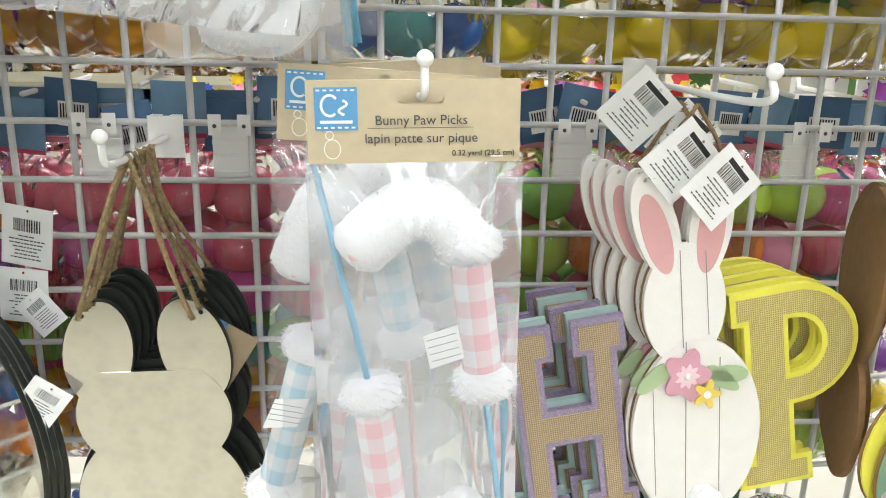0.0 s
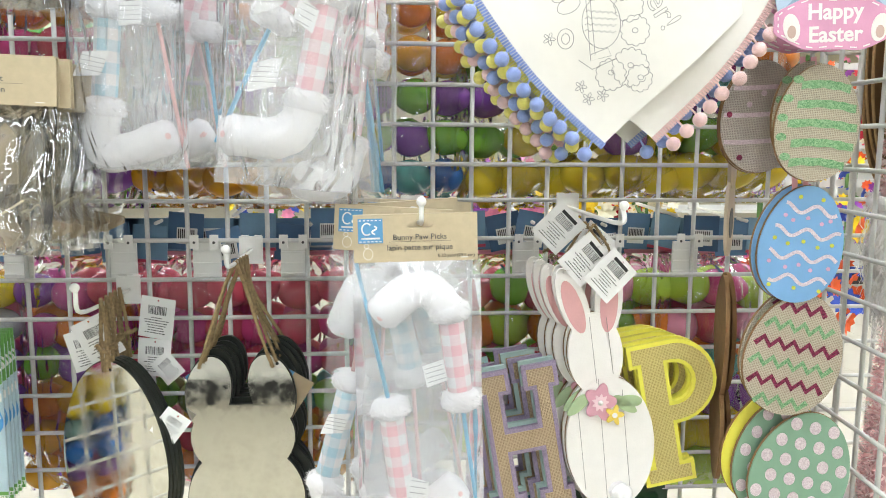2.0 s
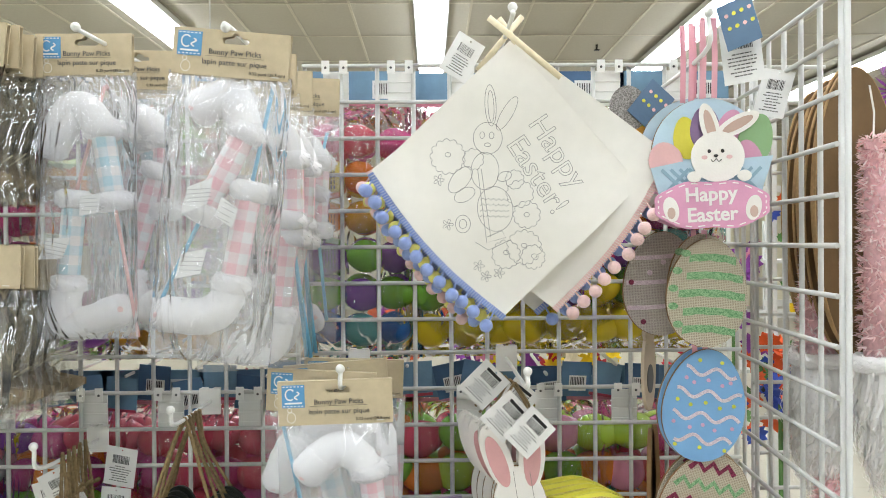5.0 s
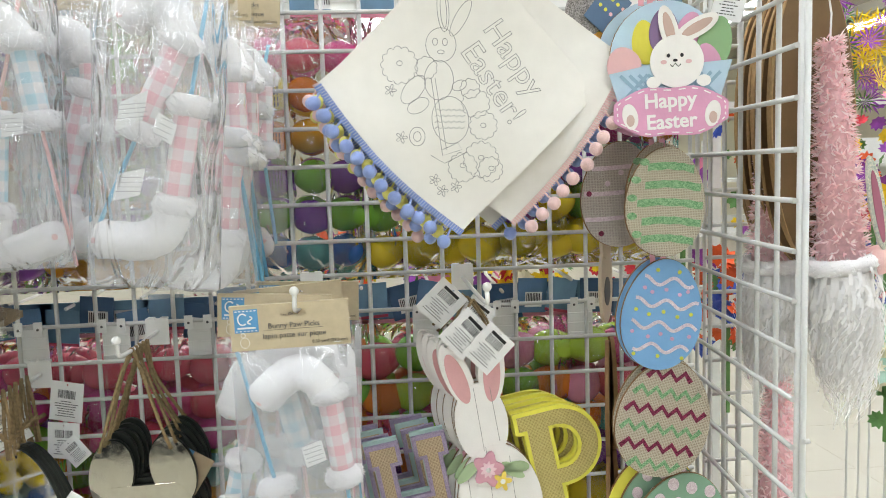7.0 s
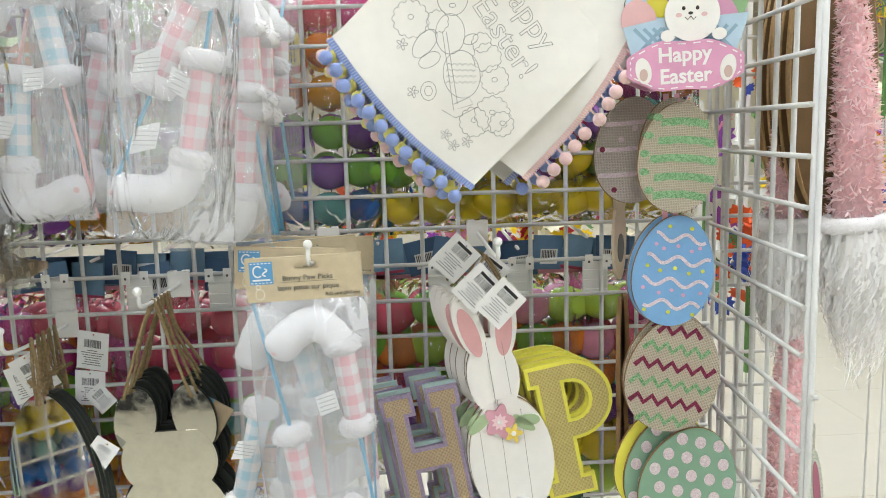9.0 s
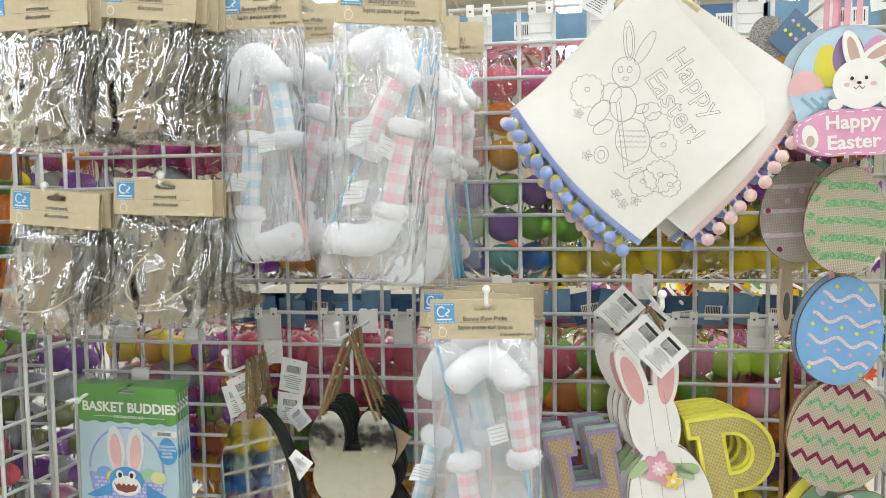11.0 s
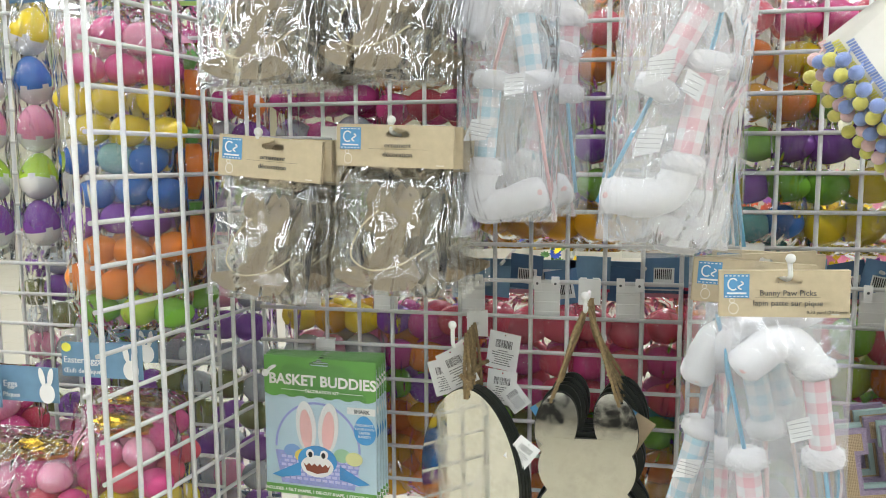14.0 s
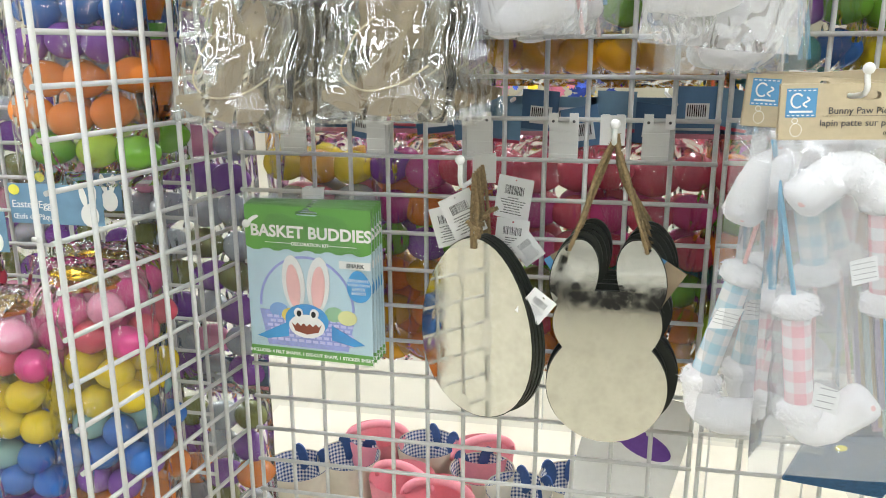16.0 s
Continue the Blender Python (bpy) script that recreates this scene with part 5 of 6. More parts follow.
def d_dots(e, w, h, wid):
    for r in range(6):
        z = h * (0.38 - r * 0.15)
        for c in range(-3, 4):
            x = (c + 0.5 * (r % 2)) * 0.0225
            if abs(x) < wid(z) * 0.92:
                part("glitter_dot", sheet([oval(x, z, 0.0066, 0.0076, 14, 0.3)], 0.0007, -0.0008), WHITE_GL, e)


BLUE_P, SAGE_P = mat("egg_blue_paint", "79A9D6", 0.45), mat("egg_sage_paint", "84A88E", 0.5)
eggs = [egg_board("striped_egg_sign", pose(0.476, -0.252, 1.444, 0, 4, -4), 0.086, 0.118, LINEN, "linen egg sign with green glitter stripes", d_stripes),
        egg_board("wavy_egg_sign", pose(0.479, -0.232, 1.317, 0, 8, -4), 0.09, 0.126, BLUE_P, "blue egg sign with white glitter waves", d_waves),
        egg_board("zigzag_egg_sign", pose(0.482, -0.228, 1.195, 0, 12, -2), 0.108, 0.136, LINEN, "linen egg sign with maroon and green zigzags", d_zig),
        egg_board("dotted_egg_sign", pose(0.508, -0.212, 1.053, 0, 14, -2), 0.115, 0.142, SAGE_P, "sage green egg sign with white dots", d_dots)]
egg_board("yellow_egg_sign", pose(0.482, -0.19, 1.075, 0, 14, 0), 0.11, 0.14, YELLOW_EDGE, "yellow egg sign behind the dotted one", lambda *a: None)
copy_thing(eggs[1], pose(0.476, -0.222, 1.318, 0, 6, -2))
copy_thing(eggs[3], pose(0.492, -0.195, 1.062, 0, 4, 4))
copy_thing(eggs[0], pose(0.484, -0.225, 1.45, 0, -6, 2))
copy_thing(eggs[2], pose(0.483, -0.214, 1.198, 0, 9, 0))
for z in (1.513, 1.392, 1.262):
    strap(pose(0.476, -0.225, z), 0.03)


def d_grey(e, w, h, wid):
    for k in range(3):
        z = h * (0.26 - k * 0.24)
        bm = bmesh.new()
        ribbon(bm, [(x, z + 0.003 * math.sin(x * 40)) for x in np.linspace(-wid(z) * 0.95, wid(z) * 0.95, 10)], 0.005, -0.0008)
        part("painted_band", bm, WHITE_GL, e)
    for x, z, q in ((-0.036, 0.0, 1), (-0.02, -0.045, 1), (0.0, 0.025, 0), (-0.015, 0.012, 0)):
        part("dot", sheet([oval(x, z, 0.0032, 0.0032, 10)], 0.0008, -0.001), MAROON_GL if q else WHITE_GL, e)


GREY_LINEN = burlap("grey_linen", "CFC6BC", "A99F94")
ge = egg_board("grey_egg_sign", pose(0.442, -0.2, 1.452, 0, 3, 0), 0.088, 0.12, GREY_LINEN, "grey linen egg sign with white bands", d_grey)
copy_thing(ge, pose(0.456, -0.16, 1.45, 0, -3, 4))
# small wooden rabbit board and edge-on dark boards between the signs and the wall
rb = thing("rabbit_cutout", pose(0.447, -0.13, 1.36, 0, 0, 55), "tan cut-out board rabbit with grey belly", "sign")
part("body", sheet([oval(0, -0.02, 0.022, 0.05, 28)], 0.004, 0), mat("tan_paint", "C9B9A2", 0.7), rb)
part("head", sheet([oval(0, 0.032, 0.018, 0.022, 24)], 0.004, -0.0006), MATS["tan_paint"], rb)
for s in (-1, 1):
    part("ear", sheet([oval(s * 0.009, 0.068, 0.007, 0.026, 18, -s * 0.15)], 0.004, 0.0003), MATS["tan_paint"], rb)
part("belly", sheet([oval(0, -0.03, 0.011, 0.018, 20)], 0.0006, -0.0008), GREY_INK, rb)
for k, (z, h) in enumerate(((1.19, 0.075), (1.07, 0.06))):
    for q in range(2):
        b = thing("brown_board_egg", pose(0.452 + 0.012 * q, -0.12 + 0.02 * q, z, 0, 3, 72 + 6 * q), "dark brown board egg seen edge-on", "sign", "dark board eggs")
        part("board", sheet([oval(0, 0, 0.05, h, 30)], 0.005, 0), MDF, b)
for x, z, r in ((0.412, 1.6, 10), (0.405, 1.655, -12)):
    c = thing("carrot_cutout", pose(x, -0.2, z, 0, r, 0), "grey glitter and orange cut-out board carrot", "sign", "carrot cut-outs")
    part("top", sheet([oval(0, 0, 0.022, 0.026, 22)], 0.004), SILVER_GL, c)
    part("root", sheet([[(-0.018, -0.024), (0.018, -0.024), (0.012, -0.09), (-0.012, -0.09)]], 0.004, 0.001), mat("carrot_orange", "E2A23C", 0.5), c)
tag(pose(0.5, -0.28, 1.728, 0, -6, -25), 0.04, 0.062)
bt = thing("hang_label", pose(0.478, -0.283, 1.742, 0, -15, -40), "blue printed hang label with dots", "tag", "blue hang labels")
part("card", sheet([rect(-0.002, 0.034, -0.046, 0.003)], 0.0008), mat("label_blue", "5F7C9A", 0.5), bt)
for k in range(8):
    part("dot", sheet([oval(0.006 + 0.008 * (k % 4), -0.01 - 0.014 * (k // 4), 0.0022, 0.0022, 8)], 0.0003, -0.0005), YELLOW_EDGE if k % 3 else PAD, bt)
copy_thing(bt, pose(0.432, -0.2, 1.685, 0, 40, 10))
tag(pose(0.585, -0.19, 1.7, 0, 15, -30), 0.035, 0.055)

# ---------- egg bags behind the grid ----------
EGG_COL = {"p": "D84E8C", "r": "D85468", "o": "EE8830", "y": "EBD02A", "g": "80BF40", "l": "B9DC4A", "b": "2F6FBF", "v": "8A4CAC", "a": "E0A21C", "t": "5FAFA8", "w": "E9E6E2", "s": "C2C8CB", "m": "C8488F", "k": "EE9BB8", "n": "8FBFBA", "u": "8C9156"}
EGG_ME = {}


def egg_of(c, a=0.0235, b=0.0315):
    if (c, a) not in EGG_ME:
        foil = c in "su"
        EGG_ME[(c, a)] = egg_mesh("plastic_egg", a, b, mat("egg_plastic_" + c, EGG_COL[c], 0.22, 0.35 if foil else 0.0, var=0.1, scale=20, bump=0.02, bscale=80, coat=0.4, trans=0.0 if foil else 0.15))
    return EGG_ME[(c, a)]


RNG = random.Random(5)
CARD_BLUES = [mat("card_blue_a", "5B7FA3", 0.5, var=0.18), mat("card_blue_b", "6B8EA8", 0.5, var=0.16), mat("card_blue_c", "3F5E80", 0.5, var=0.18)]


PINK_SEAM = mat("pink_seam_print", "D98A9C", 0.5)


def egg_bag(x, y, z, rows, cols=3, pitch=0.05, head=None, depth=2, a=0.0235, b=0.0315, label="clear bag of bright plastic eggs", tall=None, turn=0, stagger=0.0, drop=None):
    """Rows of colour letters from the top down; z: the top of the eggs."""
    p = thing("egg_bag", pose(x, y, z, 0, 0, turn), label, "egg bag", "bags of plastic eggs")
    w = cols * pitch
    for r, cs in enumerate(rows):
        for c in range(cols):
            for d in range(depth):
                k = cs[(c + d) % len(cs)]
                m = pose((c - (cols - 1) / 2 + stagger * (r % 2 - 0.5)) * pitch + RNG.uniform(-.005, .005), d * 0.045 + RNG.uniform(-.004, .004), -(r + 0.5) * (drop or pitch) + RNG.uniform(-.005, .005), RNG.uniform(-25, 25), RNG.choice((80, 90, 100, 270)), RNG.uniform(-35, 35))
                shared("plastic_egg", egg_of(k, a, b), p, m)
    h = tall or len(rows) * (drop or pitch) + 0.05
    bag = part("bag", pillow(w + 0.025, h, 0.05 + 0.045 * depth, 14, 22, 0.0035, RNG.random() * 50), CLEAR, p, "", True)
    bag.location = (0, 0.02 * (depth - 1), 0.035)
    if head is not None:
        part("pink_seam", sheet([rect(-w / 2 - 0.01, w / 2 + 0.01, 0.024, 0.0295)], 0.0006, -0.003), PINK_SEAM, p, "pink printed edge of the bag")
        hw, hh = w + 0.02, 0.044
        hc = part("header_card", sheet([rect(-hw / 2, hw / 2, 0.03, 0.03 + hh)], 0.0015, -0.002), CARD_BLUES[head], p, "blue printed header card")
        part("barcode_patch", sheet([rect(hw * 0.1, hw * 0.4, 0.034, 0.034 + hh * 0.6)], 0.0005, -0.003), PAPER, hc)
        bm = bmesh.new()
        for i in range(14):
            sheet([rect(hw * (0.12 + i * 0.019), hw * (0.128 + i * 0.019), 0.04, 0.034 + hh * 0.5)], 0.0003, -0.0036, bm)
        part("barcode", bm, INK, hc)
    return p


UP, LOW = 1.678, 1.245
eb = egg_bag(0.075, 0.045, UP, ["pr", "yo", "oa", "vg", "gv", "bt"], 3, 0.05, 1, 2, 0.0238, 0.03, drop=0.0555)
for k in range(3):
    bm = bmesh.new()
    for i in range(5):
        for j in range(4):
            sheet([rect(-0.052 + i * 0.0042, -0.0502 + i * 0.0042, -0.078 - 0.0555 * k - 0.0075 * j, -0.0725 - 0.0555 * k - 0.0075 * j)], 0.0002, -0.0475, bm)
    part("print_bar", bm, INK, eb)
egg_bag(0.225, 0.06, UP, ["pr", "oy", "gl", "vv", "gy", "yy"], 3, 0.05, 1, 2, 0.0238, 0.03, drop=0.0555)
egg_bag(0.37, 0.05, UP, ["lw", "yl", "ro", "pv", "yv", "yy"], 3, 0.054, 2, a=0.027, b=0.036)
egg_bag(0.525, 0.05, UP, ["lp", "yg", "om", "vt", "gy", "yy"], 3, 0.054, 1, a=0.027, b=0.036)
egg_bag(-0.08, 0.05, UP, ["ro", "oy", "vg", "vm", "gb", "aa"], 3, 0.05, 1, 2, 0.0238, 0.03, drop=0.0555)
egg_bag(-0.225, 0.06, UP, ["gl", "pr", "mm", "gl", "vo", "aa"], 3, 0.05, 0, 2, 0.0238, 0.03, drop=0.0555)
egg_bag(-0.375, 0.05, UP, ["vp", "oa", "pr", "mo", "mg", "vg"], 3, 0.05, 1, 2, 0.0238, 0.03, drop=0.0555)
egg_bag(-0.535, 0.05, UP, ["vp", "ts", "mp", "sm", "ov", "gt"], 3, 0.05, 1)
egg_bag(-0.53, 0.05, LOW, ["ya", "sk", "vm", "vp", "kv"], 3, 0.05, 2)
egg_bag(-0.375, 0.05, LOW, ["vmr", "mo", "gv", "oa", "ao", "ao"], 3, 0.05, 0)
egg_bag(-0.225, 0.05, LOW, ["rr", "rm", "rp", "gu", "ar", "ao"], 3, 0.05, 1)
egg_bag(-0.08, 0.05, LOW, ["rr", "pr", "rm", "gt", "oa", "ao"], 3, 0.05, 0)
egg_bag(0.075, 0.05, LOW, ["ro", "gr", "og", "vt", "ly"], 3, 0.05, 2)
egg_bag(0.215, 0.05, LOW, ["rg", "ol", "rg", "vo", "ly"], 3, 0.054, 0, a=0.027, b=0.036)
egg_bag(0.365, 0.05, LOW, ["lk", "og", "ty", "vy", "yl"], 3, 0.054, 2, a=0.027, b=0.036)
egg_bag(0.52, 0.05, LOW, ["lp", "kr", "ot", "vv", "yy", "ll"], 3, 0.054, 1, a=0.027, b=0.036)
for k in range(26):
    x = -0.6 + k * 0.047
    c = thing("hang_card", pose(x, 0.025 + 0.02 * RNG.random(), row(8.2) - 0.03 * RNG.random(), 0, RNG.uniform(-12, 12), RNG.uniform(-20, 20)), "blue backing card of a bagged craft", "card", "blue backing cards")
    part("card", sheet([rect(-0.024, 0.024, -0.05, 0)], 0.001), CARD_BLUES[k % 3], c)
    if k % 3 != 1:
        part("barcode_patch", sheet([rect(-0.012, 0.016, -0.042, -0.02)], 0.0004, -0.0006), PAPER, c)
        bm = bmesh.new()
        for i in range(9):
            sheet([rect(-0.01 + i * 0.0026, -0.0087 + i * 0.0026, -0.036, -0.022)], 0.0003, -0.0011, bm)
        part("barcode", bm, INK, c)
    else:
        part("red_edge", sheet([rect(-0.024, 0.024, -0.05, -0.046)], 0.0004, -0.0006), mat("red_edge", "B8405A", 0.5), c)
for k in range(12):
    t = thing("hook_tip", pose(-0.56 + k * 0.1, 0.19, row(8.4) + 0.008 * math.sin(k * 2)), "white rod end of a hook on the far side", "hook", "far-side hooks")
    part("rod", sweep([(0, -0.17, -0.01), (0, 0, -0.006), (0.004, 0.02, 0.02)], [0.0026] * 3, 8), HOOK_WHITE, t, "", True)

# ---------- next bay beyond the left side panel ----------
CARD_TEAL = mat("card_teal", "6C93A6", 0.55, var=0.18, scale=60)
LEFT = ["kp", "pp", "yy", "yy", "bn", "bb", "vv", "oo", "oo", "gl"]
for q, (x, y) in enumerate(((-0.738, -0.16), (-0.75, -0.07))):
    eb = egg_bag(x, y, 1.645, LEFT, 3, 0.048, None, 1, 0.0205, 0.0265, "long clear bag of eggs sorted by colour in rows", 0.46, 12, 0.4, 0.04)
    h = part("header_card", sheet([rect(-0.075, 0.075, 0.035, 0.1)], 0.0015, -0.002), CARD_TEAL, eb, "blue header card with garland print")
    bm = bmesh.new()
    for k, (a, b) in enumerate(((-0.06, 0.02), (-0.055, 0.028), (-0.05, 0.0))):
        ribbon(bm, [(a, 0.07 - 0.011 * k), (b, 0.071 - 0.011 * k)], 0.005 - 0.001 * k, -0.0028, 0.0003)
    part("print_bar", bm, WHITE, h)
    part("meadow_print", sheet([rect(-0.075, 0.075, 0.035, 0.041)], 0.0004, -0.0026), mat("meadow_green", "A9C56A", 0.6), h)
    for k in range(9):
        part("garland_dot", sheet([oval(-0.065 + k * 0.016, 0.088 - 0.008 * math.sin(k * 0.4), 0.004, 0.004, 10)], 0.0004, -0.003), mat("garland_%d" % (k % 3), ("E0506A", "E8D24A", "F0EFEA")[k % 3], 0.6), h)
    part("rabbit_print", sheet([oval(0.05, 0.055, 0.012, 0.014, 16)], 0.0004, -0.003), WHITE, h)
    for s in (-1, 1):
        part("ear_print", sheet([oval(0.05 + s * 0.006, 0.078, 0.004, 0.012, 12)], 0.0004, -0.0034), WHITE, h)


def two_tone(p, c, m):
    top = egg_of(c, 0.0255, 0.035)
    e = shared("plastic_egg", top, p, m)
    bm = bmesh.new()
    bmesh.ops.create_uvsphere(bm, u_segments=16, v_segments=12, radius=1)
    bmesh.ops.delete(bm, geom=[v for v in bm.verts if v.co.z > 0.02 + 0.12 * math.sin(math.atan2(v.co.y, v.co.x) * 5)], context="VERTS")
    for v in bm.verts:
        k = (1 - 0.16 * v.co.z) * 1.02
        v.co = Vector((v.co.x * 0.0255 * k, v.co.y * 0.0255 * k, v.co.z * 0.0357))
    part("white_half", bm, mat("egg_plastic_w", EGG_COL["w"], 0.22), e, "white lower half", True)


for q, (x, y) in enumerate(((-0.93, -0.085), (-0.985, -0.115), (-1.04, -0.1))):
    p = thing("paw_egg_bag", pose(x, y, 1.69), "narrow clear bag of two-tone eggs in a column", "egg bag", "two-tone egg bags")
    for k, c in enumerate("ybplv"):
        two_tone(p, c if c != "p" else "k", pose(0, 0, -0.04 - 0.069 * k, 15 * math.sin(k + q), 20 * math.cos(k * 2 + q), 40 * k))
    part("bag", pillow(0.062, 0.38, 0.055, 10, 22, 0.003, 60 + q), CLEAR, p, "", True).location = (0, 0, 0.01)
    h = part("header_card", sheet([rect(-0.03, 0.03, 0.0, 0.055)], 0.0012, -0.002), CARD_BLUES[0], p, "blue header card")
    part("rabbit_print", sheet([oval(0.012, 0.02, 0.009, 0.012, 14)], 0.0004, -0.003), WHITE, h)
    part("hanging_rod", sweep([(0, -0.012, 0.052), (0, -0.003, 0.046), (0, 0.024 - y, 0.046)], [0.0022] * 3, 8), WHITE_METAL, p, "white metal peg", True)
for q, (x, y, z) in enumerate(((-0.83, -0.245, 1.135), (-0.735, -0.21, 1.16), (-0.9, -0.26, 1.13), (-0.765, -0.13, 1.16), (-0.97, -0.18, 1.2), (-1.09, -0.16, 1.22))):
    p = egg_bag(x, y, z - 0.055, ["kp", "pr", "yy", "yy", "bn", "bb", "vv", "oo"], 3, 0.043, None, 2, 0.0198, 0.0228, "clear bag of eggs with gold foil top and blue card", 0.4, 0, 0.4, 0.038)
    f = bmesh.new()
    bmesh.ops.create_icosphere(f, subdivisions=3, radius=0.03)
    for v in f.verts:
        v.co = Vector((v.co.x * 1.4, v.co.y * 0.7, v.co.z * 0.5)) * (1 + 0.4 * noise.noise(v.co * 90))
    bmesh.ops.translate(f, verts=f.verts, vec=(0, 0.01, 0.012))
    part("gold_foil", f, mat("gold_foil", "D9B44A", 0.2, 1.0, var=0.2, scale=80), p, "crumpled gold foil")
    h = part("header_card", sheet([rect(-0.058, 0.058, 0.05, 0.095)], 0.0012, -0.02), CARD_BLUES[1], p, "blue header card with white rabbit")
    h.location.z = 0.035
    words("Easter Eggs", 0.012, WHITE, h, -0.055, 0.068, -0.0204)
    words("Œufs de Pâques", 0.009, WHITE, h, -0.055, 0.055, -0.0204)
    part("rabbit_print", sheet([oval(0.042, 0.062, 0.011, 0.013, 16)], 0.0004, -0.021), WHITE, h)
    for s in (-1, 1):
        part("ear_print", sheet([oval(0.042 + s * 0.006, 0.083, 0.004, 0.012, 12, -s * 0.2)], 0.0004, -0.0214), WHITE, h)
    part("egg_print", sheet([oval(-0.05, 0.088, 0.007, 0.006, 12)], 0.0004, -0.021), YELLOW_EDGE, h)
for x, rows2 in ((-0.72, ["vs", "sk", "vv", "ss", "su", "uv", "vs", "sk", "vs"]), (-0.87, ["sv", "vs", "kk", "su", "uv", "su", "vs", "sk"]), (-1.02, ["vs", "uv", "su", "ks", "vs", "uv", "kk"])):
    egg_bag(x, 0.07, 1.32, rows2, 3, 0.05, 2, 1, label="clear bag of shiny foil-look eggs")
for x in (-0.72, -0.87, -1.02):
    egg_bag(x, 0.07, 0.84, ["us", "vs", "ov", "su", "vk", "us"], 3, 0.05, 2, 1, label="clear bag of shiny foil-look eggs")
for x in (-0.72, -0.87):
    egg_bag(x, 0.07, UP, ["mp", "rv", "om", "vs", "yo", "gv"], 3, 0.05, 1, 1)
ct = thing("carrot_tube", pose(-0.668, -0.11, 1.6), "clear tube bag of orange plastic carrots", "egg bag")
for k in range(3):
    c = part("carrot", sweep([(0, 0, -0.015 - 0.098 * k), (0, 0, -0.03 - 0.098 * k), (0, 0, -0.06 - 0.098 * k), (0, 0, -0.09 - 0.098 * k)], [0.012, 0.02, 0.018, 0.008], 14, 0.04), mat("plastic_orange", "E8801E", 0.25), ct, "", True)
    part("leafy_top", sweep([(0, 0, 0.004 - 0.098 * k), (0, 0, -0.014 - 0.098 * k)], [0.014, 0.009], 9, 0.3), mat("plastic_green", "5FA83A", 0.4), c)
part("bag", pillow(0.05, 0.33, 0.05, 8, 20, 0.003, 77), CLEAR, ct, "", True).location = (0, 0, 0.02)

# ---------- next bay beyond the right side panel ----------
BOARD_FACE, BOARD_EDGE = mat("brown_ply", "6E5536", 0.75, var=0.15, scale=50), mat("cut_board_edge", "B08F63", 0.8, var=0.2, scale=200)
for k in range(9):
    b = thing("round_board", pose(0.664 + 0.006 * k, -0.215 + 0.024 * k, 1.53 + 0.006 * math.sin(k * 2), 0, 0, 9 + 5 * math.sin(k * 1.7)), "brown round board hanging in a row", "board", "round boards")
    part("board", sheet([oval(0, 0, 0.056, 0.168, 44, 0.03)], 0.004, 0), BOARD_EDGE, b, "tan cut board edge")
    part("face", sheet([oval(0, 0, 0.0545, 0.1665, 44, 0.03)], 0.0005, -0.0006), BOARD_FACE, b)


def strands(name, dark, light, rough):
    """Loose fibres, each a little lighter or darker than the next."""
    m, n, l, p = nodes_of(name)
    geo, r = n.new("ShaderNodeNewGeometry"), n.new("ShaderNodeValToRGB")
    r.color_ramp.elements[0].color, r.color_ramp.elements[1].color = (*lin(dark), 1), (*lin(light), 1)
    l.new(geo.outputs["Random Per Island"], r.inputs[0])
    l.new(r.outputs[0], p.inputs["Base Color"])
    p.inputs["Roughness"].default_value = rough
    tl, mx = n.new("ShaderNodeBsdfTranslucent"), n.new("ShaderNodeMixShader")
    mx.inputs[0].default_value = 0.45
    l.new(r.outputs[0], tl.inputs[0])
    l.new(p.outputs[0], mx.inputs[1])
    l.new(tl.outputs[0], mx.inputs[2])
    l.new(mx.outputs[0], n["Material Output"].inputs[0])
    return m


TINSEL, TINSEL_CORE = strands("pink_tinsel", "F6CBCD", "FFF6F5", 0.35), mat("tinsel_core", "F0C6CA", 0.8, var=0.2, scale=200)
BEARD, BEARD_CORE = strands("white_beard_hair", "F4F2EF", "FFFFFF", 0.6), mat("beard_core", "FAF8F5", 0.9, var=0.1, scale=200)
IRIS, EAR_MAUVE = glitter("iridescent", "E8E4D0", "A9B9B4"), mat("ear_mauve", "A8677A", 0.8)


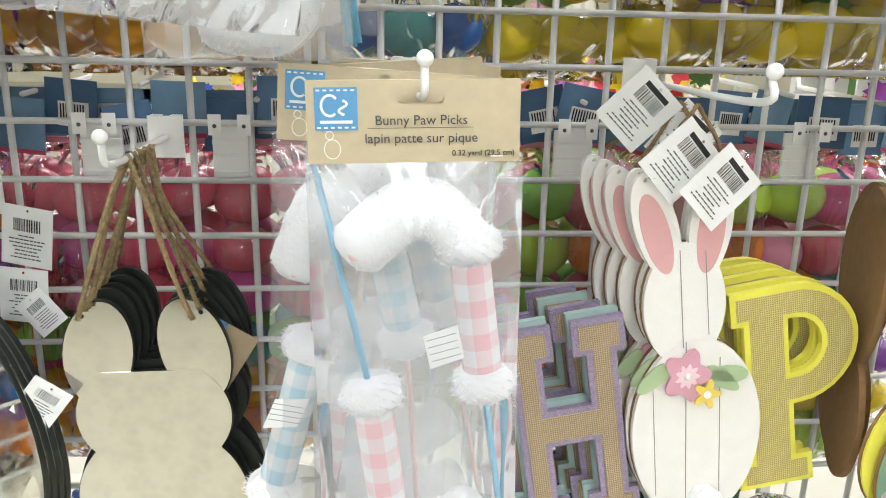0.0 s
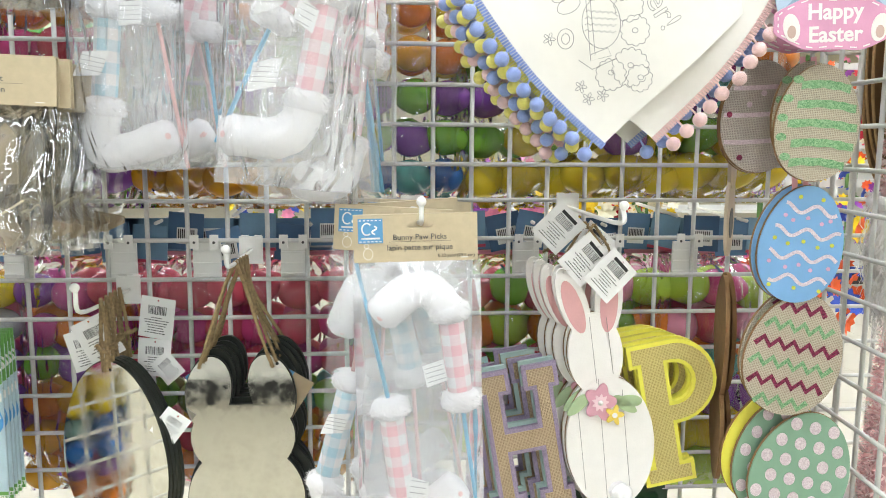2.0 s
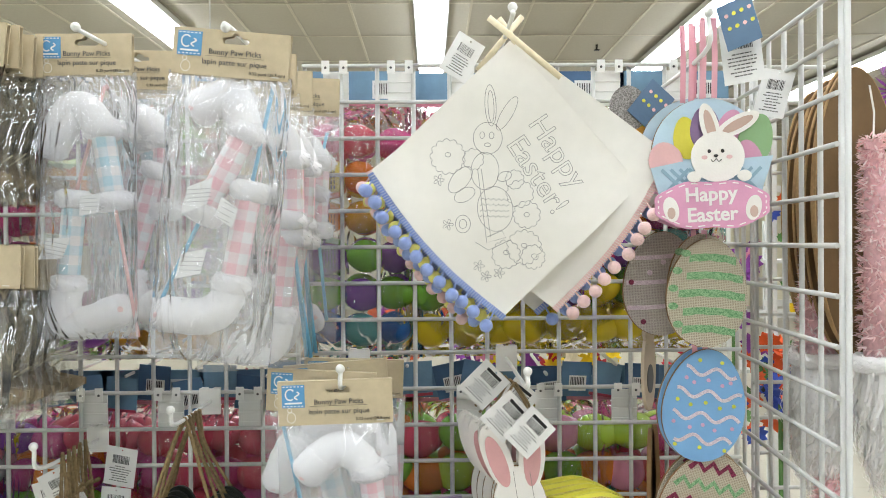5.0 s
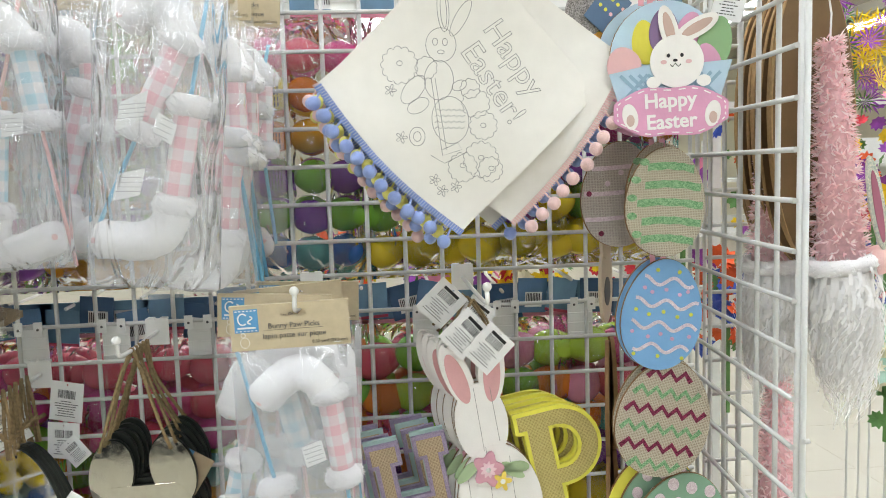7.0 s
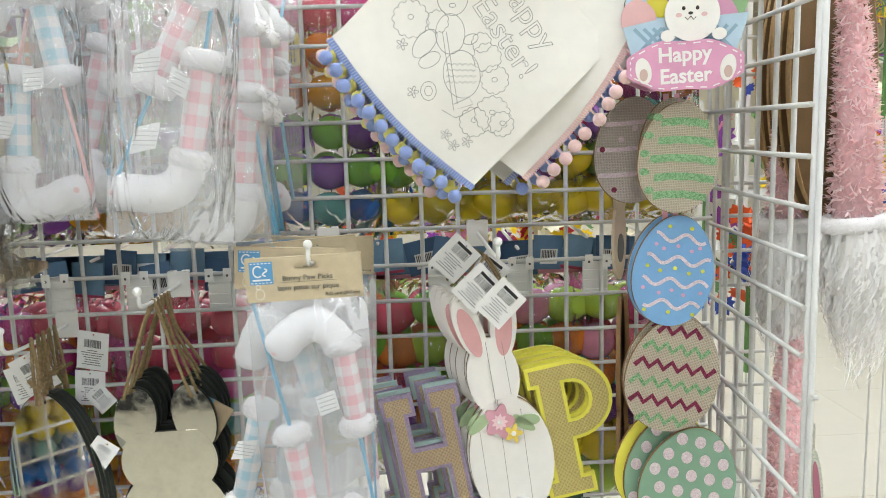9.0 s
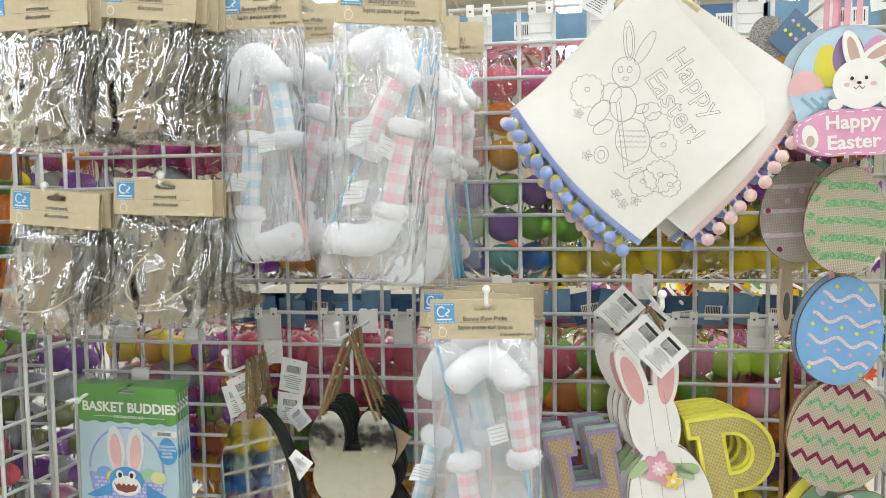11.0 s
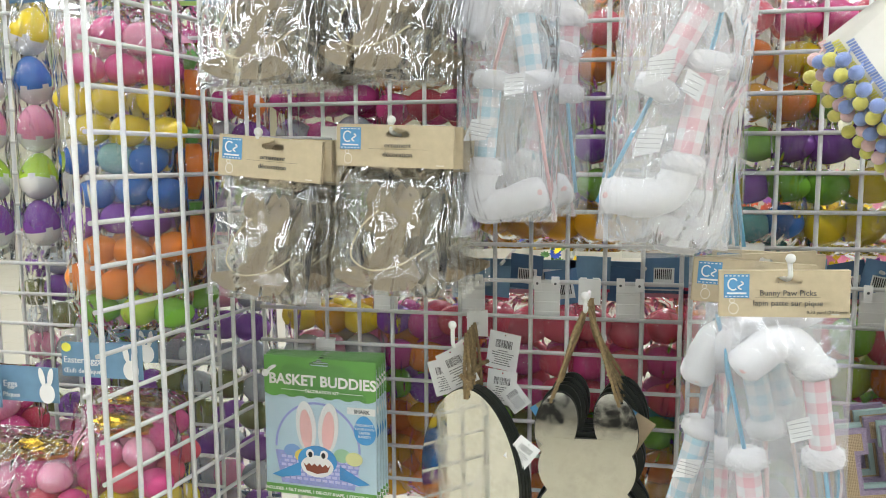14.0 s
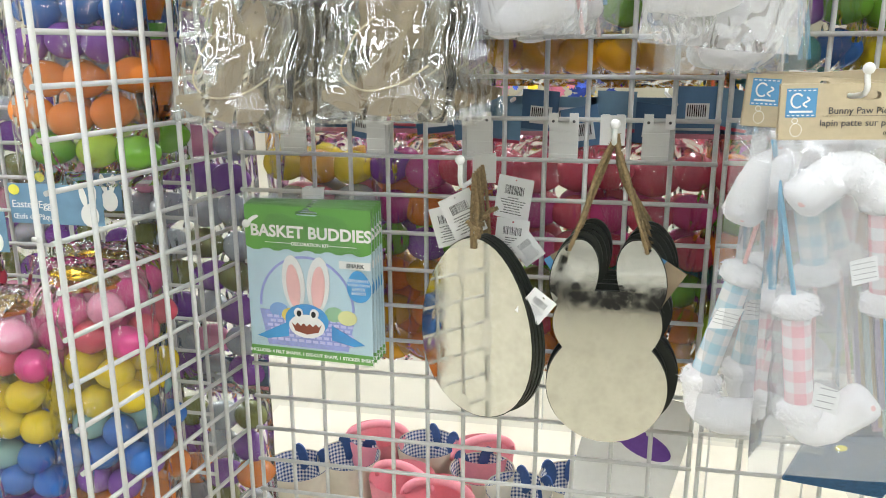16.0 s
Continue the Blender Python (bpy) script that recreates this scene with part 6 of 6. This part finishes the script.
def gnome(m, seed, hat=0.24):
    """A hanging figure: tinsel cone hat from z 0 down, fur brim, round nose, long wavy beard and a rabbit ear."""
    g = thing("hanging_gnome", m, "hanging decoration with pink tinsel cone hat and white beard", "decoration", "tinsel hat decorations")
    rng = random.Random(seed)
    r0, r1 = 0.009, 0.026
    part("hat_core", sweep([(0, 0, 0), (0, 0, -hat * 0.5), (0, 0, -hat)], [r0, (r0 + r1) / 2, r1], 14), TINSEL_CORE, g, "", True)
    bm = bmesh.new()
    rows = int(hat / 0.0105)
    for i in range(rows):
        for j in range(22):
            t = (i + rng.uniform(-.3, .3)) / rows
            a = j * 0.2856 + i * 0.45 + rng.uniform(-.12, .12)
            r = r0 + (r1 - r0) * t
            base = Vector((r * math.cos(a), r * math.sin(a), -t * hat))
            out = Vector((math.cos(a), math.sin(a), 0))
            for _ in range(5):
                o = (out + Vector((rng.uniform(-.8, .8), rng.uniform(-.8, .8), rng.uniform(-.9, .9)))).normalized()
                sd = o.cross(Vector((rng.uniform(-1, 1), rng.uniform(-1, 1), 1))).normalized() * 0.0013
                ln = rng.uniform(0.007, 0.012)
                bm.faces.new([bm.verts.new(q) for q in (base - sd * 0.5, base + o * ln * 0.6 - sd, base + o * ln, base + o * ln * 0.6 + sd, base + sd * 0.5)])
    part("tinsel_hat", bm, TINSEL, g, "pink tinsel cone hat")
    part("brim", sweep([(0.033 * math.cos(a), 0.033 * math.sin(a), -hat - 0.004 + 0.004 * math.cos(a)) for a in np.linspace(0, 6.283, 22)], [0.009] * 22, 9, 0.2, 900, 0.006, seed=seed), FUR, g, "white fur brim", True)
    part("beard_core", sweep([(0, 0, -hat), (0, 0, -hat - 0.06), (0, 0, -hat - 0.11), (0, 0, -hat - 0.145)], [0.03, 0.034, 0.026, 0.008], 14, 0.3), BEARD_CORE, g, "", True)
    bm = bmesh.new()
    for _ in range(520):
        a = rng.uniform(-3.14, 3.14)
        q0 = 0.035 * math.sqrt(rng.uniform(0.5, 1))
        x, y = q0 * math.cos(a), q0 * math.sin(a)
        top, ln = rng.uniform(0, 0.1), rng.uniform(0.05, 0.1)
        ph, wv = rng.random() * 6, rng.uniform(0.006, 0.018)
        prev = None
        for k in range(8):
            t = k / 7
            dz = -hat - top - ln * t
            f = 1.1 - 0.75 * max(0, (top + ln * t - 0.07)) / 0.13 + 0.2 * math.sin(3.14 * t)
            px, py = x * f + wv * t * math.sin(ph + t * 9), y * f + wv * t * math.cos(ph + t * 8)
            wd = 0.0021 * (1 - t * 0.85)
            tx, ty = -math.sin(a) * wd, math.cos(a) * wd
            cur = (bm.verts.new((px - tx, py - ty, dz)), bm.verts.new((px + tx, py + ty, dz)))
            if prev:
                bm.faces.new((prev[0], prev[1], cur[1], cur[0]))
            prev = cur
    part("beard", bm, BEARD, g, "long wispy white beard")
    bm = bmesh.new()
    bmesh.ops.create_uvsphere(bm, u_segments=16, v_segments=12, radius=0.0165)
    bmesh.ops.translate(bm, verts=bm.verts, vec=(0.03, -0.022, -hat - 0.002))
    part("nose", bm, PAD, g, "pink felt nose", True)
    e = part("ear", sheet([oval(0.022, -hat + 0.062, 0.0085, 0.052, 26, 0.12)], 0.003, -0.036), IRIS, g, "iridescent rabbit ear")
    part("ear_lining", sheet([oval(0.0225, -hat + 0.058, 0.0045, 0.04, 22, 0.12)], 0.0006, -0.0368), EAR_MAUVE, e)
    part("hanger", sweep([(0, 0, 0), (0.003, 0, 0.03), (0, 0, 0.06)], [0.0012] * 3, 6), WHITE, g)
    return g


gn = gnome(pose(0.666, -0.24, 1.612, 0, -4, 0), 3)
copy_thing(gn, pose(0.665, -0.13, 1.60, 0, 2, 40))
copy_thing(gn, pose(0.655, -0.16, 1.21, 0, 1, 0))
copy_thing(gn, pose(0.685, -0.1, 1.2, 0, -2, 70))
PETALS = {k: mat("petal_" + k, h, 0.7, var=0.2, scale=60, bump=0) for k, h in (("yel", "E8C81E"), ("org", "DE5A22"), ("pur", "8A3FA0"), ("blu", "2F4FB0"), ("red", "C42A3A"), ("wht", "EFE9D0"), ("mint", "B8D8CC"), ("pink", "E58FB0"), ("grn", "527C40"))}


def flowers(m, cols, n, r, label, spiky=False, low=0):
    f = thing("flower_bunch", m, label, "flowers", "artificial flower bunches")
    rng = random.Random(n * 7 + len(label))
    for c in cols + ["grn"]:
        bm = bmesh.new()
        for _ in range(n if c != "grn" else n // 3):
            o = Vector((rng.gauss(0, r * 0.5), rng.gauss(0, r * 0.4), rng.gauss(0, r * 0.5)))
            s = rng.uniform(0.018, 0.03) * (1 if c != "grn" else 0.9)
            ax = Euler((rng.uniform(-1, 1) + 1.57, rng.uniform(-.8, .8), rng.uniform(-1, 1))).to_matrix()
            k = 9 if not spiky else 14
            for i in range(k):
                a = 6.283 * i / k
                d = Vector((math.cos(a), math.sin(a), 0.35))
                w = Vector((-math.sin(a), math.cos(a), 0)) * s * (0.3 if not spiky else 0.1)
                ln = s * (1 if not spiky else rng.uniform(1, 1.9))
                vs = [bm.verts.new(o + ax @ q) for q in (Vector((0, 0, 0)), d * ln * 0.6 + w, d * ln, d * ln * 0.6 - w)]
                bm.faces.new(vs)
        part("leaves" if c == "grn" else "blossoms", bm, PETALS[c], f)
    part("stem", sweep([(0, 0, 0), (0, 0, -r - 0.1)], [0.006, 0.006], 6), PETALS["grn"], f)
    if low:
        part("stand_wire", sweep([(0, 0, -r - 0.095), (0, 0, -low)], [0.0025, 0.0025], 6), WHITE_METAL, f, "thin white display wire")


for m, cols, n, r, lb, sp in (((1.2, 0.55, 1.7), ["yel", "pur"], 26, 0.12, "spiky yellow and purple artificial flowers", True), ((1.3, 0.62, 1.42), ["pur", "yel", "org"], 18, 0.13, "purple, yellow and orange artificial flowers", False),
                              ((1.36, 0.75, 1.28), ["blu", "red"], 16, 0.12, "blue and red artificial flowers", False), ((1.16, 0.36, 1.1), ["mint", "wht"], 20, 0.08, "mint and cream artificial hydrangeas", False),
                              ((0.86, 0.42, 1.2), ["blu", "org"], 30, 0.12, "deep blue and orange artificial flowers", False), ((0.8, 0.5, 1.42), ["pink", "pur"], 14, 0.1, "pink and purple artificial flowers", False),
                              ((0.3, 1.3, 1.27), ["yel", "pur", "org"], 22, 0.13, "yellow, purple and orange artificial flowers", False), ((0.1, 0.55, 1.3), ["yel", "pur", "org"], 16, 0.07, "yellow, purple and orange artificial flowers", False), ((0.3, 0.6, 1.3), ["yel", "pink", "pur"], 16, 0.07, "yellow and pink artificial flowers", False), ((0.47, 0.52, 1.29), ["yel", "red", "wht"], 14, 0.07, "yellow, red and white artificial flowers", False),
                              ((0.62, 1.5, 1.26), ["pink", "yel", "wht"], 22, 0.13, "pink and yellow artificial flowers", False),
                              ((0.95, 1.6, 1.25), ["red", "wht", "yel"], 22, 0.13, "red and white artificial flowers", False), ((-0.3, 1.5, 1.27), ["pink", "yel", "blu"], 22, 0.14, "pink, yellow and blue artificial flowers", False)):
    flowers(pose(*m), cols, n, r, lb, sp, m[2])
for k in range(14):
    cs = [["yel", "pur"], ["org", "blu"], ["red", "wht"], ["pink", "pur"], ["mint", "wht"], ["yel", "org"]][k % 6]
    flowers(pose(1.3 + 0.16 * (k % 7), 1.0 + 0.09 * (k % 5), 1.25 + 0.3 * (k // 7) + 0.06 * math.sin(k * 2.3)), cs, 14, 0.13, "mixed bright artificial flowers on a rack")
fr = thing("flower_rack", pose(1.2, 1.05, 0), "white wire flower rack with bare uprights", "rack")
for x in (0, 0.6, 1.2):
    part("upright", box(bmesh.new(), x, x + 0.025, 0.2, 0.225, 0.0, 1.9), WHITE_METAL, fr)
for z in (0.95, 1.3, 1.65):
    part("crossbar", box(bmesh.new(), 0, 1.225, 0.226, 0.24, z, z + 0.02), WHITE_METAL, fr)
rk = thing("wheeled_rack", pose(2.6, 6.0, 0), "white wheeled display rack on black casters", "rack")
for sx, sy in ((0, 0), (0.55, 0.5), (1.4, 0), (1.4, 0.5)):
    w = part("caster", sweep([(sx + 0.3, sy - 0.02, 0.04), (sx + 0.3, sy + 0.02, 0.04)], [0.04, 0.04], 16), mat("black_rubber", "1E1E1E", 0.7), rk, "black caster wheel")
    part("fork", box(bmesh.new(), sx + 0.285, sx + 0.315, sy - 0.03, sy + 0.03, 0.06, 0.12), GREY_INK, w)
    part("post", box(bmesh.new(), sx + 0.285, sx + 0.315, sy - 0.015, sy + 0.015, 0.12, 1.7), WHITE_METAL, rk)
for z in (0.3, 0.8, 1.3):
    part("shelf", box(bmesh.new(), 0.2, 1.8, -0.05, 0.55, z, z + 0.03), WHITE_METAL, rk)
gd = thing("shelf_unit", pose(4.3, 6.6, 0), "low white shop shelf unit with black base", "shelf unit")
part("base", box(bmesh.new(), 0, 3, 0, 0.9, 0, 0.14), mat("black_plinth", "1B1B1C", 0.5), gd)
part("deck", box(bmesh.new(), 0, 3, 0, 0.9, 0.14, 0.2), WHITE_METAL, gd)
part("back", box(bmesh.new(), 0, 3, 0.4, 0.5, 0.2, 1.7), WHITE_METAL, gd)
for z in (0.6, 1.0, 1.4):
    part("shelf", box(bmesh.new(), 0, 3, 0.05, 0.85, z, z + 0.03), WHITE_METAL, gd)
for k in range(12):
    flowers(pose(4.5 + 0.24 * k, 6.75, 0.55 + 0.4 * (k % 3)), [("yel", "pur"), ("org", "blu"), ("red", "wht")][k % 3][0:2] and list([("yel", "pur"), ("org", "blu"), ("red", "wht")][k % 3]), 8, 0.2, "mixed artificial flowers on a far shelf")

# unseen shelf copies behind the camera, added to give the zinc plaques a dark band to mirror
copy_thing(gd, pose(2.6, -3.15, 0, 0, 0, 180))
copy_thing(gd, pose(-0.45, -3.15, 0, 0, 0, 180))
copy_thing(gd, pose(-3.5, -3.15, 0, 0, 0, 180))

# ---------- baskets behind and goods below ----------
tb = thing("display_table", pose(-0.35, 0.5, 0), "low white display table behind the grid", "table")
part("tabletop", box(bmesh.new(), -0.6, 0.75, -0.25, 0.3, 0.43, 0.46), mat("cream_top", "C9C2B0", 0.5, var=0.03), tb)
for sx, sy in ((-0.57, -0.22), (0.7, -0.22), (-0.57, 0.26), (0.7, 0.26)):
    part("leg", box(bmesh.new(), sx, sx + 0.03, sy, sy + 0.03, 0, 0.43), WHITE_METAL, tb)
NAVY = gingham("navy_gingham", "2F4F86", 0.004)
PINKF = mat("pink_felt_basket", "EE9AA6", 0.9, var=0.05, scale=150, bump=0.3, bscale=600)
LINING = mat("cream_lining", "DCD5C4", 0.9)


def basket(x, y, cloth, pink):
    b = thing("fabric_basket", pose(x, y, 0.46, 0, 0, 30 * math.sin(x * 30)), "pink felt basket with handle" if pink else "blue gingham fabric basket with ears", "basket", "small fabric baskets")
    part("wall", sweep([(0, 0, 0), (0, 0, 0.05), (0, 0, 0.1)], [0.052, 0.06, 0.066], 28, caps=False), cloth if pink else LINING, b, "", True)
    part("lining", sweep([(0, 0, 0.004), (0, 0, 0.05), (0, 0, 0.099)], [0.049, 0.057, 0.063], 28, caps=False), cloth, b, "", True)
    part("base", sweep([(0, 0, 0), (0, 0, 0.004)], [0.052, 0.052], 28), LINING, b)
    if pink:
        part("handle", sweep([(0.066 * math.cos(a), 0, 0.085 + 0.038 * math.sin(a)) for a in np.linspace(0, 3.1416, 14)], [0.009] * 14, 8), cloth, b, "", True)
    else:
        for s in (-1, 1):
            part("ear", sheet([oval(s * 0.026, 0.085, 0.016, 0.03, 22, -s * 0.2)], 0.004, 0.052), mat("navy_cotton", "3A5688", 0.9, var=0.15, scale=300), b)


for x, y, pk in ((-0.72, 0.36, 0), (-0.63, 0.42, 0), (-0.5, 0.36, 1), (-0.42, 0.32, 1), (-0.35, 0.42, 0), (-0.27, 0.36, 0), (-0.36, 0.5, 1), (-0.17, 0.42, 0), (-0.6, 0.52, 1), (-0.48, 0.5, 0)):
    basket(x, y, PINKF if pk else NAVY, pk)
pf = thing("felt_sheet_pack", pose(-0.08, 0.12, 0.82, 0, 12, 0), "cream card with purple felt rabbit shape", "craft pack")
part("card", sheet([rect(-0.07, 0.08, -0.16, 0.07)], 0.002), PAPER, pf)
part("hanging_rod", sweep([(0, 0.0, 0.06), (0, -0.118, 0.062)], [0.0022] * 2, 8), WHITE_METAL, pf, "white metal peg")
part("felt_rabbit", sheet([oval(0.02, -0.012, 0.044, 0.019, 24, -0.25)], 0.002, -0.0022), mat("purple_felt", "6F4A9A", 0.95, var=0.1, scale=200), pf, "purple felt shape")
part("felt_head", sheet([oval(-0.022, 0.002, 0.024, 0.021, 22)], 0.002, -0.0032), MATS["purple_felt"], pf)
part("felt_ear", sheet([oval(-0.026, 0.032, 0.012, 0.032, 18, -0.2)], 0.002, -0.0027), MATS["purple_felt"], pf)
bm = bmesh.new()
bmesh.ops.create_icosphere(bm, subdivisions=2, radius=0.011)
bmesh.ops.translate(bm, verts=bm.verts, vec=(-0.05, -0.008, 0.015))
part("pompom", bm, FUR, pf)
BLUE_GL, GREEN_DK = glitter("blue_glitter", "2E6A9A", "163A5C"), mat("dark_green_plastic", "1F4A2C", 0.35, var=0.2)
for k in range(4):
    c = thing("glitter_card", pose(0.165 + 0.03 * k, -0.1 + 0.035 * k, 0.96, 20, 10 - 6 * k, 8), "dark blue glitter board cut-out", "sign", "blue glitter boards")
    part("board", sheet([[(-0.06, -0.1), (0.06, -0.1), (0.07, -0.02), (0.03, 0.0), (-0.02, -0.012), (-0.06, 0.0)]], 0.004), BLUE_GL, c)
    if k == 0:
        part("label_card", sheet([rect(-0.03, 0.03, -0.06, -0.018)], 0.0006, -0.001), CARD_BLUES[2], c)
        part("egg_print", sheet([oval(-0.02, -0.03, 0.007, 0.005, 12)], 0.0004, -0.0016), YELLOW_EDGE, c)
for k in range(5):
    c = thing("green_tray", pose(0.3 + 0.02 * k, -0.12 + 0.03 * k, 0.955, 10, 4 * math.sin(k), 4), "dark green slotted plastic board", "tray", "dark green boards")
    part("panel", sheet([rect(-0.07, 0.06, -0.1, 0.0), rect(-0.03, -0.022, -0.05, -0.03), rect(-0.005, 0.003, -0.05, -0.03), rect(0.02, 0.028, -0.05, -0.03)], 0.006), GREEN_DK, c)
    part("rim", box(bmesh.new(), -0.072, 0.062, -0.003, 0.009, -0.001, 0.005), GREEN_DK, c)
hook(0.29, row(15), 0.2, -0.06)
cb = thing("clear_bag", pose(0.42, -0.1, 0.965), "crumpled empty clear plastic bag", "bag")
part("film", pillow(0.06, 0.1, 0.05, 12, 14, 0.006, 31), CLEAR, cb, "", True)
POLKA = mat("maroon_fabric", "A8495C", 0.85, var=0.1, scale=150)
for k, (x, z) in enumerate(((0.47, 0.955), (0.575, 0.975))):
    c = thing("fabric_ear", pose(x, -0.15, z, 0, 20 - 40 * k, 0), "maroon dotted fabric ear with cream face", "decoration", "dotted fabric ears")
    part("fabric", sweep([(0, 0, 0.02), (0, 0, -0.02), (0, 0, -0.09)], [0.012, 0.03, 0.04], 16, 0.05), POLKA, c, "", True)
    for i in range(16):
        a, q = i * 2.4, -0.004 - 0.005 * i
        r = 0.0165 + (0.02 - q) * 0.28
        bm = bmesh.new()
        bmesh.ops.create_icosphere(bm, subdivisions=1, radius=0.0014)
        bmesh.ops.translate(bm, verts=bm.verts, vec=(r * math.cos(a), -abs(r * math.sin(a)), q))
        part("dot", bm, WHITE, c)
gr = thing("grey_oval_board", pose(0.5, -0.17, 0.985, 0, 10, 0), "pale grey oval board under the signs", "sign")
part("board", sheet([oval(0, -0.05, 0.06, 0.075, 30)], 0.004), mat("pale_grey_paint", "C9C6C0", 0.6, var=0.05), gr)
